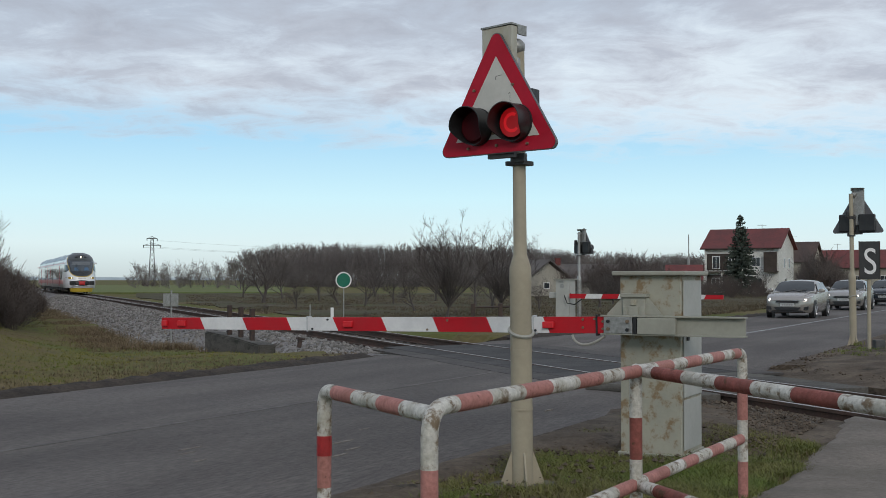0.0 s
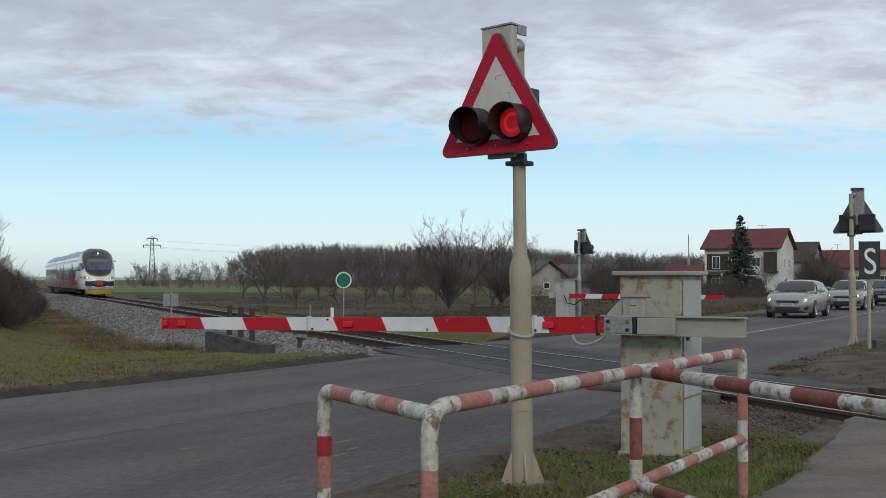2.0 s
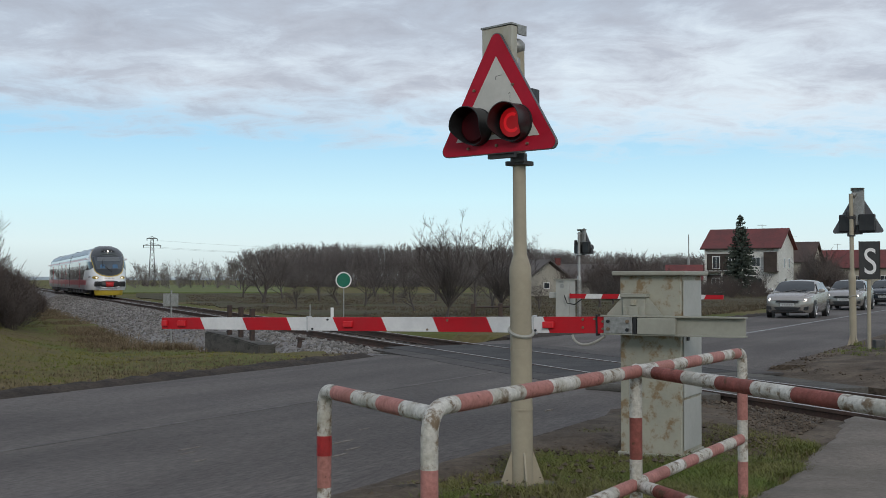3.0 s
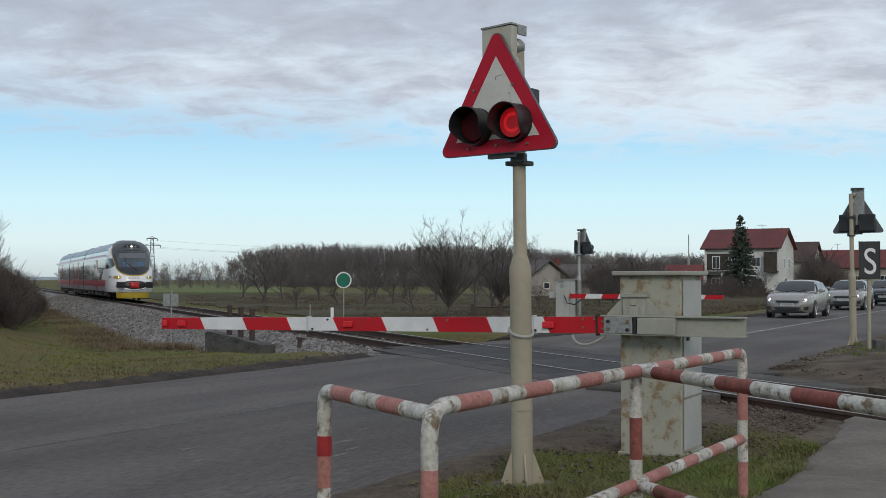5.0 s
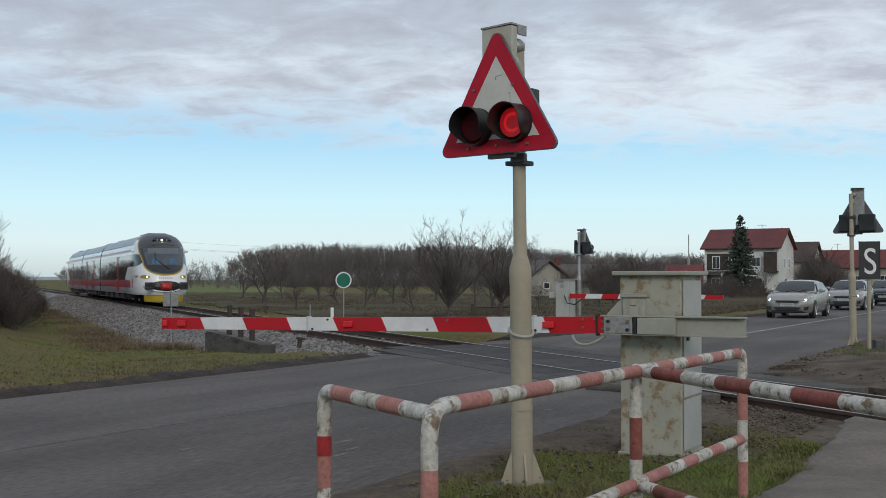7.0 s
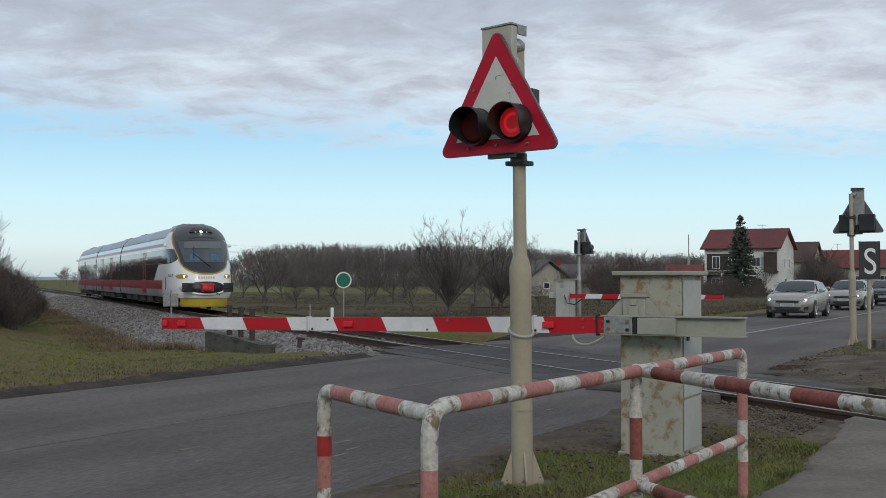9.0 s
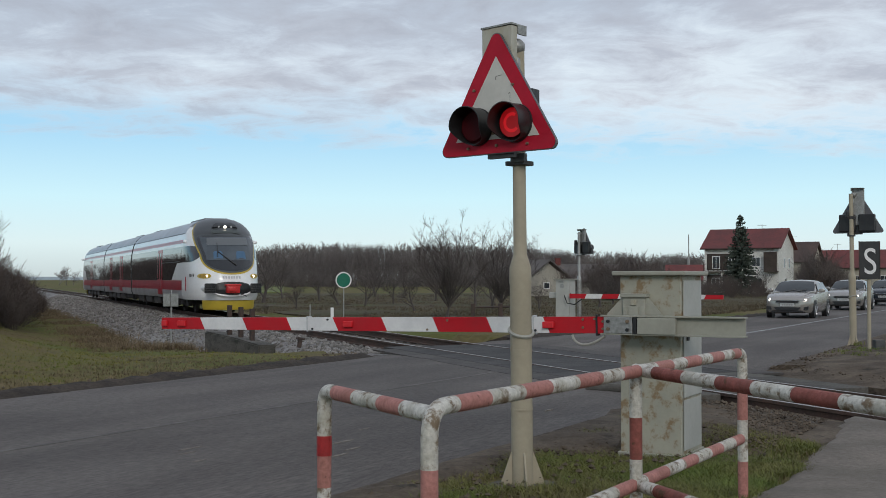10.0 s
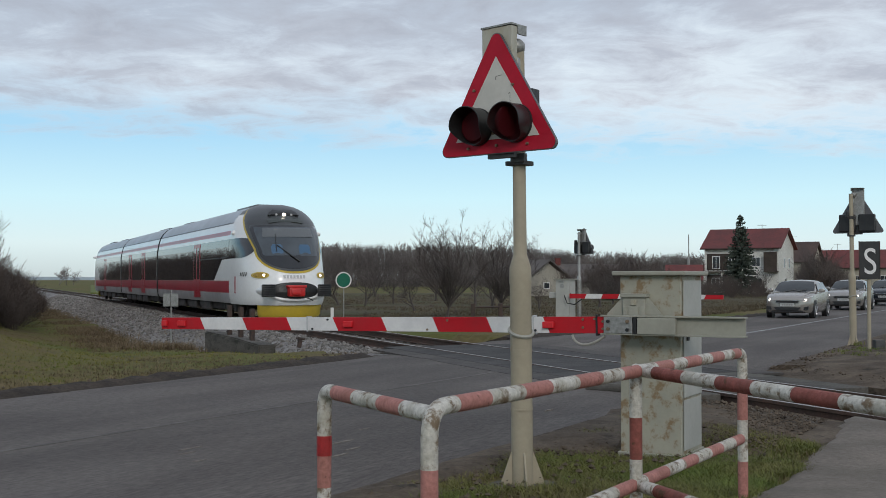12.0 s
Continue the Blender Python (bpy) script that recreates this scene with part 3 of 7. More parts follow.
def build_nose(train, flip):
    turn = Matrix() if not flip else Matrix.Translation((-TRAIN_LEN, 0, 0)) @ Matrix.Rotation(math.pi, 4, "Z")
    made = []
    cab = part("cab", nose_shell(0.58, 3.95), M["train_white"], train, "white rounded cab", 40)
    made.append(cab)
    # dark roof cap that runs back from the mask
    made.append(part("roof_cap", nose_shell(3.58, 3.95, 0.011, 16), M["train_cap"], train, "dark grey roof cap", 40))
    # dark mask with its yellow rim, the windscreen and the lamp housing on it
    outer, inner = u_shape(1.08, 1.59, 2.35, 3.9, 0.955), u_shape(1.025, 1.655, 2.36, 3.91, 0.93)
    made.append(part("mask_rim", patch(outer, 0.012, 22), M["train_yellow"], train, "yellow rim round the mask", 40))
    made.append(part("mask", patch(inner, 0.024, 22), M["train_cap"], train, "dark grey mask and roof edge", 40))
    glass = u_shape(0.95, 1.73, 2.3, 3.14, 0.86)
    made.append(part("windscreen", patch(glass, 0.036), M["train_glass"], train, "dark curved windscreen", 40))
    clear = [(y * 0.92, max(2.14, min(3.08, z))) for y, z in u_shape(0.95, 2.1, 2.3, 3.12, 0.86, round_=6.0)]
    made.append(part("windscreen_clear", patch(clear, 0.042), M["windscreen"], train, "clear upper part of the windscreen", 40))
    blind = [(-0.8, 2.74)] + [(-0.8 + 1.6 * k / 12, 2.74) for k in range(1, 13)] + [(0.77 - 1.54 * k / 12, 3.04) for k in range(13)]
    made.append(part("sun_blind", patch(blind, 0.056, 6, 0.02), M["train_sunblind"], train, "grey sun blind behind the glass"))
    # seats that show through the glass
    for y0, y1 in ((-0.62, -0.28), (0.24, 0.62)):
        seat = [(y0, 2.2), (y1, 2.2), (y1, 2.42), (y1 - 0.05, 2.5), (y0 + 0.05, 2.5), (y0, 2.42)]
        made.append(part("cab_seat", patch(seat, 0.052, 4, 0.02), M["seat_blue"], train, "blue seat behind the glass"))
    # destination display and top lamp cluster
    bm = patch([(y, z) for y, z in [(-0.55, 3.2), (0.55, 3.2), (0.58, 3.3), (0.5, 3.38), (-0.5, 3.38), (-0.58, 3.3)]], 0.05, 5)
    made.append(part("display", bm, M["train_display"], train, "dark destination display"))
    bm = patch([(-0.5, 3.44), (0.5, 3.44), (0.42, 3.56), (0.3, 3.64), (-0.3, 3.64), (-0.42, 3.56)], 0.08, 5, 0.1)
    made.append(part("lamp_housing", bm, M["black"], train))
    for y, r, mt in ((0.0, 0.062, "headlight"), (-0.25, 0.04, "pale_grey"), (0.25, 0.04, "pale_grey")):
        bm = bmesh.new()
        x = nose_x(y, 3.53, 0.09)
        rod(bm, (x - 0.06, y, 3.53), (x + 0.02, y, 3.53), r, r * 0.9, 16)
        made.append(part("top_lamp", bm, M[mt], train))
    # headlights in their yellow frames
    for sgn in (-1, 1):
        ring = [(sgn * 0.98 + 0.21 * math.copysign(abs(math.cos(a)) ** 0.8, math.cos(a)), 1.53 + 0.1 * math.sin(a)) for a in [2 * math.pi * k / 28 for k in range(28)]]
        frame_ = part("headlight_frame", patch(ring, 0.02, 5, 0.05), M["train_yellow"], train, "yellow oval headlight frame", 40)
        made.append(frame_)
        inner_ring = [(sgn * 0.98 + (p[0] - sgn * 0.98) * 0.78, 1.53 + (p[1] - 1.53) * 0.72) for p in ring]
        part("lamp_glass", patch(inner_ring, 0.028, 4, 0.02), M["amber"], frame_)
        for off, mt in ((-0.075, "headlight"), (0.085, "amber")):
            y = sgn * (0.98 + off)
            x = nose_x(y, 1.53, 0.035)
            bm = bmesh.new()
            rod(bm, (x - 0.05, y, 1.53), (x + 0.012, y, 1.53), 0.055, 0.05, 16)
            part("lamp", bm, M[mt if not flip else "amber"], frame_)
    # number bars
    for k in range(7):
        y0 = -0.36 + 0.105 * k
        made.append(part("number_bar", patch([(y0, 1.43), (y0 + 0.07, 1.43), (y0 + 0.07, 1.53), (y0, 1.53)], 0.012, 2), M["pale_grey"], train))
    # coupler opening, coupler and buffers
    opening = [(0.78 * math.copysign(abs(math.cos(a)) ** 0.85, math.cos(a)), 1.04 + 0.27 * math.copysign(abs(math.sin(a)) ** 0.8, math.sin(a))) for a in [2 * math.pi * k / 36 for k in range(36)]]
    made.append(part("coupler_opening", patch(opening, 0.012, 6), M["black"], train))
    bm = bmesh.new()
    sweep(bm, [(nose_x(0.8 * math.cos(a), 0.92, 0.03), 0.8 * math.cos(a), 0.95 + 0.2 * math.sin(a)) for a in [math.pi + math.pi * k / 16 for k in range(17)]], 0.045, 8)
    made.append(part("opening_lip", bm, M["train_white"], train, "", 60))
    bm = bmesh.new()
    box(bm, -0.1, 0.28, -0.26, 0.26, 0.86, 1.2, 0.05)
    box(bm, 0.26, 0.36, -0.2, 0.08, 0.92, 1.1, 0.03)
    box(bm, -0.05, 0.3, -0.3, 0.3, 1.14, 1.22, 0.02)
    made.append(part("coupler", bm, M["coupler_red"], train, "red automatic coupler cover", 40))
    bm = bmesh.new()
    sweep(bm, [(0.15, 0.1, 0.88), (0.25, 0.25, 0.84), (0.3, 0.42, 0.78), (0.28, 0.5, 0.74)], 0.02, 6)
    made.append(part("hose", bm, M["black"], train))
    for sgn in (-1, 1):
        bm = bmesh.new()
        sweep(bm, [(-0.75, sgn * 0.98, 1.04), (-0.3, sgn * 0.93, 1.05), (0.14, sgn * 0.9, 1.05)], 0.15, 16)
        sleeve = part("buffer_sleeve", bm, M["train_white"], train, "", 50)
        made.append(sleeve)
        bm = bmesh.new()
        box(bm, 0.14, 0.2, sgn * 0.9 - 0.22, sgn * 0.9 + 0.22, 0.86, 1.24, 0.02)
        for k in range(6):
            z = 0.88 + 0.066 * k
            box(bm, 0.19, 0.235, sgn * 0.9 - 0.2, sgn * 0.9 + 0.2, z, z + 0.036, 0.006)
        made.append(part("buffer", bm, M["black"], train, "black ribbed buffer head", 40))
    # snow plough
    bm = bmesh.new()
    rows = []
    for z, w, x in ((0.2, 0.98, -0.28), (0.3, 1.02, -0.22), (0.6, 1.04, -0.2)):
        rows.append([bm.verts.new((x - 0.5 * abs(k / 10) ** 3, w * k / 10, z)) for k in range(-10, 11)])
    for a, b in zip(rows, rows[1:]):
        for k in range(20):
            bm.faces.new((a[k], a[k + 1], b[k + 1], b[k]))
    got = bmesh.ops.extrude_face_region(bm, geom=bm.faces[:])
    for g in got["geom"]:
        if isinstance(g, bmesh.types.BMVert):
            g.co.x -= 0.08
    bmesh.ops.recalc_face_normals(bm, faces=bm.faces[:])
    made.append(part("snow_plough", bm, M["train_yellow"], train, "yellow snow plough", 40))
    # wiper
    bm = bmesh.new()
    sweep(bm, [(nose_x(0.1, 1.98, 0.08), 0.2, 1.98), (nose_x(-0.15, 2.25, 0.08), -0.15, 2.25), (nose_x(-0.42, 2.5, 0.07), -0.45, 2.5)], 0.022, 6)
    sweep(bm, [(nose_x(-0.46, 2.25, 0.07), -0.5, 2.3), (nose_x(-0.46, 2.8, 0.07), -0.46, 2.85)], 0.016, 6)
    made.append(part("wiper", bm, M["black"], train))
    # cab side windows, mirrors
    for sgn in (-1, 1):
        bm = bmesh.new()
        rows = []
        for k in range(15):
            f = k / 14
            x = -NOSE + (NOSE - 0.95) * f
            half = 0.33 * (1 - max(0.0, (f - 0.55) / 0.45) ** 2.4) ** 0.5 if f < 1 else 0.02
            rows.append([bm.verts.new((x, sgn * (nose_y(x, 2.43 + half * q) + 0.012), 2.43 + half * q)) for q in (-1, -0.5, 0, 0.5, 1)])
        for a, b in zip(rows, rows[1:]):
            for j in range(4):
                bm.faces.new((a[j], b[j], b[j + 1], a[j + 1]))
        bmesh.ops.recalc_face_normals(bm, faces=bm.faces[:])
        made.append(part("cab_window", bm, M["train_glass"], train, "dark rounded cab side window", 40))
        bm = bmesh.new()
        box(bm, -3.0, -2.7, sgn * 1.36 - 0.05, sgn * 1.36 + 0.14, 2.86, 3.06, 0.07)
        box(bm, -2.78, -2.62, sgn * 1.44 - 0.03, sgn * 1.44 + 0.16, 2.88, 3.02, 0.06)
        made.append(part("mirror_housing", bm, M["train_white"], train, "", 50))
        # end of the red band and plain mark bars in place of lettering
        bm = bmesh.new()
        box(bm, -2.35, -2.25, sgn * (nose_y(-2.3, 1.2) - 0.02), sgn * (nose_y(-2.3, 1.2) + 0.012), 0.95, 1.5, 0.0)
        made.append(part("mark", bm, M["train_red"], train))
        for k in range(4):
            x = -1.75 + 0.15 * k
            bm = bmesh.new()
            y = nose_y(x, 1.55)
            verts = [bm.verts.new((xx, sgn * (nose_y(xx, zz) + 0.01), zz)) for xx, zz in ((x, 1.5), (x + 0.07, 1.5), (x + 0.1, 1.63), (x + 0.03, 1.63))]
            bm.faces.new(verts)
            made.append(part("logo_bar", bm, M["steel_dark"], train))
    if flip:
        for ob in made:
            ob.matrix_basis = turn @ ob.matrix_basis


TRAIN_LEN = 51.8
M["train_sunblind"] = material("train_sunblind", (0.12, 0.13, 0.138), 0.3)


def build_train():
    train = empty("diesel_train", Matrix(), "white, red and grey three-part diesel train with a yellow front rim", "train")
    build_nose(train, False)
    build_nose(train, True)
    cars = [(-NOSE, -19.25), (-19.65, -33.55), (-33.95, -TRAIN_LEN + NOSE)]
    for n, (xa, xb) in enumerate(cars):
        bm = bmesh.new()
        for side in (-1, 1):
            for z0, z1, mi in BANDS:
                side_row(bm, xa, xb, z0, z1, 0.0, mi, side)
        for z in (0.6, 3.335):
            w = lerp_table(WIDTH, z)
            bm.faces.new([bm.verts.new(q) for q in ((xa, -w, z), (xa, w, z), (xb, w, z), (xb, -w, z))]).material_index = 3
        bmesh.ops.remove_doubles(bm, verts=bm.verts[:], dist=1e-4)
        for x in (xa, xb):
            ends = [v for v in bm.verts if abs(v.co.x - x) < 1e-4]
            ring = sorted([v for v in ends if v.co.y > 0], key=lambda v: v.co.z) + sorted([v for v in ends if v.co.y < 0], key=lambda v: -v.co.z)
            bm.faces.new(ring).material_index = 3
        car = part("car_body", bm, [M["train_grey"], M["train_red"], M["train_white"], M["black"]], train, "white car body with red bands and a grey skirt", 40)
        # roof
        bm = bmesh.new()
        zs = [3.335, 3.42, 3.5, 3.6, 3.7, 3.78, 3.84, 3.88, 3.92]
        prof = [(lerp_table(WIDTH, z), z) for z in zs] + [(0.2, 3.945)]
        prof = prof + [(-y, z) for y, z in prof[::-1]]
        a = [bm.verts.new((xa, y, z)) for y, z in prof]
        b = [bm.verts.new((xb, y, z)) for y, z in prof]
        for k in range(len(prof) - 1):
            bm.faces.new((a[k], b[k], b[k + 1], a[k + 1]))
        bmesh.ops.recalc_face_normals(bm, faces=bm.faces[:])
        part("roof", bm, M["train_roof"], train, "blue-grey roof", 40)
        # roof units
        for u0, u1, w, h in (((xa - 0.1, xa - 3.2, 0.52, 0.16), (xa - 12.3, xa - 14.6, 0.5, 0.05)) if n == 0 else ((xa - 2.5, xa - 5.5, 0.5, 0.06),) if n == 1 else ((xb + 3.6, xb + 0.8, 0.6, 0.12), (xa - 5, xa - 8, 0.5, 0.06))):
            bm = bmesh.new()
            box(bm, u1, u0, -w, w, 3.7, 3.94 + h * 0.2, 0.06)
            part("roof_unit", bm, M["train_cap"], train, "", 40)
        # windows and doors on both sides
        for side in (-1, 1):
            bm = bmesh.new()
            if n == 1:
                panel(bm, [(xa - 0.05, 1.37), (xa - 0.05, 2.76), (xb + 0.05, 2.76), (xb + 0.05, 1.37)], side, 0.008)
            else:
                e, q = (xa, 1) if n == 0 else (xb, -1)
                far = xb + 0.05 if n == 0 else xa - 0.05
                panel(bm, [(e - q * 2.6, 1.37), (e - q * 1.2, 2.08), (e - q * 0.05, 2.1), (e - q * 0.05, 2.76), (far, 2.76), (far, 1.37)], side, 0.008)
            band = part("window_band", bm, M["train_glass"], car, "continuous dark glossy window band")
            doors = {0: [xa - 5.3], 1: [xa - 4.0, xa - 9.3], 2: [xa - 8.0]}[n]
            for x in doors:
                bm = bmesh.new()
                for q in (0.0, 0.66):
                    panel(bm, [(x - q, 0.72), (x - q, 2.74), (x - q - 0.64, 2.74), (x - q - 0.64, 0.72)], side, 0.018)
                door = part("door", bm, M["train_red"], car, "red double sliding door")
                for q in (0.0, 0.66):
                    bm = bmesh.new()
                    panel(bm, [(x - q - 0.1, 1.4), (x - q - 0.1, 2.6), (x - q - 0.54, 2.6), (x - q - 0.54, 1.4)], side, 0.024)
                    part("door_window", bm, M["train_glass"], door)
            if n == 0:
                for k in range(5):
                    x = xa - 0.35 - 1.35 * k
                    bm = bmesh.new()
                    panel(bm, [(x, 2.12), (x, 2.16), (x - 1.2, 2.16), (x - 1.2, 2.12)], side, 0.014)
                    part("window_bar", bm, M["steel_dark"], band)
            for k in range(5):
                bm = bmesh.new()
                x = xa - (1.6 + k * (abs(xb - xa) - 3.0) / 5)
                panel(bm, [(x, 0.64), (x, 0.93), (x - 1.4, 0.93), (x - 1.4, 0.64)], side, 0.008)
                part("skirt_panel", bm, M["train_grey"], car)
        # underframe
        bm = bmesh.new()
        box(bm, xb + 1.0, xa - 1.0, -1.2, 1.2, 0.35, 0.7, 0.05)
        for k in range(4):
            x = xa - 4 - k * (abs(xb - xa) - 5) / 4
            box(bm, x - 1.8, x, -1.3, 1.3, 0.28, 0.62, 0.05)
        part("underframe", bm, M["train_under"], train)
    for xa, xb in ((-19.25, -19.65), (-33.55, -33.95)):
        bm = bmesh.new()
        for k in range(4):
            f = k * 0.1
            half = [(lerp_table(WIDTH, z) * 0.975, z) for z in (0.7, 1.2, 2.5, 3.1, 3.5, 3.7, 3.85)]
            prism(bm, half + [(-y, z) for y, z in half[::-1]], xa - f - 0.09, xa - f - 0.01, "x")
        part("gangway_bellows", bm, M["bellows"], train)
    wheels = []
    for x in (-3.6, -6.2, -18.1, -20.8, -32.4, -35.1, -45.6, -48.2):
        bm = bmesh.new()
        for y in (-0.755, 0.755):
            rod(bm, (0, y - 0.07, 0), (0, y + 0.07, 0), 0.42, 0.42, 28)
            rod(bm, (0, y - 0.09, 0), (0, y + 0.09, 0), 0.16, 0.16, 12)
            for k in range(4):
                a = math.pi * k / 2
                rod(bm, (0.28 * math.cos(a), y - 0.085, 0.28 * math.sin(a)), (0.28 * math.cos(a), y + 0.085, 0.28 * math.sin(a)), 0.05, 0.05, 8)
        rod(bm, (0, -0.7, 0), (0, 0.7, 0), 0.08, 0.08, 10)
        w = part("wheelset", bm, M["train_under"], train, "", 40, Matrix.Translation((x, 0, 0.435)))
        wheels.append((w, x))
    for x in (-4.9, -19.45, -33.75, -46.9):
        bm = bmesh.new()
        for side in (-1, 1):
            box(bm, x - 1.75, x + 1.75, side * 1.0 - 0.09, side * 1.0 + 0.09, 0.4, 0.62, 0.04)
            for q in (-1.35, 1.35):
                box(bm, x + q - 0.2, x + q + 0.2, side * 1.05 - 0.11, side * 1.05 + 0.11, 0.28, 0.68, 0.05)
            rod(bm, (x, side * 1.05, 0.4), (x, side * 1.05, 0.85), 0.18, 0.18, 12)
        part("bogie_frame", bm, M["train_under"], train)
    return train, wheels


TRAIN, WHEELS = build_train()


# ---- the warning signal with its triangle ----
def triangle(side, r, n=6):
    """A triangle with rounded corners, its base on z = 0."""
    h = side * math.sqrt(3) / 2
    corners = [(-side / 2, 0), (side / 2, 0), (0, h)]
    cx, cz = 0, h / 3
    pts = []
    for (x, z), start in zip(corners, (150, 270, 30)):
        d = math.hypot(x - cx, z - cz)
        k = (d - 2 * r) / d
        ox, oz = cx + (x - cx) * k, cz + (z - cz) * k
        for j in range(n + 1):
            a = radians(start + 120 * j / n)
            pts.append((ox + r * math.cos(a), oz + r * math.sin(a)))
    return pts


def hood(r, long_, short, seg=28):
    """An open tube along -y with a slanting mouth, longest on top, with a wall."""
    bm = bmesh.new()
    def ring(rad, front):
        out = []
        for k in range(seg):
            a = 2 * math.pi * k / seg
            ln = short + (long_ - short) * smooth(-1.0, -0.1, math.sin(a))
            out.append(bm.verts.new((rad * math.cos(a), -(ln if front else 0.0), rad * math.sin(a))))
        return out
    a, b, c, d = ring(r, False), ring(r * 1.02, True), ring(r * 0.98, True), ring(r * 0.95, False)
    for p, q in ((a, b), (b, c), (c, d)):
        for k in range(seg):
            bm.faces.new((p[k], p[(k + 1) % seg], q[(k + 1) % seg], q[k]))
    bmesh.ops.recalc_face_normals(bm, faces=bm.faces[:])
    return bm


def mast_parts(parent, x, y, height, collar, paint="mast"):
    bm = bmesh.new()
    prof = [(0.0, 0.074), (collar - 0.12, 0.074), (collar - 0.1, 0.077), (collar, 0.075), (collar + 0.08, 0.05), (collar + 0.09, 0.046), (height, 0.044)]
    seg = 20
    rings = [[bm.verts.new((x + r * math.cos(2 * math.pi * k / seg), y + r * math.sin(2 * math.pi * k / seg), z)) for k in range(seg)] for z, r in prof]
    for a, b in zip(rings, rings[1:]):
        for k in range(seg):
            bm.faces.new((a[k], a[(k + 1) % seg], b[(k + 1) % seg], b[k]))
    bm.faces.new(rings[-1])
    mast = part("mast", bm, M[paint], parent, "cream painted steel mast" if paint == "mast" else "grey steel mast", 40)
    bm = bmesh.new()
    box(bm, x - 0.22, x + 0.22, y - 0.22, y + 0.22, -0.05, 0.012, 0.004)
    part("base_plate", bm, M["concrete_panel"], parent, "grey dirty base plate")
    for k in range(4):
        a = math.pi / 4 + math.pi / 2 * k
        bm = bmesh.new()
        c, s = math.cos(a), math.sin(a)
        quad = [(0.06, 0.012), (0.15, 0.012), (0.15, 0.03), (0.078, 0.23), (0.06, 0.25)]
        lo = [bm.verts.new((x + c * p - s * -0.006, y + s * p + c * -0.006, z)) for p, z in quad]
        hi = [bm.verts.new((x + c * p - s * 0.006, y + s * p + c * 0.006, z)) for p, z in quad]
        bm.faces.new(lo)
        bm.faces.new(hi)
        for j in range(5):
            bm.faces.new((lo[j], lo[(j + 1) % 5], hi[(j + 1) % 5], hi[j]))
        bmesh.ops.recalc_face_normals(bm, faces=bm.faces[:])
        part("gusset", bm, M["mast"], parent)
    return mast


LAMPS = []


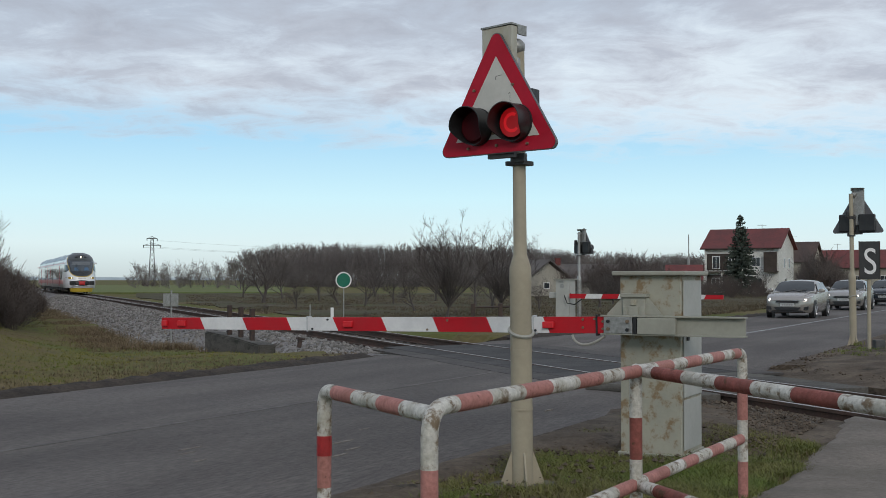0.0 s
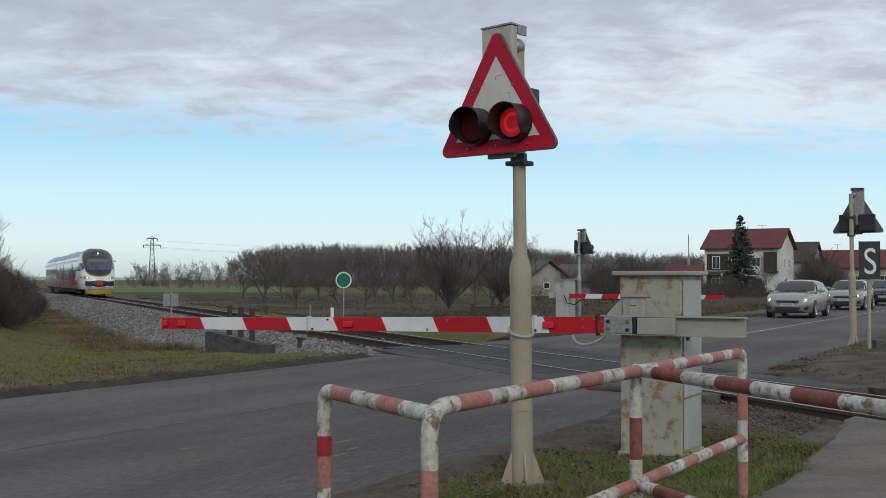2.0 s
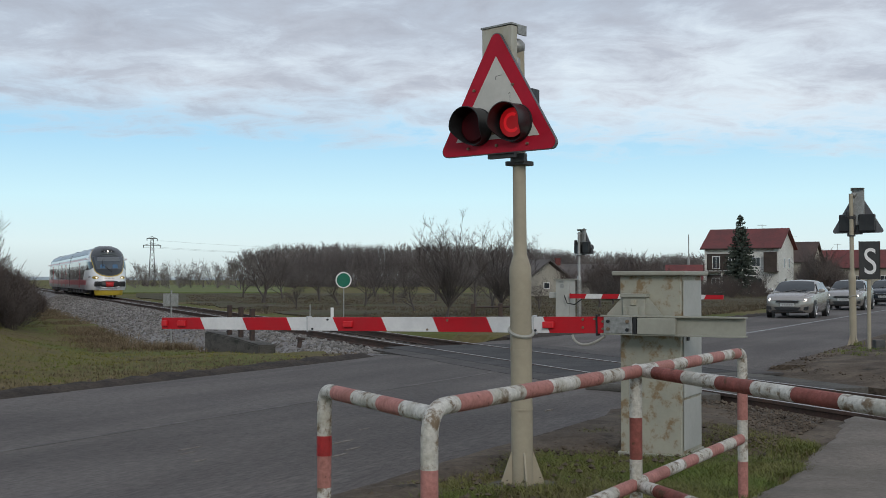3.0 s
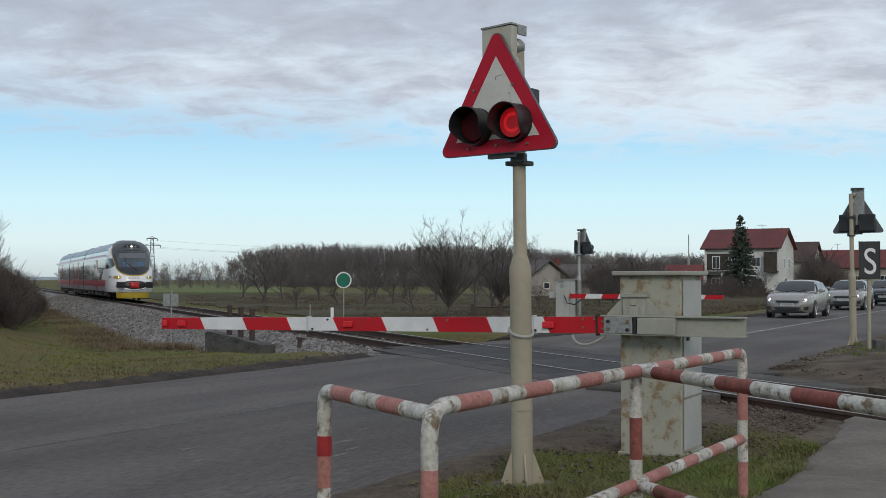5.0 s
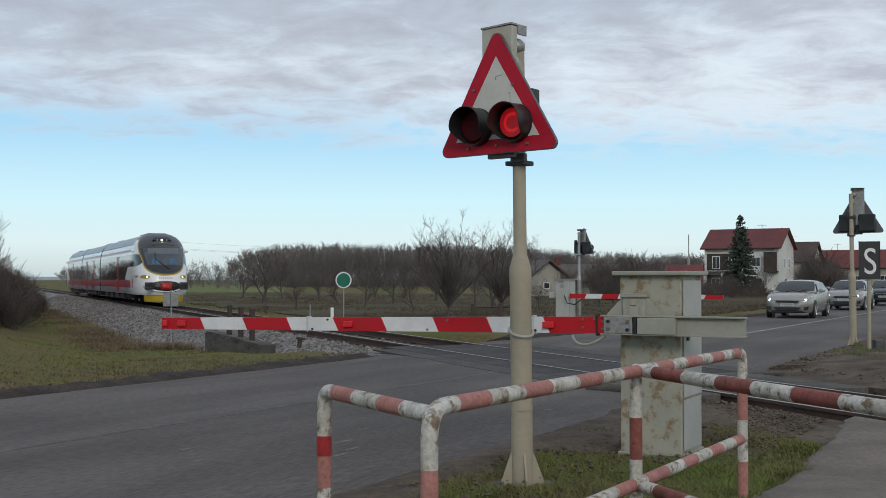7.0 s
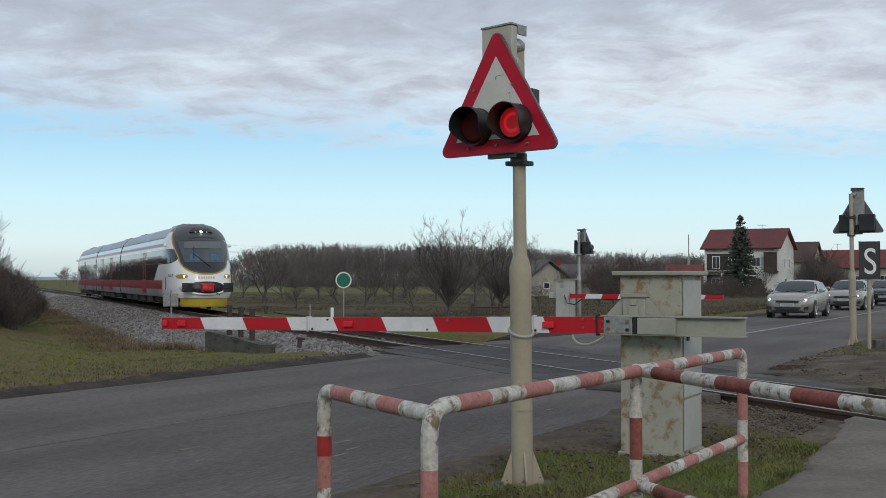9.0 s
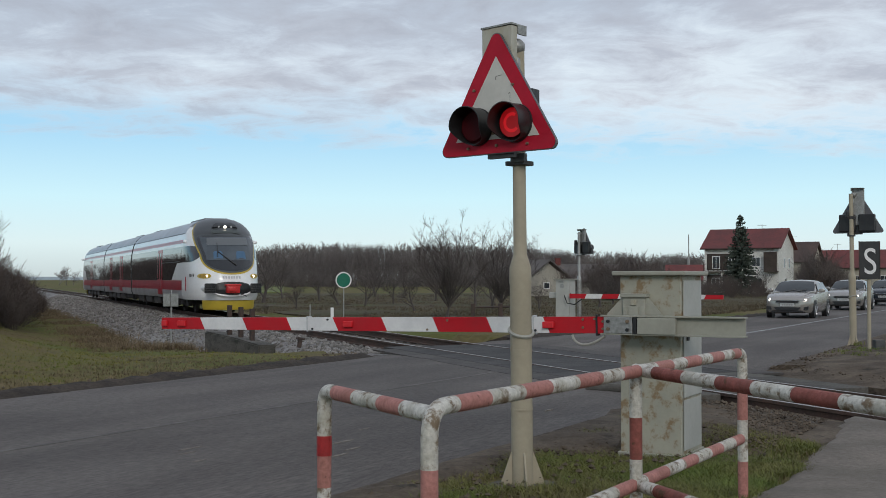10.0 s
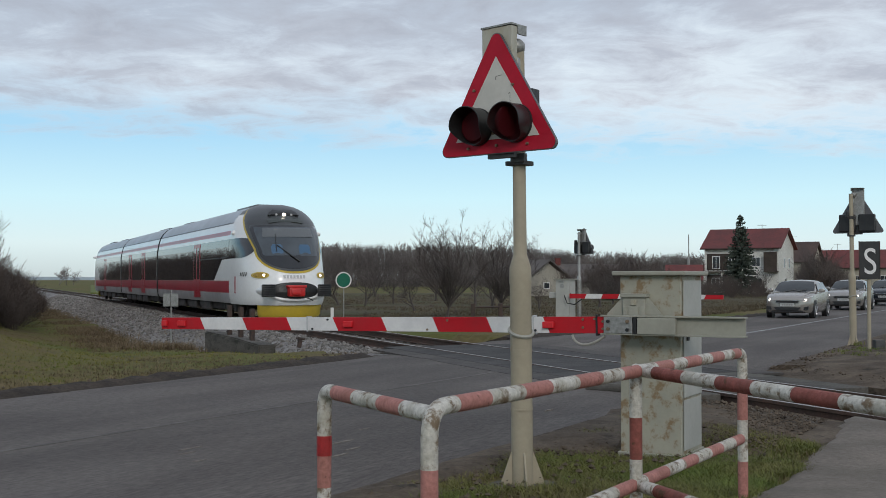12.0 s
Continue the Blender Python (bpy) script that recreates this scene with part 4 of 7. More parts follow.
def build_signal(place, turn, head=(-0.115, -0.16), flashing=False, group="crossing signals", label="", height=3.07, side_=1.04, zb=2.29, lean=0.0, paint="mast"):
    sig = empty("crossing_signal", Matrix.Translation(place) @ Matrix.Rotation(radians(lean), 4, "Y") @ Matrix.Rotation(radians(turn), 4, "Z"), label, "crossing signal", group)
    mast = mast_parts(sig, 0, 0, height, 1.5, paint)
    for z in (0.52, 0.93):
        bm = bmesh.new()
        rod(bm, (0, 0, z), (0, 0, z + 0.012), 0.0775, 0.0775, 20)
        part("band", bm, M["mast"], mast)
    bm = bmesh.new()
    sweep(bm, [(0.082 * math.cos(a), 0.082 * math.sin(a), 1.06 - 0.035 * math.cos(a * 1.0 + 0.6)) for a in [2 * math.pi * k / 20 for k in range(21)]], 0.012, 6)
    part("cable_tie", bm, M["cable"], mast)
    hx, hy = head
    out = triangle(side_, 0.045)
    bm = bmesh.new()
    prism(bm, [(hx + p, zb + q) for p, q in out], hy - 0.012, hy + 0.012)
    board = part("triangle_board", bm, M["sign_back"], sig, "grey metal triangle board")
    bm = bmesh.new()
    prism(bm, [(hx + p * 0.985, zb + 0.005 + q * 0.985) for p, q in out], hy - 0.016, hy - 0.012)
    face = part("sign_border", bm, M["sign_red"], sig, "faded red triangle border")
    inner = [(-0.345, 0.1), (0.345, 0.1), (0, 0.668)]
    bm = bmesh.new()
    prism(bm, [(hx + p, zb + q) for p, q in inner], hy - 0.02, hy - 0.016)
    part("sign_field", bm, M["sign_white"], face, "dull white field with cracked film")
    for p, q in ((-0.185, 0.45), (0.135, 0.46), (-0.24, 0.05), (0.0, 0.055), (0.25, 0.05), (-0.03, 0.14), (0.06, 0.14)):
        bm = bmesh.new()
        rod(bm, (hx + p, hy - 0.03, zb + q), (hx + p, hy - 0.016, zb + q), 0.009, 0.011, 8)
        part("rivet", bm, M["bolt"], face)
    if flashing:
        bm = bmesh.new()
        for a, b in (((0.0, 0.53), (0.05, 0.535)), ((0.0, 0.53), (-0.005, 0.505)), ((0.1, 0.4), (0.115, 0.41)), ((0.115, 0.41), (0.115, 0.34)), ((0.095, 0.34), (0.115, 0.34)), ((0.09, 0.31), (0.085, 0.28)), ((0.07, 0.26), (0.05, 0.2)), ((0.05, 0.2), (0.02, 0.21))):
            rod(bm, (hx + a[0], hy - 0.0205, zb + a[1]), (hx + b[0], hy - 0.0205, zb + b[1]), 0.0016, 0.0016, 4)
        part("crack", bm, M["steel_dark"], face)
    for p in (-0.16, 0.16):
        x, z = hx + p, zb + 0.195
        lamp = part("lamp_hood", hood(0.127, 0.15, 0.045), M["black"], sig, "black lamp hood", 40, Matrix.Translation((x, hy - 0.03, z)))
        bm = bmesh.new()
        rod(bm, (0, 0.028, 0), (0, 0.0, 0), 0.136, 0.131, 28)
        part("lamp_body", bm, M["black"], lamp, "", 40)
        bm = bmesh.new()
        # the lens: a shallow dark dish
        rings = []
        for r, yy in ((0.116, -0.006), (0.09, -0.014), (0.05, -0.02), (0.0, -0.022)):
            rings.append([bm.verts.new((r * math.cos(2 * math.pi * k / 24), yy, r * math.sin(2 * math.pi * k / 24))) for k in range(24)])
        for a, b in zip(rings, rings[1:]):
            for k in range(24):
                bm.faces.new((a[k], b[k], b[(k + 1) % 24], a[(k + 1) % 24]))
        bmesh.ops.remove_doubles(bm, verts=bm.verts[:], dist=1e-5)
        bmesh.ops.recalc_face_normals(bm, faces=bm.faces[:])
        part("lens", bm, M["lens_dark"], lamp, "dark red lens", 40)
        if flashing:
            bm = bmesh.new()
            # a disc that swings round in the hood: lit on its face, dark on its back
            seg = 24
            rings = [[bm.verts.new((r * math.cos(2 * math.pi * k / seg), yy, r * math.sin(2 * math.pi * k / seg))) for k in range(seg)] for r, yy in ((0.1, 0.004), (0.1, -0.004), (0.068, -0.004), (0.046, -0.004), (0.022, -0.004))]
            for n, (a, b) in enumerate(zip(rings, rings[1:])):
                for k in range(seg):
                    f = bm.faces.new((a[k], a[(k + 1) % seg], b[(k + 1) % seg], b[k]))
                    f.material_index = (1, 0, 2 if 3 < k < 21 else 0, 0)[n]
            bm.faces.new(rings[-1]).material_index = 0
            bm.faces.new(rings[0]).material_index = 1
            bmesh.ops.recalc_face_normals(bm, faces=bm.faces[:])
            disc = part("flasher", bm, [M["lamp_red"], M["lens_dark"], M["lamp_ring"]], lamp, "glowing red flasher disc")
            LAMPS.append(disc)
    # bell box on top, behind the board
    bm = bmesh.new()
    box(bm, hx - 0.15, hx + 0.1, hy + 0.03, hy + 0.1, 2.6, height + 0.112, 0.006)
    bell = part("bell_box", bm, M["rust_stain" if flashing else "galvanised"], sig, "rust-streaked cream bell box" if flashing else "grey bell box")
    bm = bmesh.new()
    prism(bm, [(hx - 0.155, height + 0.108), (hx + 0.105, height + 0.116), (hx + 0.105, height + 0.128), (hx - 0.155, height + 0.12)], hy + 0.022, hy + 0.21)
    box(bm, hx + 0.09, hx + 0.105, hy + 0.1, hy + 0.208, height + 0.06, height + 0.117)
    part("hood_roof", bm, M["galvanised"], bell)
    bm = bmesh.new()
    bmesh.ops.create_uvsphere(bm, u_segments=16, v_segments=8, radius=0.06, matrix=Matrix.Translation((hx + 0.06, hy + 0.15, height - 0.02)))
    rod(bm, (hx + 0.06, hy + 0.09, height - 0.02), (hx + 0.06, hy + 0.22, height - 0.02), 0.02)
    box(bm, hx + 0.05, hx + 0.1, hy + 0.1, hy + 0.17, height - 0.2, height - 0.1, 0.01)
    part("bell", bm, M["galvanised"], bell, "", 50)
    # brackets
    for size in ((hx - 0.1, 0.06, hy + 0.012, hy + 0.05, zb - 0.03, zb + 0.01), (hx + 0.05, 0.1, -0.09, -0.05, zb - 0.06, zb), (-0.07, 0.075, -0.07, 0.07, zb - 0.075, zb - 0.045), (hx + 0.02, 0.06, hy + 0.012, 0.05, zb + 0.3, zb + 0.36)):
        bm = bmesh.new()
        box(bm, *size, 0.004)
        part("bracket", bm, M["steel_dark"], sig, "dark steel bracket")
    if not flashing:
        # lamp cases behind the board
        for p in (-0.2, 0.2):
            bm = bmesh.new()
            box(bm, hx + p - 0.17, hx + p + 0.17, hy + 0.013, hy + 0.14, zb + 0.03, zb + 0.4, 0.02)
            part("lamp_case", bm, M["black"], sig, "black lamp case")
    bm = bmesh.new()
    box(bm, 0.05, 0.1, 0.02, 0.12, zb + 0.32, zb + 0.46, 0.01)
    part("junction_box", bm, M["black"], sig)
    return sig


MAIN_SIGNAL = build_signal((0.547, 7.85, 0.0), -37.5, head=(-0.064, -0.16), side_=1.012, zb=2.28, height=3.05, lean=-0.5, flashing=True, label="crossing signal with red-bordered triangle and two hooded red lamps")


# ---- striped pipe railing ----
def striped(points, first, lengths, r=0.03, seg=14, cap=True, kinds=("pipe_white", "pipe_red")):
    """Cut a pipe's line at the stripes. Returns points and the material of each stretch."""
    pts = [Vector(p) for p in points]
    cum = [0.0]
    for a, b in zip(pts, pts[1:]):
        cum.append(cum[-1] + (b - a).length)
    at, k = 0.0, 0
    marks = []
    while at < cum[-1]:
        marks.append((at, (first + k) % 2))
        at += lengths[k % len(lengths)]
        k += 1
    stops = sorted(set([round(c, 4) for c in cum] + [round(a, 4) for a, _ in marks]))
    out, mi = [], []
    for s in stops:
        j = max(i for i in range(len(cum)) if cum[i] <= s + 1e-6)
        j = min(j, len(pts) - 2)
        f = (s - cum[j]) / max(cum[j + 1] - cum[j], 1e-6)
        out.append(pts[j].lerp(pts[j + 1], min(1, f)))
        mi.append([q for a, q in marks if a <= s + 1e-6][-1])
    return out, mi


def bend(p, c, q, r=0.09, n=6):
    """Points that round off the corner c between p and q."""
    p, c, q = Vector(p), Vector(c), Vector(q)
    a, b = c + (p - c).normalized() * r, c + (q - c).normalized() * r
    return [a * (1 - t) ** 2 + c * 2 * t * (1 - t) + b * t * t for t in [k / n for k in range(n + 1)]]


def pipe(name, points, first, lengths, parent, mats=("pipe_white", "pipe_red"), r=0.03):
    bm = bmesh.new()
    pts, mi = striped(points, first, lengths)
    sweep(bm, pts, r, 14, mi[:-1])
    return part(name, bm, [M[x] for x in mats], parent, "", 50)


def build_railing():
    rail = empty("pipe_railing", Matrix(), "rusty red and white banded steel pipe railing", "railing")
    A, B, C, D, E2 = Vector((-0.485, 4.66, 0.965)), Vector((-0.045, 3.79, 0.99)), Vector((0.915, 5.41, 0.99)), Vector((1.755, 6.68, 0.99)), Vector((1.78, 3.0, 0.985))
    def ft(p, z=-0.1):
        return Vector((p.x, p.y, z))
    pipe("rail_pipe", [ft(A)] + bend(ft(A), A, B, 0.07) + [B + Vector((0, 0, -0.025)) + (C - B).normalized() * 0.03], 0, (0.672, 0.21, 0.287, 0.2, 0.228, 0.187, 0.5), rail)
    pipe("rail_pipe", [ft(B)] + bend(ft(B), B, C, 0.1) + [C.lerp(D, 0.94)], 1, (0.888, 0.325, 0.221, 0.261, 0.229, 0.251, 0.238, 0.232, 0.209, 0.207, 0.211, 0.194, 0.213, 0.184, 0.193, 0.185, 0.3), rail)
    pipe("rail_pipe", bend(C, D, ft(D), 0.06) + [ft(D)], 0, (0.19, 0.24, 0.242, 0.6), rail)
    pipe("rail_pipe", [C, E2], 0, (0.188, 0.256, 0.263, 0.249, 0.256, 0.267, 0.247, 0.25), rail, ("pipe_white", "pipe_dark"))
    pipe("rail_post", [C - Vector((0, 0, 0.03)), ft(C)], 0, (0.195, 0.197, 0.7), rail, ("pipe_white", "pipe_dark"))
    low = 0.45
    lo = lambda p, z=low: Vector((p.x, p.y, z))
    pipe("lower_rail", [lo(B), lo(C)], 1, (0.25, 0.27, 0.27, 0.27, 0.258, 0.289, 0.231, 0.3), rail)
    pipe("lower_rail", [lo(C), lo(D, 0.49)], 0, (0.085, 0.266, 0.218, 0.175, 0.201, 0.185, 0.204, 0.146, 0.2), rail)
    pipe("lower_rail", [lo(C), lo(E2)], 0, (0.2, 0.26), rail, ("pipe_white", "pipe_dark"))
    pipe("rail_post", [E2, ft(E2)], 0, (0.25, 0.2), rail)
    bm = bmesh.new()
    rod(bm, lo(A, 0.701), lo(A, 0.782), 0.0316, 0.0312, 14)
    part("red_tape", bm, M["red_tape"], rail, "band of dark red tape")


build_railing()


# ---- barrier machines and booms ----
def boom_mesh(length, h0, h1, n, slant=0.06):
    """The boom along -x from 0, tapering, its stripes cut on the slant."""
    pieces = []
    step = length / n
    for k in range(n):
        xa, xb = -k * step, -(k + 1) * step
        def half(x):
            return (h0 + (h1 - h0) * (-x / length)) / 2
        sa = slant if k > 0 else 0
        sb = slant if k < n - 1 else 0
        bm = bmesh.new()
        prism(bm, [(xa - sa / 2, half(xa)), (xa + sa / 2, -half(xa)), (xb + sb / 2, -half(xb)), (xb - sb / 2, half(xb))], -0.03, 0.03)
        pieces.append(bm)
    return pieces


def build_machine(place, turn, label, near=True):
    mach = empty("barrier_machine", Matrix.Translation(place) @ Matrix.Rotation(radians(turn), 4, "Z"), label, "barrier machine", "barrier machines")
    w, d, h = 0.505 if near else 0.46, 0.56, 1.45
    bm = bmesh.new()
    box(bm, -w, 0, 0, d, -0.1, h, 0.008)
    body = part("cabinet_body", bm, M["cabinet_rusty"] if near else M["cabinet_light"], mach, "rust-stained cream steel cabinet" if near else "pale grey steel cabinet")
    bm = bmesh.new()
    box(bm, -w - 0.05, 0.05, -0.06, d + 0.05, h, h + 0.035, 0.008)
    part("lid", bm, M["cabinet"], body, "overhanging steel lid")
    bm = bmesh.new()
    box(bm, -w - 0.02, 0.015, -0.02, d + 0.02, -0.12, 0.03, 0.006)
    part("plinth", bm, M["cabinet"], body)
    bm = bmesh.new()
    box(bm, 0.004, 0.014, 0.04, d - 0.04, 0.48, h - 0.04, 0.003)
    box(bm, 0.004, 0.01, 0.04, d - 0.04, 0.06, 0.46, 0.003)
    side = part("side_door", bm, M["cabinet_light"], body, "plain grey side door")
    bm = bmesh.new()
    box(bm, 0.01, 0.03, 0.1, 0.14, 0.93, 1.02, 0.004)
    part("latch", bm, M["steel_dark"], side)
    return mach, body


def build_near_barrier():
    mach, body = build_machine((1.88, 8.99, 0.0), -29, "rust-stained cream steel barrier machine cabinet on the verge")
    # front mechanism
    bm = bmesh.new()
    box(bm, -0.46, -0.27, -0.07, 0.0, 1.12, 1.3, 0.006)
    box(bm, -0.455, -0.42, -0.075, 0.0, 1.02, 1.2, 0.004)
    box(bm, -0.31, -0.275, -0.075, 0.0, 1.02, 1.2, 0.004)
    box(bm, -0.42, -0.31, -0.06, 0.0, 1.1, 1.22, 0.004)
    box(bm, -0.475, -0.255, -0.09, 0.0, 1.275, 1.305, 0.004)
    box(bm, -0.405, -0.325, -0.078, 0.0, 1.13, 1.2, 0.004)
    part("gear_cover", bm, M["cabinet"], mach, "cream gear cover with a bolted plate")
    bm = bmesh.new()
    rod(bm, (-0.365, -0.084, 1.235), (-0.365, -0.05, 1.235), 0.03, 0.034, 4)
    rod(bm, (-0.365, -0.09, 1.235), (-0.365, -0.08, 1.235), 0.012, 0.012, 8)
    part("bearing_cap", bm, M["rust_stain"], mach)
    bm = bmesh.new()
    prism(bm, [(-0.6, 1.09), (-0.46, 1.09), (-0.46, 1.27), (-0.475, 1.27), (-0.6, 1.14)], -0.045, -0.035)
    part("gusset", bm, M["cabinet"], mach)
    bm = bmesh.new()
    prism(bm, [(-0.27, 1.09), (-0.11, 1.09), (-0.11, 1.1), (-0.25, 1.27), (-0.27, 1.27)], -0.045, -0.035)
    part("gusset", bm, M["cabinet"], mach)
    # arm and counterweight beam: a channel
    arm = new("arm")
    arm.parent = mach
    arm.matrix_basis = Matrix.Translation((0, -0.15, 1.055))
    y0, y1 = -0.05, 0.05
    def channel(x0, x1, mt, name, lab, up=0.078):
        bm = bmesh.new()
        box(bm, x0, x1, y0, y1, up - 0.012, up, 0.002)
        box(bm, x0, x1, y0, y1, -up, -up + 0.012, 0.002)
        box(bm, x0, x1, -0.006, 0.006, -up + 0.01, up - 0.01)
        return part(name, bm, M[mt], arm, lab)
    channel(-0.6, 0.55, "cabinet", "beam", "cream steel channel beam")
    bm = bmesh.new()
    box(bm, -0.29, 0.02, y0 - 0.012, -0.004, -0.068, 0.062, 0.006)
    part("weight", bm, M["cabinet"], arm, "pale counterweight block")
    bm = bmesh.new()
    box(bm, -0.57, -0.33, y0 - 0.006, -0.004, -0.066, 0.064, 0.004)
    plate = part("clamp_plate", bm, M["galvanised"], arm, "grey bolted clamp plate")
    bm = bmesh.new()
    box(bm, -0.325, -0.295, y0 - 0.012, y1 * 0.2, -0.066, 0.064, 0.003)
    part("strap", bm, M["black"], arm)
    for x, z, mt in ((-0.53, 0.03, "black"), (-0.37, 0.03, "bolt"), (-0.53, -0.03, "bolt"), (-0.37, -0.035, "black")):
        bm = bmesh.new()
        rod(bm, (x, y0 - 0.02, z), (x, y0, z), 0.014, 0.014, 8)
        part("bolt", bm, M[mt], plate)
    boom = new("boom")
    boom.parent = mach
    boom.matrix_basis = Matrix.Translation((-0.555, -0.15, 1.053)) @ Matrix.Rotation(radians(-0.9), 4, "Y")
    for k, bm in enumerate(boom_mesh(4.71, 0.134, 0.112, 9)):
        part("boom_section", bm, M["boom_red" if k % 2 == 0 else "boom_white"], boom, "")
    for x, half in ((-0.64, 0.08), (-2.93, 0.07)):
        bm = bmesh.new()
        box(bm, x - 0.006, x + 0.006, -0.034, 0.034, -half, half)
        part("splice", bm, M["pale_grey"], boom)
    for x, z, mt in ((-0.2, 0.045, "bolt"), (-0.1, 0.05, "bolt"), (-0.2, -0.02, "bolt"), (-0.03, 0.03, "bolt"), (-0.03, -0.03, "bolt"), (-0.62, -0.045, "black"), (-2.87, -0.045, "black"), (-2.7, 0.04, "black"), (-1.45, 0.035, "bolt"), (-1.65, -0.045, "bolt")):
        bm = bmesh.new()
        rod(bm, (x, -0.04, z), (x, -0.03, z), 0.01, 0.01, 8)
        part("bolt", bm, M[mt], boom)
    for x, wd in ((-0.5, 0.1), (-2.47, 0.1), (-4.44, 0.1), (-4.66, 0.07)):
        bm = bmesh.new()
        box(bm, x - wd / 2, x + wd / 2, -0.06, -0.03, -0.028, 0.028, 0.008)
        part("red_reflector", bm, M["reflector_red"], boom, "small red marker lamp")
    bm = bmesh.new()
    box(bm, -0.09, -0.075, -0.036, 0.036, -0.085, 0.085)
    part("strap", bm, M["black"], boom)
    bm = bmesh.new()
    sweep(bm, [Vector((-0.3, -0.02, -0.08)) * (1 - t) ** 3 + Vector((-0.27, -0.02, -0.2)) * 3 * t * (1 - t) ** 2 + Vector((-0.12, -0.02, -0.17)) * 3 * t * t * (1 - t) + Vector((-0.02, -0.02, -0.085)) * t ** 3 for t in [k / 12 for k in range(13)]], 0.011, 8)
    part("cable", bm, M["cable"], boom, "", 60)


def build_far_barrier():
    # the cabinet on the far side; its boom reaches over the lane towards the camera's side
    mach, body = build_machine((4.05, 36.6, -0.05), -29, "pale grey steel barrier machine cabinet on the far verge", near=False)
    bm = bmesh.new()
    rod(bm, (-0.23, -0.03, 1.25), (-0.23, 0.0, 1.25), 0.07, 0.07, 14)
    box(bm, -0.35, -0.18, -0.025, 0.0, 1.36, 1.42)
    part("lock_cover", bm, M["galvanised"], mach)
    bm = bmesh.new()
    box(bm, -0.78, -0.46, 0.2, 0.3, 0.86, 1.04, 0.01)
    part("weight", bm, M["cabinet_light"], mach)
    boom = new("boom")
    boom.parent = mach
    boom.matrix_basis = Matrix.Translation((0.08, -0.1, 0.93)) @ Matrix.Rotation(math.pi, 4, "Z")
    for k, bm in enumerate(boom_mesh(4.95, 0.15, 0.13, 9, 0.06)):
        part("boom_section", bm, M["boom_red" if k % 2 == 0 else "boom_white"], boom)
    bm = bmesh.new()
    sweep(bm, [(-0.1, -0.14, 0.95), (0.0, -0.14, 0.7), (0.25, -0.14, 0.66), (0.5, -0.12, 0.84)], 0.02, 6)
    part("cable", bm, M["cable_black"], mach)


build_near_barrier()
build_far_barrier()
build_signal((8.76, 24.3, -0.02), 151, head=(-0.1, -0.2), zb=2.43, side_=1.1, lean=-0.4, label="crossing signal seen from behind, grey triangle board and black lamp backs", height=3.27)
build_signal((4.49, 37.5, -0.05), 122, paint="galvanised", head=(-0.02, -0.2), zb=2.3, label="crossing signal on the far verge, dark lamp backs", height=3.0)


# ---- crossing surface and path ----
def track_matrix(s, o, z=0.0):
    return Matrix.Translation(on_track(s, o, z)) @ Matrix.Rotation(math.atan2(TRACK_D.y, TRACK_D.x), 4, "Z")


def build_crossing():
    deck = empty("crossing_deck", Matrix(), "dark rubber and concrete panels between the rails", "crossing deck", kind="structure")
    shapes = {}
    for key, w, mt in (("mid", 1.36, "rubber_panel"), ("out", 0.62, "rubber_panel"), ("mid_c", 1.36, "concrete_panel"), ("out_c", 0.7, "concrete_panel")):
        bm = bmesh.new()
        box(bm, -0.445, 0.445, -w / 2, w / 2, -0.14, 0.0, 0.012)
        ob = part("panel", bm, M[mt], deck)
        shapes[key] = ob.data
        bpy.data.objects.remove(ob)
    s = -12.9
    while s > -23.6:
        late = s < -20.6
        for key, o in (("mid", 0.0), ("out", -1.13), ("out", 1.13)):
            ob = new("panel", shapes[key + ("_c" if late else "")])
            ob.parent = deck
            ob.matrix_basis = track_matrix(s, o * (1.035 if late else 1), 0.006 if not late else 0.002)
        s -= 0.9
    bm = bmesh.new()
    box(bm, -0.6, 0.6, -0.2, 0.2, -0.2, 0.03, 0.04)
    tagged(part("concrete_block", bm, M["concrete"], None, m=track_matrix(-23.9, 2.2, -0.03)), "weathered grey concrete block by the rails", "concrete block")
    bm = bmesh.new()
    rod(bm, (-0.26, 0, 0.05), (0.26, 0, 0.05), 0.06, 0.06, 14)
    tagged(part("concrete_pipe", bm, M["concrete_panel"], None, m=track_matrix(-22.3, -1.9, -0.02) @ Matrix.Rotation(radians(35), 4, "Z")), "short pale pipe lying in the mud", "pipe")
    # patches of newer asphalt by the rails
    for o0, o1 in ((1.47, 2.0), (-1.95, -1.47)):
        rng = random.Random(int(o0 * 10))
        rows = [[on_track(s_, o0 if o0 > 0 else o0 + rng.uniform(-0.05, 0.05), 0.005), on_track(s_, o1 if o1 < 0 else o1 + rng.uniform(-0.05, 0.05), 0.005)] for s_ in [-13.2 - 0.6 * k for k in range(14)]]
        ribbon("asphalt_patch", rows, M["asphalt_patch"], "strip of newer dark asphalt", "asphalt patch", 0.03)


def build_path():
    rng = random.Random(9)
    rows = []
    u = -6.0
    while u < 12.9:
        rows.append([on_road(min(u, 10.72 - 0.798 * v), v, max(-0.02, ground_height(*on_road(u, v)[:2])) + 0.035 + (0.0 if 0 < j < 6 else -0.05)) for j, v in enumerate([-1.75 - 0.06 * max(0.0, u - 7.3) + rng.uniform(-0.06, 0.06), -1.66 - 0.06 * max(0.0, u - 7.3), -1.4, -0.9, -0.4, 0.3, 0.7])])
        u += 0.3
    ribbon("footpath", rows, M["asphalt_path"], "worn grey asphalt footpath", "footpath", 0.12)


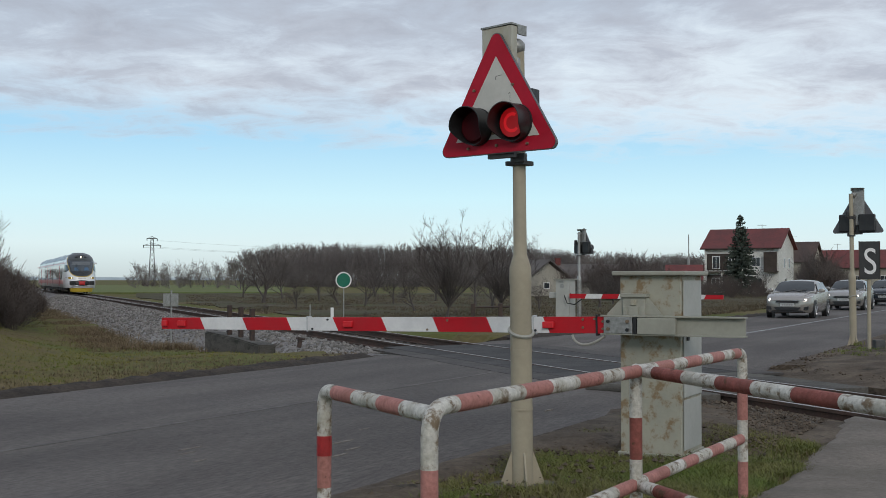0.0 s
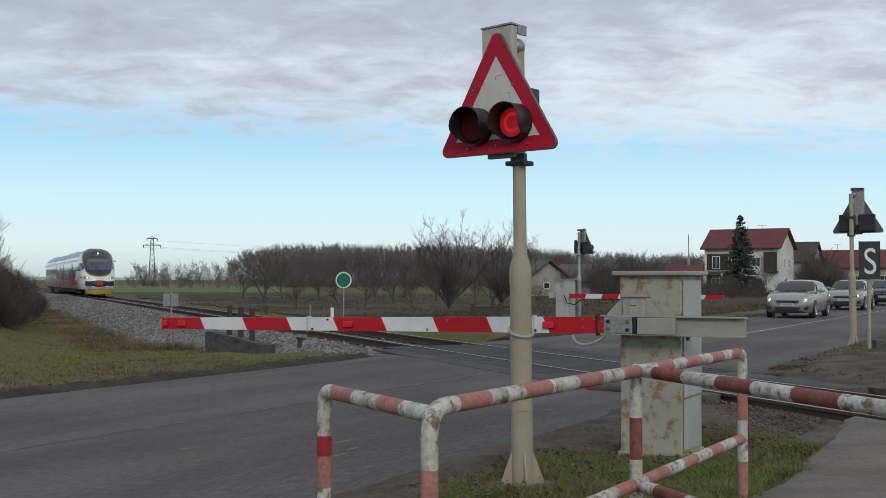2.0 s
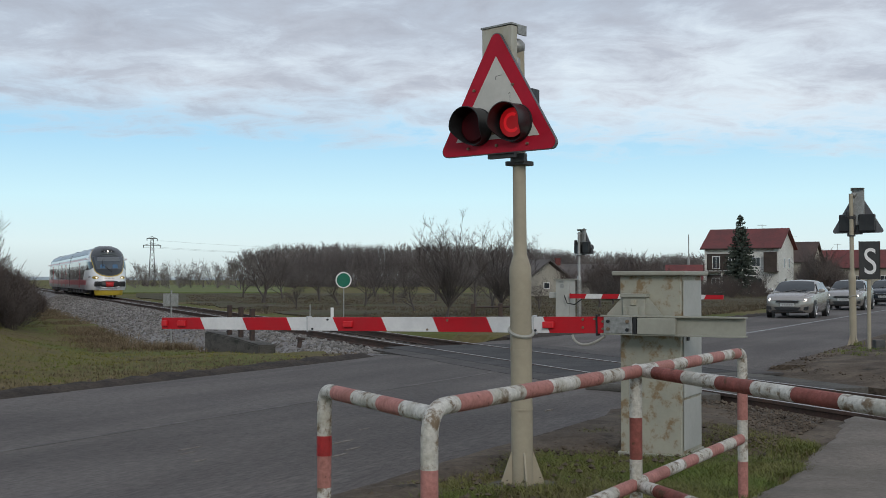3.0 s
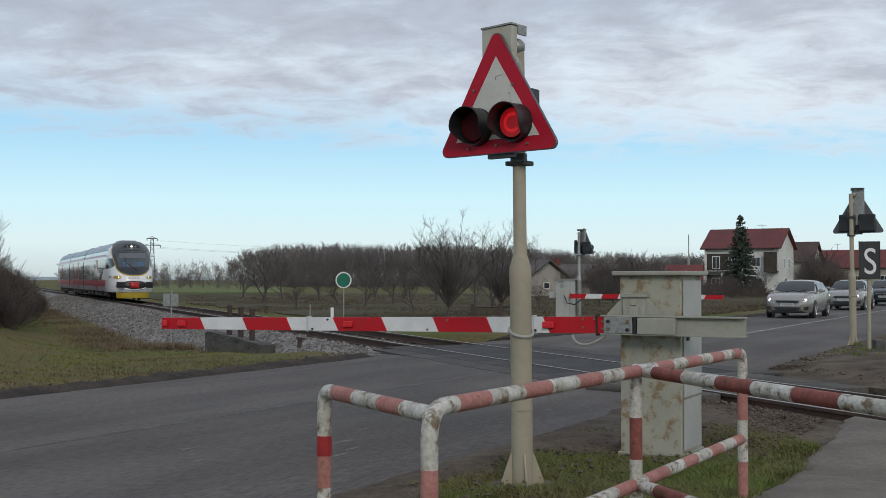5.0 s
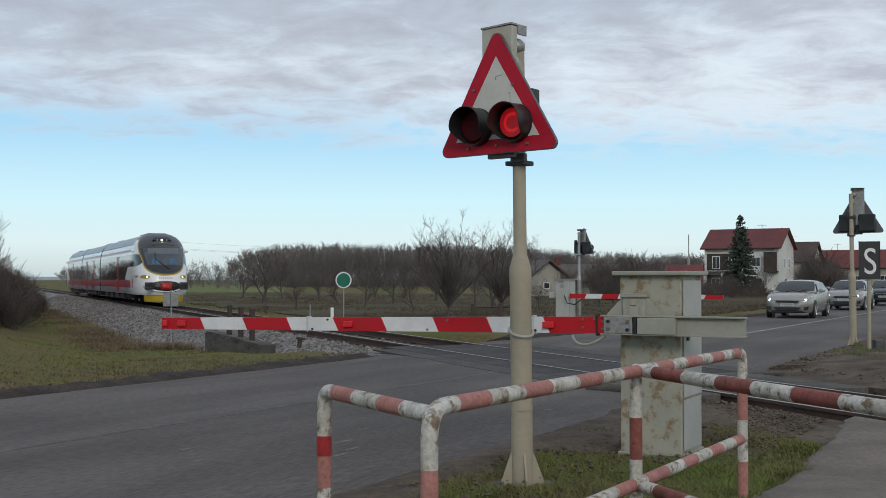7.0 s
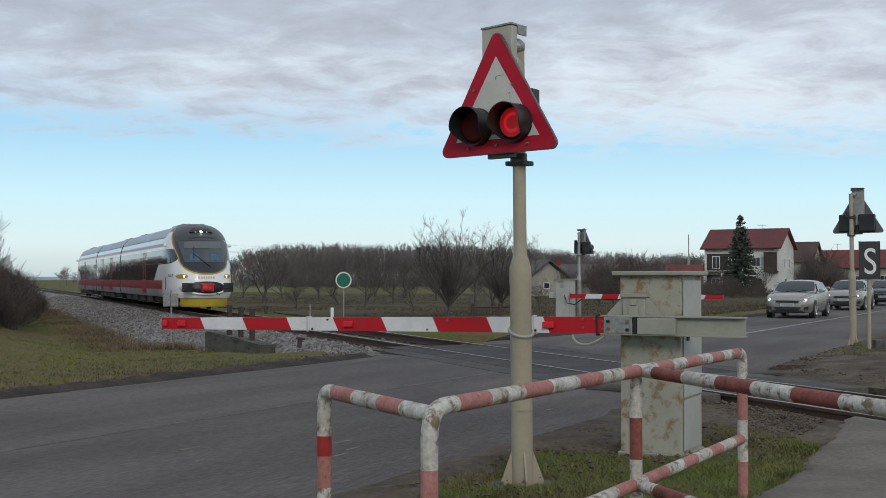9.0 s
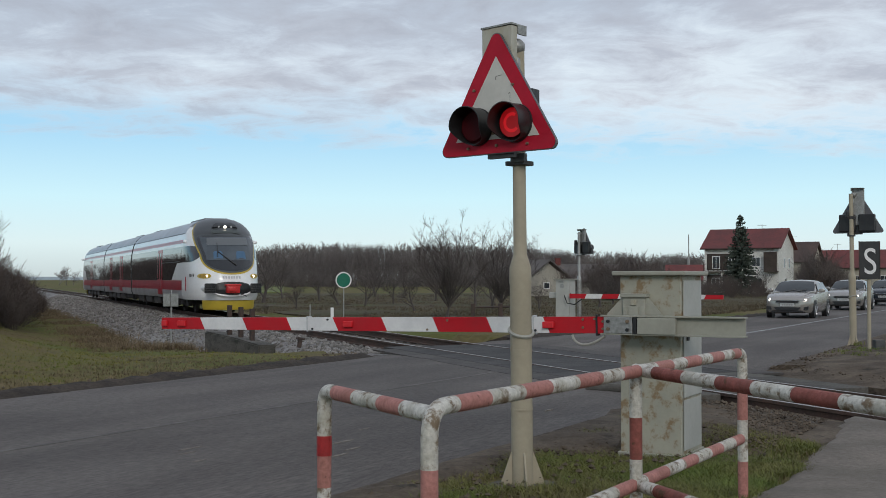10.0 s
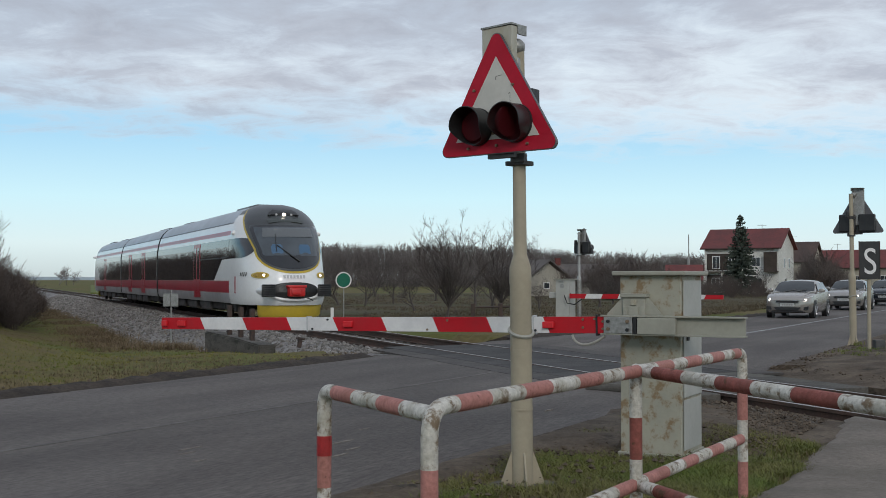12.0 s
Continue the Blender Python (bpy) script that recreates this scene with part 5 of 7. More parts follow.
M["line_worn"] = material("line_worn", (0.34, 0.34, 0.33), 0.7, vary=(0.16, 0.16, 0.16), scale=2.5, fine=18, spots=(0.10, 0.10, 0.105), spot_at=(0.5, 0.6), spot_scale=5)
build_crossing()
build_path()
for z_u0, z_u1 in ((27.5, 120.0),):
    road_line("centre_line", z_u0, z_u1, -7.55, 0.12, M["line_worn"], "worn white centre line")
M["line_faint"] = material("line_faint", (0.15, 0.138, 0.128), 0.8, spec=0.2, vary=(0.1, 0.092, 0.085), scale=2.5, fine=18)
road_line("centre_line", 3.0, 17.0, -7.75, 0.07, M["line_faint"], "worn pale centre line")
# mud mound on the far side of the track by the second signal
def build_mound():
    rows = []
    for i in range(50):
        o = 1.9 + i * 0.28
        rise = smooth(1.9, 3.0, o)
        row = []
        for v in (-4.35, -4.1, -3.6, -3.0, -2.2, -1.4, -0.4, 0.8, 2.2, 4.0, 6.5):
            s = (-21.5 + 0.62 * o - v) / 0.782
            p = on_track(s, o)
            z = -0.05 + rise * (0.13 * smooth(-4.3, -3.4, v) + 0.02) + 0.06 * rise * noise.noise(Vector((p.x * 1.7, p.y * 1.7, 1)))
            row.append(Vector((p.x, p.y, z)))
        rows.append(row)
    ribbon("mud_bank", rows, M["dirt"], "low bank of dark mud with patches of grass", "mud", 0.15)


build_mound()


# ---- small railway things ----
def build_headwall():
    a, b = Vector((-6.05, 29.9, 0)), Vector((-4.15, 26.9, 0))
    d = (b - a).normalized()
    ang = math.atan2(d.y, d.x)
    wall = empty("culvert_headwall", Matrix.Translation(a) @ Matrix.Rotation(ang, 4, "Z"), "stained concrete culvert headwall in the bank", "headwall")
    ln = (b - a).length
    bm = bmesh.new()
    prism(bm, [(0, -0.75), (ln, -0.5), (ln, -0.13), (ln * 0.55, -0.02), (0, 0.06)], -0.22, 0.22)
    bmesh.ops.bevel(bm, geom=bm.edges[:], offset=0.03, segments=2, affect="EDGES")
    part("wall", bm, M["concrete"], wall)
    for k, f in enumerate((0.33, 0.54, 0.74)):
        bm = bmesh.new()
        box(bm, -0.06, 0.06, -0.05, 0.05, -0.3, 0.76 - 0.03 * k, 0.008)
        p = a.lerp(b, f)
        tagged(part("steel_post", bm, M["brown_steel"], None, m=Matrix.Translation((p.x, p.y, 0)) @ Matrix.Rotation(ang, 4, "Z")), "short dark brown steel post on the headwall", "post", "posts on the headwall")


def build_small_signs():
    sign = empty("disc_sign", pose(-3.5, 40, -0.55, 0, 0, -6), "green disc sign with a white rim on a thin post", "sign")
    bm = bmesh.new()
    rod(bm, (0, 0.03, -0.2), (0, 0.03, 2.1), 0.022, 0.022, 10)
    part("post", bm, M["galvanised"], sign)
    bm = bmesh.new()
    rod(bm, (0, 0.01, 1.94), (0, -0.012, 1.94), 0.285, 0.285, 40)
    disc = part("disc", bm, M["white_paint"], sign, "white-rimmed disc")
    bm = bmesh.new()
    rod(bm, (0, -0.012, 1.94), (0, -0.017, 1.94), 0.243, 0.243, 40)
    part("green_face", bm, M["sign_green"], disc, "green face")

    box_sign = empty("relay_sign", pose(-9.1, 38.0, -0.85, 0, 0, -12), "grey sheet-metal plate box on a thin post in the ballast", "sign")
    bm = bmesh.new()
    rod(bm, (0, 0.05, -0.2), (0, 0.05, 1.9), 0.03, 0.03, 10)
    part("post", bm, M["galvanised"], box_sign)
    for x0, x1 in ((-0.27, -0.01), (0.01, 0.27)):
        bm = bmesh.new()
        box(bm, x0, x1, -0.01, 0.02, 1.36, 1.79, 0.006)
        part("plate", bm, M["galvanised"], box_sign)

    s_sign = empty("whistle_board", pose(8.22, 21.9, 0.0, 0, 0, -14), "black whistle board with a white letter S on a post", "sign")
    bm = bmesh.new()
    rod(bm, (-0.01, 0.04, -0.1), (-0.01, 0.04, 1.5), 0.036, 0.036, 12)
    part("post", bm, M["mast"], s_sign)
    bm = bmesh.new()
    box(bm, -0.19, 0.19, -0.02, 0.02, 1.42, 2.15, 0.006)
    board = part("board", bm, M["black"], s_sign, "black board")
    bm = bmesh.new()
    for x in (-0.194, 0.182):
        box(bm, x, x + 0.012, -0.03, 0.022, 1.42, 2.15)
    part("edge_frame", bm, M["brown_steel"], board)
    txt = bpy.data.curves.new("letter", "FONT")
    txt.body, txt.size, txt.extrude, txt.align_x, txt.align_y = "S", 0.68, 0.004, "CENTER", "CENTER"
    txt.materials.append(M["white_paint"])
    ob = new("letter", txt)
    ob.parent = board
    ob.matrix_basis = Matrix.Translation((0.01, -0.026, 1.74)) @ Matrix.Rotation(radians(90), 4, "X") @ Matrix.Diagonal((0.82, 1.06, 1, 1))
    bm = bmesh.new()
    box(bm, -0.09, 0.09, -0.09, 0.09, -0.1, 0.22, 0.01)
    tagged(part("cable_stub", bm, M["steel_dark"], None, m=pose(8.42, 22.0, 0.03)), "dark square stub post beside the whistle board", "post")

    for x, z, h, w, mt, lab in ((588, 37.0, 1.25, 0.1, "white_paint", "small white marker post beside the track"), (549, 39.0, 1.3, 0.035, "galvanised", "thin pale marker stake")):
        bm = bmesh.new()
        box(bm, -w / 2, w / 2, -0.02, 0.02, -0.3, h, 0.004)
        tagged(part("marker_post", bm, M[mt], None, m=pose((x - 784) * z / 2011, z, -0.75)), lab, "post")
    bm = bmesh.new()
    box(bm, -0.07, 0.07, -0.07, 0.07, -0.15, 0.16, 0.03)
    box(bm, -0.13, 0.15, -0.09, 0.09, 0.14, 0.22, 0.02)
    tagged(part("rail_stub", bm, M["brown_steel"], None, m=pose(-3.3, 26.2, -0.06, 0, 8, 30) @ Matrix.Scale(0.65, 4)), "dark rusty rail stub in the verge", "rail stub")
    fence = empty("low_rail_fence", pose(0, 0, 0), "low brown steel rail fence on the far verge", "fence")
    pts = [Vector((0.98, 37.0, -0.1)), Vector((1.9, 37.6, -0.1)), Vector((2.9, 38.3, -0.1))]
    for p in pts:
        bm = bmesh.new()
        box(bm, p.x - 0.07, p.x + 0.07, p.y - 0.05, p.y + 0.05, -0.3, 0.62, 0.01)
        part("post", bm, M["brown_steel"], fence)
    bm = bmesh.new()
    sweep(bm, [p + Vector((0, 0, 0.6)) for p in pts], 0.03, 8)
    part("rail", bm, M["brown_steel"], fence)


build_headwall()
build_small_signs()

# ---- cars ----
def car_paint(name, col):
    return material(name, col, 0.2, 0.6, vary=tuple(c * 0.95 for c in col), scale=1.2, fine=20, spec=0.6, grain=0.02)


M["tyre"] = material("tyre", (0.018, 0.018, 0.018), 0.85, vary=(0.03, 0.03, 0.03), scale=8, fine=40)
M["rim"] = material("rim", (0.42, 0.42, 0.43), 0.35, 0.8)
M["car_glass"] = material("car_glass", (0.016, 0.02, 0.021), 0.04, spec=0.55)
M["car_lamp"] = material("car_lamp", (0.8, 0.8, 0.8), 0.1, emit=(1.0, 0.95, 0.85), power=1.6)
M["car_lamp_off"] = material("car_lamp_off", (0.5, 0.5, 0.5), 0.1)
M["chrome"] = material("chrome", (0.6, 0.6, 0.6), 0.15, 1.0)


def build_car(m, paint, label, lit):
    """A hatchback, its nose at x = 0, its tail at x = -4.3."""
    car = empty("car", m, label, "car", "cars waiting at the crossing")
    W = 0.89
    # stations: x, half width, sill, bumper belt, shoulder, hood or deck height
    st = [(-0.02, 0.60, 0.30, 0.50, 0.64, 0.68), (-0.12, 0.76, 0.22, 0.50, 0.70, 0.76), (-0.35, 0.86, 0.19, 0.50, 0.78, 0.84), (-0.75, W, 0.2, 0.5, 0.86, 0.93), (-1.25, W, 0.2, 0.5, 0.9, 0.98), (-1.7, W, 0.2, 0.5, 0.92, 0.98),
          (-2.5, W, 0.2, 0.5, 0.94, 0.98), (-3.3, W, 0.2, 0.5, 0.97, 1.0), (-3.9, 0.87, 0.22, 0.5, 0.98, 1.0), (-4.2, 0.80, 0.26, 0.5, 0.96, 0.99), (-4.3, 0.66, 0.32, 0.5, 0.9, 0.94)]
    bm = bmesh.new()
    rows = []
    for x, w, a, b, c, h in st:
        half = [(0.0, a), (w * 0.9, a), (w * 0.985, a + 0.1), (w, b), (w, b + 0.12), (w * 0.975, c), (w * 0.9, c + 0.035), (w * 0.5, h), (0.0, h + 0.015)]
        rows.append([bm.verts.new((x, -y, z)) for y, z in half] + [bm.verts.new((x, y, z)) for y, z in half[::-1][1:-1]])
    n = len(rows[0])
    for p, q in zip(rows, rows[1:]):
        for k in range(n):
            bm.faces.new((p[k], p[(k + 1) % n], q[(k + 1) % n], q[k]))
    bm.faces.new(rows[0])
    bm.faces.new(rows[-1][::-1])
    bmesh.ops.recalc_face_normals(bm, faces=bm.faces[:])
    body = part("body", bm, paint, car, "", 35)
    # cabin
    bm = bmesh.new()
    sec = [(-1.22, 0.80, 0.985, 0.02), (-1.62, 0.75, 1.18, 0.06), (-1.98, 0.66, 1.345, 0.06), (-2.25, 0.63, 1.4, 0.05), (-2.8, 0.62, 1.42, 0.05), (-3.4, 0.61, 1.39, 0.05), (-3.85, 0.64, 1.3, 0.05), (-4.15, 0.72, 1.02, 0.02)]
    rows = []
    for x, wt, z, r in sec:
        half = [(0.83, 0.94), (wt + (0.83 - wt) * 0.06, z - r), (wt - 0.05, z - r * 0.3), (wt * 0.55, z + 0.012), (0, z + 0.02)]
        rows.append([bm.verts.new((x, -y, zz)) for y, zz in half] + [bm.verts.new((x, y, zz)) for y, zz in half[::-1][1:]])
    for p, q in zip(rows, rows[1:]):
        for k in range(len(p) - 1):
            bm.faces.new((p[k], p[k + 1], q[k + 1], q[k]))
    bm.faces.new(rows[0])
    bm.faces.new(rows[-1][::-1])
    bmesh.ops.recalc_face_normals(bm, faces=bm.faces[:])
    cabin = part("cabin", bm, paint, car, "", 35)
    def sheet(pts, mt, name, parent, off=(0, 0, 0), grid=None):
        b = bmesh.new()
        b.faces.new([b.verts.new(Vector(p) + Vector(off)) for p in pts])
        got = bmesh.ops.extrude_face_region(b, geom=b.faces[:])
        for g in got["geom"]:
            if isinstance(g, bmesh.types.BMVert):
                g.co -= Vector(off).normalized() * 0.012 if Vector(off).length else Vector((0.01, 0, 0))
        bmesh.ops.recalc_face_normals(b, faces=b.faces[:])
        return part(name, b, M[mt], parent)
    b = bmesh.new()
    rows = []
    for x, w, z in ((-1.2, 0.77, 0.955), (-1.62, 0.72, 1.2), (-2.0, 0.625, 1.36)):
        rows.append([b.verts.new((x + 0.03 - 0.05 * abs(k / 4) ** 2, w * k / 4, z + 0.03 - 0.02 * abs(k / 4) ** 2)) for k in range(-4, 5)])
    for p, q in zip(rows, rows[1:]):
        for k in range(8):
            b.faces.new((p[k], p[k + 1], q[k + 1], q[k]))
    part("windscreen", b, M["car_glass"], cabin, "", 40)
    for sg in (-1, 1):
        for x0, x1, x2, x3 in ((-1.6, -1.98, -2.55, -2.55), (-2.62, -2.62, -3.4, -3.45)):
            sheet([(x0, sg * 0.82, 1.0), (x1, sg * 0.675, 1.31), (x2, sg * 0.665, 1.345), (x3, sg * 0.82, 1.02)], "car_glass", "side_window", cabin, (0, sg * 0.03, 0.0))
        b = bmesh.new()
        box(b, -1.78, -1.55, sg * 0.98 - 0.1, sg * 0.98 + 0.1, 0.96, 1.1, 0.04)
        box(b, -1.7, -1.62, sg * 0.86 - 0.06, sg * 0.86 + 0.06, 0.98, 1.02, 0.01)
        part("wing_mirror", b, paint, car, "", 40)
        # headlight
        b = bmesh.new()
        rows = []
        for y, x, z0, z1 in ((0.44, -0.085, 0.6, 0.68), (0.6, -0.12, 0.59, 0.75), (0.74, -0.2, 0.61, 0.8), (0.845, -0.46, 0.66, 0.85)):
            rows.append([b.verts.new((x + 0.03, sg * y, z0)), b.verts.new((x - 0.03, sg * y, z1))])
        for p, q in zip(rows, rows[1:]):
            b.faces.new((p[0], q[0], q[1], p[1]))
        part("headlight", b, M["car_lamp_off"], body, "clear headlight")
        b = bmesh.new()
        rod(b, (-0.14, sg * 0.66, 0.685), (-0.07, sg * 0.66, 0.685), 0.055, 0.05, 12)
        part("headlight_lens", b, M["car_lamp" if lit else "car_lamp_off"], body)
        b = bmesh.new()
        rod(b, (-0.2, sg * 0.66, 0.36), (-0.07, sg * 0.66, 0.36), 0.05, 0.05, 12)
        part("fog_lamp", b, M["car_lamp_off"], body)
    b = bmesh.new()
    box(b, -0.1, 0.035, -0.43, 0.43, 0.58, 0.665, 0.02)
    grille = part("grille", b, M["black"], body, "black grille with a chrome edge")
    b = bmesh.new()
    box(b, -0.05, 0.045, -0.44, 0.44, 0.662, 0.68, 0.004)
    box(b, -0.05, 0.045, -0.4, 0.4, 0.566, 0.582, 0.004)
    for y0 in (-0.44, 0.42):
        box(b, -0.05, 0.045, y0, y0 + 0.02, 0.58, 0.664, 0.004)
    part("chrome_strip", b, M["chrome"], grille)
    b = bmesh.new()
    prism(b, [(-0.5, 0.42), (0.5, 0.42), (0.4, 0.3), (-0.4, 0.3)], -0.12, 0.02, "x")
    part("air_intake", b, M["black"], body)
    b = bmesh.new()
    for sg in (-1, 1):
        prism(b, [(sg * 0.56, 0.43), (sg * 0.78, 0.45), (sg * 0.76, 0.33), (sg * 0.6, 0.31)], -0.22, -0.03, "x")
    part("fog_lamp_recess", b, M["black"], body)
    b = bmesh.new()
    box(b, -0.2, 0.01, -0.6, 0.6, 0.235, 0.265, 0.01)
    part("bumper_lip", b, M["black"], body)
    b = bmesh.new()
    for sg in (-1, 1):
        sweep(b, [(-0.2, sg * 0.5, 0.79), (-0.7, sg * 0.62, 0.945), (-1.18, sg * 0.68, 1.0)], 0.012, 6)
    part("hood_crease", b, paint, body, "", 60)
    b = bmesh.new()
    for y0 in (-0.35, 0.05):
        sweep(b, [(-1.16, y0, 0.985), (-1.3, y0 + 0.42, 1.07)], 0.012, 5)
    part("wiper", b, M["black"], cabin)
    b = bmesh.new()
    box(b, -0.03, 0.03, -0.26, 0.26, 0.45, 0.56, 0.004)
    plate = part("number_plate", b, M["pale_grey"], body, "white plate with plain bars")
    for k in range(5):
        b = bmesh.new()
        box(b, 0.028, 0.034, -0.2 + 0.085 * k, -0.14 + 0.085 * k, 0.475, 0.545)
        part("plate_bar", b, M["galvanised"], plate)
    for x in (-0.85, -3.45):
        for sg in (-1, 1):
            b = bmesh.new()
            rod(b, (x, sg * 0.70, 0.315), (x, sg * 0.895, 0.315), 0.38, 0.38, 24)
            part("wheel_arch", b, M["black"], body)
            b = bmesh.new()
            rod(b, (0, sg * -0.1, 0), (0, sg * 0.075, 0), 0.315, 0.315, 28)
            rod(b, (0, sg * 0.075, 0), (0, sg * 0.1, 0), 0.315, 0.27, 28)
            tyre = part("wheel", b, M["tyre"], car, "", 40, Matrix.Translation((x, sg * 0.81, 0.315)))
            b = bmesh.new()
            rod(b, (0, sg * 0.09, 0), (0, sg * 0.105, 0), 0.21, 0.2, 24)
            for k in range(5):
                a = 2 * math.pi * k / 5
                box(b, 0.04, 0.2, -0.025, 0.025, -0.012, 0.012, 0.004, m=Matrix.Translation((0, sg * 0.11, 0)) @ Matrix.Rotation(a, 4, "Y"))
            part("rim", b, M["rim"], tyre, "silver alloy rim")
    return car


def car_pose(x, y, ang):
    """A car that comes towards the camera, turned ang degrees from the way it looks."""
    return Matrix.Translation((x, y, 0.0)) @ Matrix.Rotation(radians(-90 - ang), 4, "Z") @ Matrix.Diagonal((1, 0.955, 0.97, 1))


build_car(car_pose(12.5, 41.3, 28), car_paint("paint_champagne", (0.37, 0.34, 0.31)), "champagne grey hatchback with its headlights on", True)
build_car(car_pose(18.3, 52.0, 28), car_paint("paint_light_grey", (0.35, 0.33, 0.31)), "light grey hatchback with its headlights on", True)
build_car(car_pose(23.6, 61.0, 28), car_paint("paint_dark", (0.022, 0.025, 0.032)), "black car waiting in the queue", True)


# ---- houses ----
M["plaster_white"] = material("plaster_white", (0.62, 0.61, 0.57), 0.85, vary=(0.54, 0.53, 0.49), scale=0.4, fine=6, spots=(0.45, 0.43, 0.38), spot_at=(0.6, 0.75), spot_scale=0.8)
M["plaster_cream"] = material("plaster_cream", (0.36, 0.33, 0.27), 0.85, vary=(0.28, 0.26, 0.22), scale=0.4, fine=6)
M["plaster_grey"] = material("plaster_grey", (0.22, 0.20, 0.18), 0.85, vary=(0.16, 0.15, 0.13), scale=0.4, fine=6)
M["roof_red"] = material("roof_red", (0.15, 0.035, 0.032), 0.75, vary=(0.11, 0.03, 0.028), scale=0.5, fine=5, bump=0.3, bump_scale=5)
M["roof_brown"] = material("roof_brown", (0.085, 0.055, 0.045), 0.8, vary=(0.06, 0.04, 0.035), scale=0.5, fine=5, bump=0.3, bump_scale=5)
M["roof_grey"] = material("roof_grey", (0.09, 0.08, 0.075), 0.85, vary=(0.12, 0.10, 0.09), scale=0.5, fine=5)
M["roof_orange"] = material("roof_orange", (0.25, 0.09, 0.05), 0.8, vary=(0.20, 0.075, 0.045), scale=0.5, fine=5)
M["dark_wood"] = material("dark_wood", (0.035, 0.025, 0.02), 0.8, vary=(0.055, 0.04, 0.03), scale=1.5, fine=8)
M["window_glass"] = material("window_glass", (0.03, 0.035, 0.04), 0.08)
M["brick_red"] = material("brick_red", (0.17, 0.04, 0.035), 0.85, vary=(0.12, 0.035, 0.03), scale=1, fine=8)


def build_house(m, w, d, eave, ridge, wall, roof, label, windows=(), chimney=None, gable_windows=(), balcony=False, over=0.45):
    """A gabled house: its long front on -y, from x = 0 to w, the ridge along x."""
    house = empty("house", m, label, "house", "houses beyond the road")
    bm = bmesh.new()
    prism(bm, [(0, -0.6), (d, -0.6), (d, eave), (d / 2, ridge - 0.12), (0, eave)], 0, w, "x")
    body = part("wall", bm, M[wall], house)
    k = (ridge - eave) / (d / 2)
    for sg in (0, 1):
        bm = bmesh.new()
        if sg == 0:
            quad = [(-over, eave - over * k), (d / 2, ridge), (d / 2, ridge + 0.16), (-over, eave - over * k + 0.16)]
        else:
            quad = [(d + over, eave - over * k), (d / 2, ridge), (d / 2, ridge + 0.16), (d + over, eave - over * k + 0.16)]
        prism(bm, quad, -over, w + over, "x")
        slab = part("roof", bm, M[roof], house)
        if chimney and sg == 0:
            bm = bmesh.new()
            cx, cy = chimney
            box(bm, cx - 0.3, cx + 0.3, cy - 0.3, cy + 0.3, ridge - 1.0, ridge + 0.75, 0.02)
            box(bm, cx - 0.36, cx + 0.36, cy - 0.36, cy + 0.36, ridge + 0.75, ridge + 0.85)
            part("chimney", bm, M["brick_red"], slab)
    bm = bmesh.new()
    rod(bm, (-over, -over - 0.05, eave - over * k + 0.05), (w + over, -over - 0.05, eave - over * k + 0.05), 0.07, 0.07, 8)
    part("gutter", bm, M["brown_steel"], house)
    for x, z, ww, hh in windows:
        bm = bmesh.new()
        box(bm, x, x + ww, -0.05, 0.02, z, z + hh, 0.01)
        fr = part("window", bm, M["white_paint"], house)
        bm = bmesh.new()
        box(bm, x + 0.08, x + ww / 2 - 0.03, -0.06, -0.04, z + 0.08, z + hh - 0.08)
        box(bm, x + ww / 2 + 0.03, x + ww - 0.08, -0.06, -0.04, z + 0.08, z + hh - 0.08)
        part("pane", bm, M["window_glass"], fr)
    for y, z, ww, hh in gable_windows:
        bm = bmesh.new()
        box(bm, w - 0.02, w + 0.05, y, y + ww, z, z + hh, 0.01)
        fr = part("window", bm, M["white_paint"], house)
        bm = bmesh.new()
        box(bm, w + 0.04, w + 0.06, y + 0.08, y + ww - 0.08, z + 0.08, z + hh - 0.08)
        part("pane", bm, M["window_glass"], fr)
    if balcony:
        # loggia on both floors, its recess's shade painted as flat dark sheets, with its rail
        bm = bmesh.new()
        for z in (0.1, 2.75):
            box(bm, 0.3, 4.6, -0.02, 0.03, z, z + 2.1)
        part("loggia", bm, M["dark_wood"], house, "loggia, its shaded recess painted as flat dark sheets")
        bm = bmesh.new()
        box(bm, 0.1, 4.8, -1.2, 0.0, 2.5, 2.66, 0.01)
        slab = part("balcony_slab", bm, M["plaster_grey"], house)
        for kx in range(8):
            bm = bmesh.new()
            box(bm, 0.2 + kx * 0.6, 0.3 + kx * 0.6, -1.18, -1.12, 2.66, 3.5)
            part("baluster", bm, M["dark_wood"], slab)
        bm = bmesh.new()
        box(bm, 0.1, 4.8, -1.2, -1.1, 3.5, 3.58)
        part("handrail", bm, M["dark_wood"], slab)
        for kx in (0.2, 2.4, 4.6):
            bm = bmesh.new()
            box(bm, kx, kx + 0.2, -1.15, -0.95, -0.5, 2.5)
            part("pillar", bm, M["plaster_white"], house)
        # side balcony at the gable
        bm = bmesh.new()
        box(bm, w - 1.6, w + 0.02, -0.9, 0.0, 2.5, 2.65)
        box(bm, w - 1.6, w + 0.02, -0.9, -0.82, 2.65, 5.0)
        part("porch", bm, M["dark_wood"], house, "dark boarded porch")
    return house


def at_px(x, z):
    return (x - 784) * z / 2011, z


def house_pose(x, z, turn, up=0.0):
    a, b = at_px(x, z)
    return Matrix.Translation((a, b, up)) @ Matrix.Rotation(radians(turn), 4, "Z")


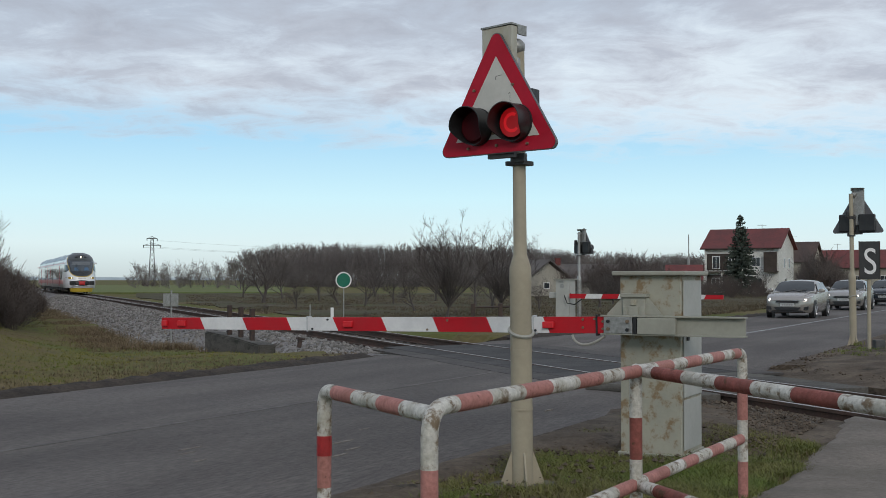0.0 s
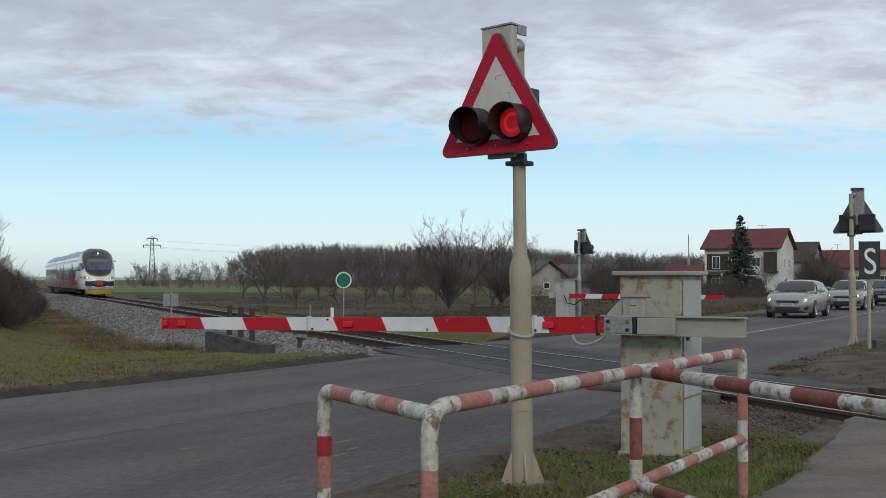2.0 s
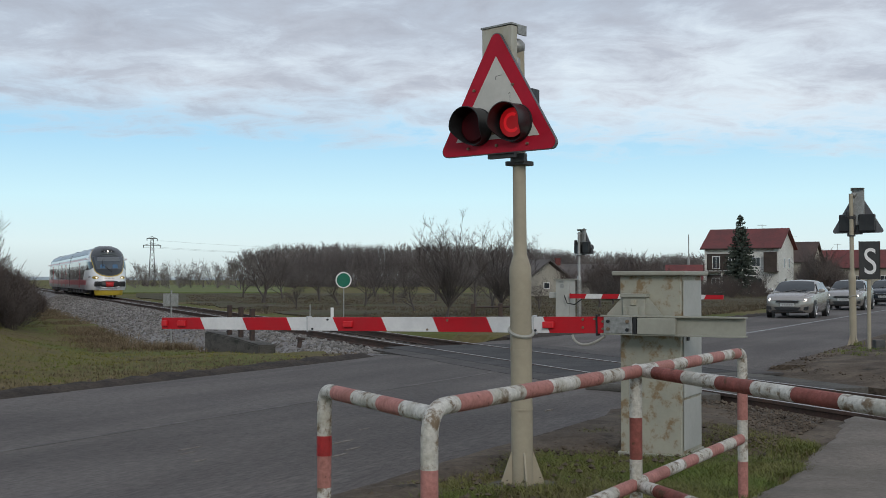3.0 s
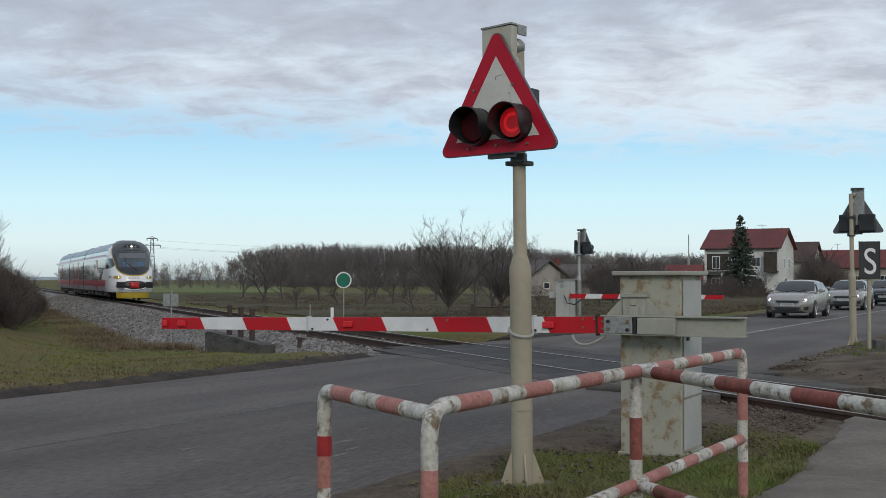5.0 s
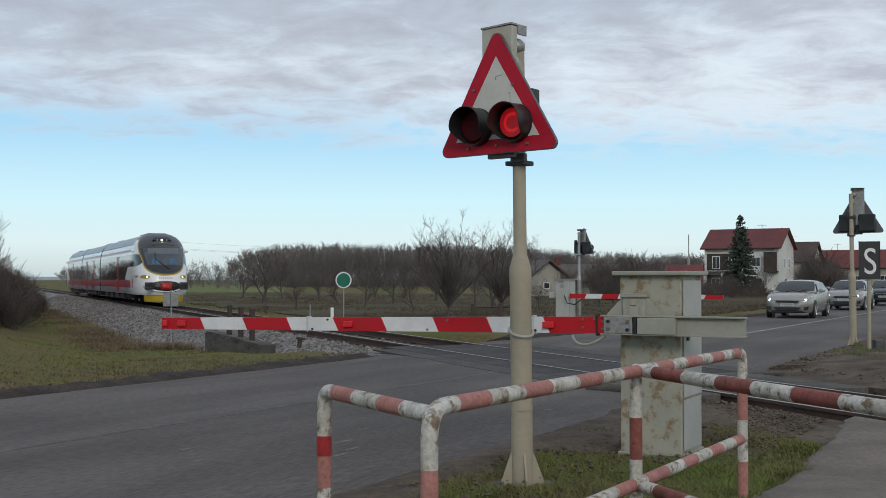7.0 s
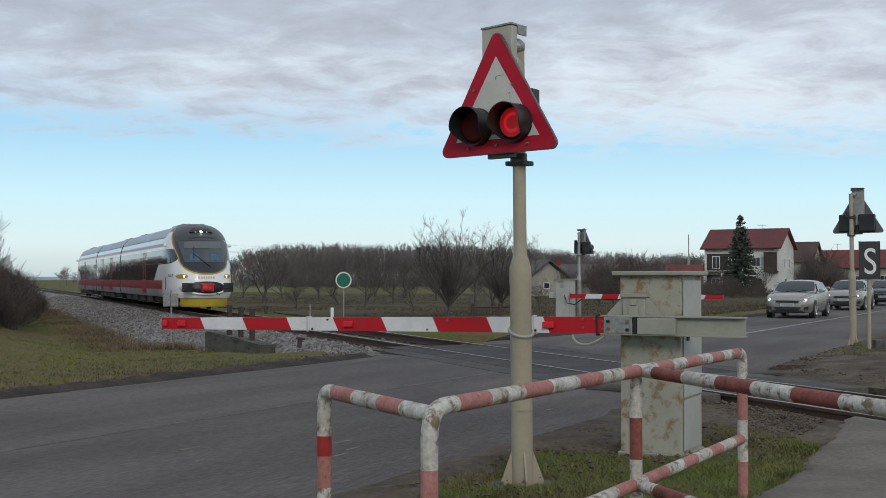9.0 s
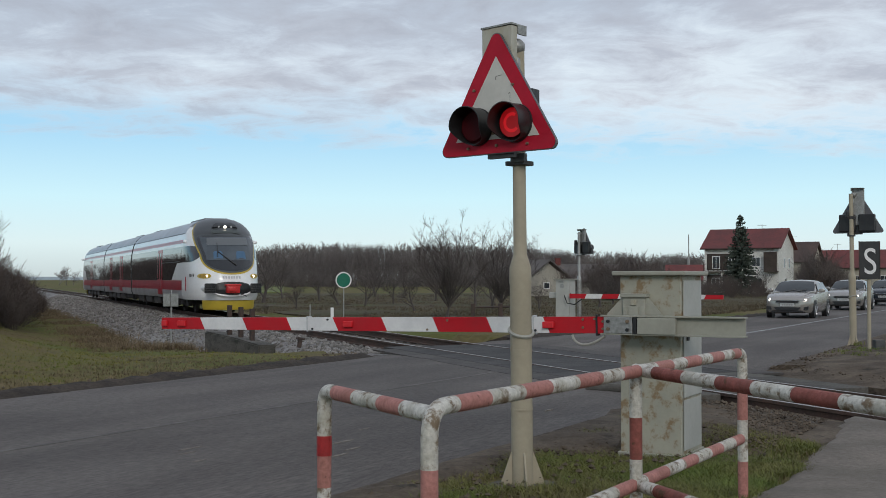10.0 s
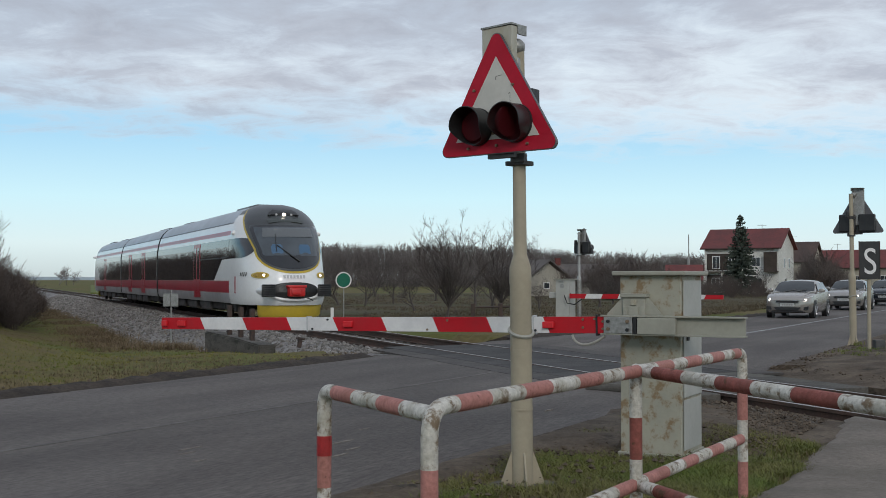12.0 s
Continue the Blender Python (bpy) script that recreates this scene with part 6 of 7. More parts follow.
build_house(house_pose(1247, 145, -30, -0.2), 9.3, 8.0, 5.65, 7.95, "plaster_white", "roof_red", "two-storey white house with a dark red roof and balcony", windows=((6.0, 3.2, 1.1, 1.2), (6.2, 0.6, 1.1, 1.2), (1.0, 2.95, 1.0, 1.6), (3.0, 3.1, 0.9, 1.3), (0.9, 0.4, 1.1, 1.4), (3.1, 0.2, 0.9, 1.8)), gable_windows=((2.4, 3.0, 1.0, 1.3), (5.0, 3.0, 1.0, 1.3), (3.0, 0.5, 1.0, 1.2)), balcony=True)
build_house(house_pose(1399, 178, -32, -0.2), 3.2, 6.5, 4.6, 7.4, "plaster_cream", "roof_brown", "cream house with a brown tiled roof, gable to the road", windows=((1, 1, 1, 1.2),), gable_windows=((1.5, 3.2, 1.0, 1.2),))
build_house(house_pose(1440, 182, -28, -0.2), 13, 8, 3.6, 6.2, "plaster_cream", "roof_red", "long low cream house with a dark red roof", windows=((2, 0.9, 1.2, 1.3), (6, 0.9, 1.2, 1.3), (10, 0.9, 1.2, 1.3)))
build_house(house_pose(1555, 200, -30, -0.2), 10, 8, 4.2, 6.6, "plaster_grey", "roof_orange", "grey house with an orange tiled roof", windows=((2, 1.2, 1.2, 1.3),))
build_house(house_pose(1182, 165, -12, -0.2), 5.4, 6, 1.6, 3.6, "plaster_grey", "roof_red", "low outbuilding with a dark red roof")
build_house(house_pose(872, 118, -42, -0.6), 4.6, 6.5, 2.3, 3.9, "plaster_cream", "roof_grey", "cream gabled barn with a worn grey roof", gable_windows=((2.6, 1.0, 1.0, 0.7),))
build_house(house_pose(966, 128, 3, -0.6), 8.5, 6, 2.0, 3.6, "plaster_grey", "roof_grey", "long grey shed with a dark roof", chimney=(1.8, 3.0))


def build_stack():
    x, y = at_px(1219, 170)
    st = empty("flue_pole", pose(x, y, 0), "thin grey metal flue pole", "flue")
    bm = bmesh.new()
    rod(bm, (0, 0, 0), (0, 0, 8.1), 0.09, 0.07, 8)
    rod(bm, (0, 0, 3.2), (0, 0, 4.5), 0.22, 0.2, 10)
    part("pole", bm, M["galvanised"], st)
    for px, z, top in ((1361, 146, 8.6), (1414, 176, 8.2), (1494, 182, 7.2)):
        x, y = at_px(px, z)
        an = empty("roof_aerial", pose(x, y + 3, 0), "thin television aerial above the roof", "aerial", "roof aerials")
        bm = bmesh.new()
        rod(bm, (0, 0, top - 4.4), (0, 0, top), 0.03, 0.03, 6)
        part("mast", bm, M["galvanised"], an)
        bm = bmesh.new()
        rod(bm, (-0.6, 0, top - 0.1), (0.6, 0, top - 0.1), 0.025, 0.025, 6)
        for k in range(5):
            rod(bm, (-0.5 + 0.25 * k, -0.3, top - 0.1), (-0.5 + 0.25 * k, 0.3, top - 0.1), 0.018, 0.018, 5)
        part("antenna", bm, M["galvanised"], an)


build_stack()


# ---- pylon ----
def build_pylon():
    x, y = at_px(269, 270)
    py = empty("lattice_pylon", pose(x, y, -0.8, 0, 0, 20), "grey steel lattice power pylon", "pylon")
    bm = bmesh.new()
    H, w0, w1 = 12.2, 0.78, 0.28
    def wd(z):
        return w0 + (w1 - w0) * z / H
    for sx in (-1, 1):
        for sy in (-1, 1):
            rod(bm, (sx * w0, sy * w0, 0), (sx * w1, sy * w1, H), 0.07, 0.06, 4)
    levels = [H * (1 - (1 - k / 9) ** 1.15) for k in range(10)]
    for a, b in zip(levels, levels[1:]):
        for sg in (-1, 1):
            rod(bm, (-wd(a), sg * wd(a), a), (wd(b), sg * wd(b), b), 0.035, 0.035, 4)
            rod(bm, (wd(a), sg * wd(a), a), (-wd(b), sg * wd(b), b), 0.035, 0.035, 4)
            rod(bm, (sg * wd(a), -wd(a), a), (sg * wd(b), wd(b), b), 0.035, 0.035, 4)
    part("lattice", bm, M["sign_back"], py)
    for z, l in ((10.3, 2.0), (11.9, 1.2)):
        bm = bmesh.new()
        rod(bm, (-l, 0, z), (l, 0, z), 0.09, 0.09, 6)
        rod(bm, (-l, 0, z), (0, 0, z + 0.5), 0.05, 0.05, 4)
        rod(bm, (l, 0, z), (0, 0, z + 0.5), 0.05, 0.05, 4)
        arm = part("cross_arm", bm, M["sign_back"], py)
        for sg in (-1, 1):
            bm = bmesh.new()
            rod(bm, (sg * l, 0, z - 0.6), (sg * l, 0, z), 0.08, 0.08, 6)
            part("insulator", bm, M["brown_steel"], arm)
    a0 = Vector((x, y, 0))
    for dz, off in ((9.0, 2.0), (9.0, -2.0), (10.6, 1.2)):
        bm = bmesh.new()
        sweep(bm, [a0 + Vector((off + 90 * t, -0.3 * off + 70 * t, dz + 6 * t * (t - 1) * 0.8 - 0.5 * t)) for t in [k / 14 for k in range(15)]], 0.018, 4)
        tagged(part("power_line", bm, M["sign_back"]), "thin power line from the pylon", "power line", "power lines")


build_pylon()


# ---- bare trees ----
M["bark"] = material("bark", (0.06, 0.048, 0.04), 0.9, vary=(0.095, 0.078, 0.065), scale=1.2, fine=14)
# bark for the woods, paled so distance haze is painted into its colour
M["bark_hazed"] = material("bark_hazed", (0.14, 0.122, 0.116), 0.9, vary=(0.19, 0.166, 0.155), scale=0.06, fine=2, per_island=0.15)
M["bark_twig"] = material("bark_twig", (0.064, 0.054, 0.049), 0.9, vary=(0.095, 0.08, 0.072), scale=1.2, fine=14)
M["brush"] = material("brush", (0.078, 0.061, 0.054), 0.9, vary=(0.115, 0.09, 0.077), scale=0.3, fine=5, per_island=0.25)
M["needles"] = material("needles", (0.04, 0.054, 0.042), 0.85, vary=(0.06, 0.075, 0.055), scale=0.8, fine=8, per_island=0.3)


def grow(seed, height, trunk, r, levels=4, kids=(5, 5, 4, 3), spread=0.9, upward=0.35, first=0.35, shrink=0.62, wob=0.18):
    rng = random.Random(seed)
    segs = []

    def branch(p, d, length, rad, lev):
        steps = 4 if lev == 0 else 3 if lev == 1 else 2
        q = p
        pts = [(p, rad)]
        for k in range(steps):
            d = (d + Vector((rng.uniform(-1, 1), rng.uniform(-1, 1), rng.uniform(-0.6, 1))) * wob + Vector((0, 0, upward * 0.25 if lev else 0))).normalized()
            nq = q + d * (length / steps)
            nr = rad * (1 - 0.72 * (k + 1) / steps)
            segs.append((q, nq, pts[-1][1], max(nr, 0.002)))
            q = nq
            pts.append((q, max(nr, 0.002)))
        if lev + 1 < levels:
            n = kids[min(lev, len(kids) - 1)]
            for j in range(n):
                f = first + (1 - first) * (j + rng.random()) / n if lev == 0 else rng.uniform(0.25, 1.0)
                idx = min(steps - 1, int(f * steps))
                a, b = pts[idx], pts[idx + 1]
                base = a[0].lerp(b[0], f * steps - idx)
                axis = d.orthogonal().normalized()
                axis.rotate(Matrix.Rotation(rng.uniform(0, 2 * math.pi), 3, d))
                nd = (d * (1 - spread * 0.6) + axis * spread + Vector((0, 0, upward))).normalized()
                branch(base, nd, length * shrink * rng.uniform(0.7, 1.15), a[1] * 0.55, lev + 1)

    branch(Vector((0, 0, -0.15)), Vector((0, 0, 1)), trunk, r, 0)
    top = max(b.z for _, b, _, _ in segs)
    k = height / top
    return [(a * k, b * k, ra * k, rb * k) for a, b, ra, rb in segs]


def fan_tree(seed, height, wide):
    """A short trunk from which many limbs rise in a fan to a round outline."""
    rng = random.Random(seed)
    segs = []

    def shoot(p, d, length, rad, steps, lift):
        pts = [p]
        for k in range(steps):
            d = (d + Vector((rng.uniform(-1, 1), rng.uniform(-1, 1), rng.uniform(-0.5, 0.5))) * 0.13 + Vector((0, 0, lift))).normalized()
            q = pts[-1] + d * (length / steps)
            segs.append((pts[-1], q, rad * (1 - 0.75 * k / steps), rad * (1 - 0.75 * (k + 1) / steps)))
            pts.append(q)
        return pts, d

    def anywhere(low):
        return Vector((rng.uniform(-1, 1), rng.uniform(-1, 1), rng.uniform(low, 0.8))).normalized()

    stem, _ = shoot(Vector((0, 0, -0.2)), Vector((0, 0, 1)), 0.2 * height, 0.085, 3, 0.0)
    for j in range(17):
        a, tilt = 2.4 * j, math.sqrt((j + 0.5) / 17)
        end = Vector((math.cos(a) * wide * tilt, math.sin(a) * wide * tilt, height * (0.95 - 0.3 * tilt * tilt)))
        foot = stem[-1].lerp(stem[-2], rng.uniform(0, 0.7))
        way = end - foot
        limb, _ = shoot(foot, (way.normalized() + Vector((math.cos(a), math.sin(a), -0.3)) * 0.3 * tilt).normalized(), way.length * 0.9, 0.032, 7, 0.06 * tilt)
        for n in range(7):
            i = 1 + n * 5 // 6
            along = (limb[i + 1] - limb[i]).normalized()
            bough, way1 = shoot(limb[i], (along * 0.7 + anywhere(-0.1) * 0.75).normalized(), way.length * rng.uniform(0.24, 0.4), 0.014, 4, 0.05)
            for k in range(8):
                i2 = rng.randrange(0, 4)
                twig, way2 = shoot(bough[i2].lerp(bough[i2 + 1], rng.random()), (way1 * 0.6 + anywhere(-0.1) * 0.8).normalized(), rng.uniform(0.2, 0.5), 0.008, 2, 0.06)
                for _ in range(4):
                    shoot(twig[rng.randrange(1, 3)], (way2 * 0.6 + anywhere(-0.2) * 0.8).normalized(), rng.uniform(0.1, 0.28), 0.006, 2, 0.06)
    return segs


def twig_mesh(segs, least=0.0, sides=3):
    """Thin prisms round the segments, as arrays of corners and faces."""
    P = np.array([s[0][:] for s in segs])
    Q = np.array([s[1][:] for s in segs])
    ra = np.maximum(np.array([s[2] for s in segs]), least)[:, None]
    rb = np.maximum(np.array([s[3] for s in segs]), least)[:, None]
    t = Q - P
    t /= np.maximum(np.linalg.norm(t, axis=1, keepdims=True), 1e-6)
    ref = np.where(np.abs(t[:, 2:3]) > 0.9, np.array([[1.0, 0, 0]]), np.array([[0, 0, 1.0]]))
    a = np.cross(t, ref)
    a /= np.maximum(np.linalg.norm(a, axis=1, keepdims=True), 1e-6)
    b = np.cross(t, a)
    rings = []
    for c, r in ((P, ra), (Q, rb)):
        for k in range(sides):
            w = 2 * math.pi * k / sides
            rings.append(c + (a * math.cos(w) + b * math.sin(w)) * r)
    V = np.stack(rings, 1).reshape(-1, 3)
    n = len(segs)
    base = np.arange(n)[:, None] * (2 * sides)
    Fs = [base + np.array([[k, (k + 1) % sides, sides + (k + 1) % sides, sides + k]]) for k in range(sides)]
    return V, np.concatenate(Fs)


def tree(name, segs, m, label, mat, least=0.0, group="", category="tree"):
    cut = max(s[2] for s in segs) * 0.33
    thick, thin = [s for s in segs if s[2] >= cut], [s for s in segs if s[2] < cut]
    root = empty(name, m, label, category, group)
    V, F_ = twig_mesh(thick, least, 7)
    soup("trunk", V, F_, mat, root, True)
    V, F_ = twig_mesh(thin, least)
    soup("crown", V, F_, mat, root)
    return root


def build_orchard():
    kinds = []
    for k in range(4):
        kinds.append(grow(20 + k, 1.0, 1.0, 0.058, 5, (6, 6, 5, 3), 0.95, 0.4, 0.3, 0.66, 0.16))
    spots = [(465, 82, 4.3, 0), (525, 66, 2.3, 1), (600, 78, 2.6, 2), (645, 74, 2.9, 3), (697, 80, 3.0, 1), (735, 62, 2.4, 2), (770, 88, 3.0, 0), (565, 92, 3.1, 3), (500, 100, 3.6, 2), (430, 105, 3.4, 1),
             (840, 75, 3.6, 3), (873, 66, 2.6, 0), (925, 70, 3.2, 2), (955, 64, 2.2, 1), (1062, 70, 2.8, 0), (1085, 78, 2.6, 3), (1060, 110, 4.2, 1), (1130, 100, 2.6, 2), (665, 110, 3.6, 0), (720, 120, 3.8, 2)]
    protos = {}
    for n, (px, z, h, k) in enumerate(spots):
        x, y = at_px(px, z)
        m = Matrix.Translation((x, y, ground_height(x, y))) @ Matrix.Rotation(n * 1.9, 4, "Z") @ Matrix.Scale(h, 4)
        if k not in protos:
            protos[k] = tree("fruit_tree", kinds[k], m, "bare old fruit tree with dense twigs", M["bark_twig"], 0.0009, "bare fruit trees")
        else:
            ob = copy_thing(protos[k], m)
            ob.matrix_basis = m
    # the tall spreading ones
    for px, z, seed, h, wide, label in ((790, 50, 77, 4.55, 1.85, "tall bare tree with a wide fan of fine twigs"), (888, 56, 81, 4.75, 1.6, "bare tree with thin upright twigs behind the mast")):
        x, y = at_px(px, z)
        tree("walnut_tree", fan_tree(seed, h, wide), Matrix.Translation((x, y, -0.4)), label, M["bark_twig"], 0.0036)
    # tree by the brush
    big = grow(91, 5.2, 1.0, 0.05, 5, (7, 6, 5, 3), 0.7, 0.45, 0.25, 0.62, 0.15)
    x, y = at_px(-12, 58)
    tree("bare_tree", big, Matrix.Translation((x, y, 0.0)), "bare tree rising out of the brush", M["bark_twig"], 0.004)
    # shrubs at the house
    for k, (px, z, h) in enumerate(((1345, 118, 3.2), (1268, 125, 3.6), (1440, 112, 4.2), (1475, 118, 4.0), (1455, 130, 4.6), (1385, 128, 2.4), (1300, 115, 1.8))):
        x, y = at_px(px, z)
        m = Matrix.Translation((x, y, -0.4)) @ Matrix.Rotation(k * 1.3, 4, "Z") @ Matrix.Scale(h, 4)
        copy_thing(protos[k % 4], m).matrix_basis = m


def scatter_trees(name, kinds, places, mat, label, category):
    Vs, Fs, base = [], [], 0
    for x, y, z, h, k, a in places:
        V, F_ = kinds[k]
        c, s = math.cos(a), math.sin(a)
        W = V @ np.array([[c, s, 0], [-s, c, 0], [0, 0, 1]]) * h + np.array([x, y, z])
        Vs.append(W)
        Fs.append(F_ + base)
        base += len(V)
    V, F_ = np.concatenate(Vs), np.concatenate(Fs)
    me = bpy.data.meshes.new(name)
    me.vertices.add(len(V))
    me.vertices.foreach_set("co", V.astype(np.float32).ravel())
    me.loops.add(F_.size)
    me.loops.foreach_set("vertex_index", F_.astype(np.int32).ravel())
    me.polygons.add(len(F_))
    me.polygons.foreach_set("loop_start", np.arange(0, F_.size, 4, dtype=np.int32))
    me.polygons.foreach_set("loop_total", np.full(len(F_), 4, dtype=np.int32))
    me.update(calc_edges=True)
    me.materials.append(mat)
    tagged(new(name, me), label, category, kind="stuff")


def build_woods():
    rng = random.Random(11)
    kinds = [twig_mesh(grow(40 + k, 1.0, 1.0, 0.014, 4, (10, 5, 3), 0.7, 0.5, 0.3, 0.46, 0.12), 0.0026) for k in range(6)]
    # height of the wood's edge along its length, by sight line
    tops = [(225, 4.2), (330, 4.2), (385, 5.0), (440, 9.0), (500, 10.2), (560, 10.4), (640, 10.2), (740, 10.2), (900, 9.8), (1000, 8.8), (1100, 8.2), (1200, 8.0), (1420, 8.4), (1600, 8.4)]
    places = []
    for _ in range(680):
        px = rng.uniform(440, 1240)
        z = rng.uniform(250, 330)
        x, y = at_px(px, z)
        places.append((x, y, -0.9, lerp_table(tops, px) * z / 265 * rng.uniform(0.86, 1.06), rng.randrange(6), rng.uniform(0, 6.28)))
    for _ in range(60):
        px = rng.uniform(225, 440)
        z = rng.uniform(215, 300)
        x, y = at_px(px, z)
        places.append((x, y, -0.9, lerp_table(tops, px) * z / 265 * rng.uniform(0.7, 1.1), rng.randrange(6), rng.uniform(0, 6.28)))
    scatter_trees("far_woods", kinds, places, M["bark_hazed"], "bare brown winter wood across the fields", "woods")
    # the wood on the near side of the line, that the train's windows mirror
    places = []
    for _ in range(170):
        s = rng.uniform(40, 640)
        p = on_track(s, -rng.uniform(9, 24) - 0.03 * s)
        if 784 + 2011 * p.x / p.y > -25:
            continue
        places.append((p.x, p.y, -0.3, rng.uniform(1.3, 4.4) * (1 + s / 600), rng.randrange(6), rng.uniform(0, 6.28)))
    scatter_trees("lineside_wood", kinds, places, M["bark_hazed"], "row of bare trees beyond the brush", "woods")
    round_ = [twig_mesh(grow(60 + k, 1.0, 1.0, 0.03, 4, (8, 7, 6), 0.9, 0.4, 0.25, 0.6, 0.16), 0.0024) for k in range(3)]
    places = []
    for px, z, h in ((240, 210, 4.0), (262, 230, 4.4), (300, 200, 4.0), (318, 205, 3.6), (338, 215, 4.4), (362, 225, 4.6), (283, 240, 4.2), (385, 200, 4.0), (405, 190, 4.6), (425, 180, 5.2), (105, 330, 4.2), (118, 340, 4.6), (130, 350, 3.8)):
        x, y = at_px(px, z)
        places.append((x, y, -0.9, h * 1.42, rng.randrange(3), rng.uniform(0, 6.28)))
    scatter_trees("field_trees", round_, places, M["bark_hazed"], "bare trees along the far field edge", "trees")
    # brush on the bank and shrubs in the meadow
    bush = [twig_mesh(grow(70 + k, 1.0, 0.5, 0.012, 4, (9, 6, 4), 0.8, 0.45, 0.02, 0.85, 0.32), 0.0026) for k in range(4)]
    places = []
    for _ in range(2300):
        s, o = rng.uniform(2, 110), -rng.uniform(4.6, 20)
        p = on_track(s, o)
        px = 784 + 2011 * p.x / p.y
        lim = lerp_table([(6, -90), (12, -30), (20, 35), (40, 72), (60, 84), (110, 92)], s) + rng.uniform(-20, 6)
        if px > lim or px < -130:
            continue
        places.append((p.x, p.y, ground_height(p.x, p.y) - 0.1, rng.uniform(1.5, 3.0) * (0.55 if o > -6.5 else 1.0 if o > -9 else 1.3), rng.randrange(4), rng.uniform(0, 6.28)))
    for _ in range(80):
        px, z = rng.uniform(-75, 34), rng.uniform(44, 58)
        x, y = at_px(px, z)
        places.append((x, y, ground_height(x, y) - 0.1, rng.uniform(2.1, 3.3) * (1 - max(0.0, px) / 70), rng.randrange(4), rng.uniform(0, 6.28)))
    scatter_trees("brush", bush, places, M["brush"], "dense brown leafless brush on the bank", "brush")
    places = []
    for _ in range(80):
        px, z = rng.uniform(330, 1260), rng.uniform(46, 120)
        x, y = at_px(px, z)
        if road_uv(x, y)[1] > -15 or abs(track_so(x, y)[1]) < 5:
            continue
        places.append((x, y, -0.5, rng.uniform(0.25, 0.6), rng.randrange(4), rng.uniform(0, 6.28)))
    for px, z, h in ((1290, 105, 1.6), (1255, 100, 1.7), (1325, 108, 1.5), (1410, 110, 1.5), (1180, 130, 2.0), (1120, 120, 1.8), (268, 262, 2.0), (262, 266, 1.8), (276, 260, 1.8), (1436, 118, 4.6), (1447, 122, 5.4), (1462, 116, 5.0), (1474, 120, 4.8), (1422, 114, 2.6), (1488, 118, 3.0), (1275, 118, 2.6), (1304, 118, 2.8), (1338, 116, 2.2), (1262, 112, 2.4), (1355, 113, 1.8),
                    (1052, 96, 3.6), (1078, 98, 4.4), (1102, 96, 4.0), (1126, 99, 4.6), (1152, 97, 4.0), (1012, 104, 3.2), (1176, 98, 3.4), (1105, 150, 3.0), (1130, 150, 3.6), (1155, 152, 3.4), (1180, 150, 2.8), (1080, 150, 3.0), (1205, 150, 2.4), (1230, 140, 2.6)):
        for j in range(4):
            x, y = at_px(px + rng.uniform(-14, 14), z + rng.uniform(-4, 4))
            places.append((x, y, -0.5, h * rng.uniform(0.7, 1.1), rng.randrange(4), rng.uniform(0, 6.28)))
    under = []
    for _ in range(170):
        x, y = at_px(rng.uniform(440, 1240), rng.uniform(246, 262))
        under.append((x, y, -0.9, rng.uniform(2.6, 5.6), rng.randrange(4), rng.uniform(0, 6.28)))
    scatter_trees("wood_undergrowth", bush, under, M["bark_hazed"], "grey-brown undergrowth at the edge of the wood", "undergrowth")
    scatter_trees("meadow_shrubs", bush, places, M["brush"], "brown winter shrubs and dead stalks in the meadow", "shrubs")


def build_spruce():
    rng = random.Random(4)
    x, y = at_px(1311, 124)
    root = empty("spruce_tree", pose(x, y, -0.4), "dark green spruce in front of the house", "tree")
    H = 8.9
    bm = bmesh.new()
    rod(bm, (0, 0, 0), (0, 0, H), 0.16, 0.02, 8)
    part("trunk", bm, M["bark"], root)
    V, F_ = [], []
    # boughs in whorls, each a drooping spray of needles with side shoots
    z = 0.7
    while z < H - 0.15:
        f = z / H
        reach = (1 - f) ** 0.85 * 2.35 + 0.08
        for j in range(17 if f < 0.8 else 8):
            a = rng.uniform(0, 6.283)
            ln = reach * rng.uniform(0.62, 1.18)
            tilt = 0.3 * f - 0.16 + rng.uniform(-0.08, 0.08)
            c, s = math.cos(a), math.sin(a)
            n = max(2, int(ln / 0.16))
            for i in range(n):
                r = ln * (0.15 + 0.85 * (i + rng.random()) / n)
                zz = z + r * tilt - 0.05 * r * r + 0.1 * smooth(0.7, 1.0, r / ln)
                side = rng.choice((-1, 1)) * rng.uniform(0.5, 1.1)
                e = a + side
                l2 = 0.2 + 0.34 * (1 - r / ln) * rng.uniform(0.4, 1.0) * min(1.0, reach)
                w = 0.07 + 0.05 * rng.random()
                p, q = (c * r, s * r, zz), (c * r + math.cos(e) * l2, s * r + math.sin(e) * l2, zz - 0.3 * l2)
                b = len(V)
                V += [(p[0], p[1], p[2] + w), q, (p[0], p[1], p[2] - w * 1.6), (p[0] - s * w, p[1] + c * w, p[2]), (p[0] + s * w, p[1] - c * w, p[2])]
                F_ += [(b, b + 1, b + 2), (b + 3, b + 1, b + 4)]
        z += rng.uniform(0.2, 0.34) * (0.7 + 0.3 * (1 - f))
    soup("crown", V, F_, M["needles"], root)


build_orchard()
build_woods()
build_spruce()


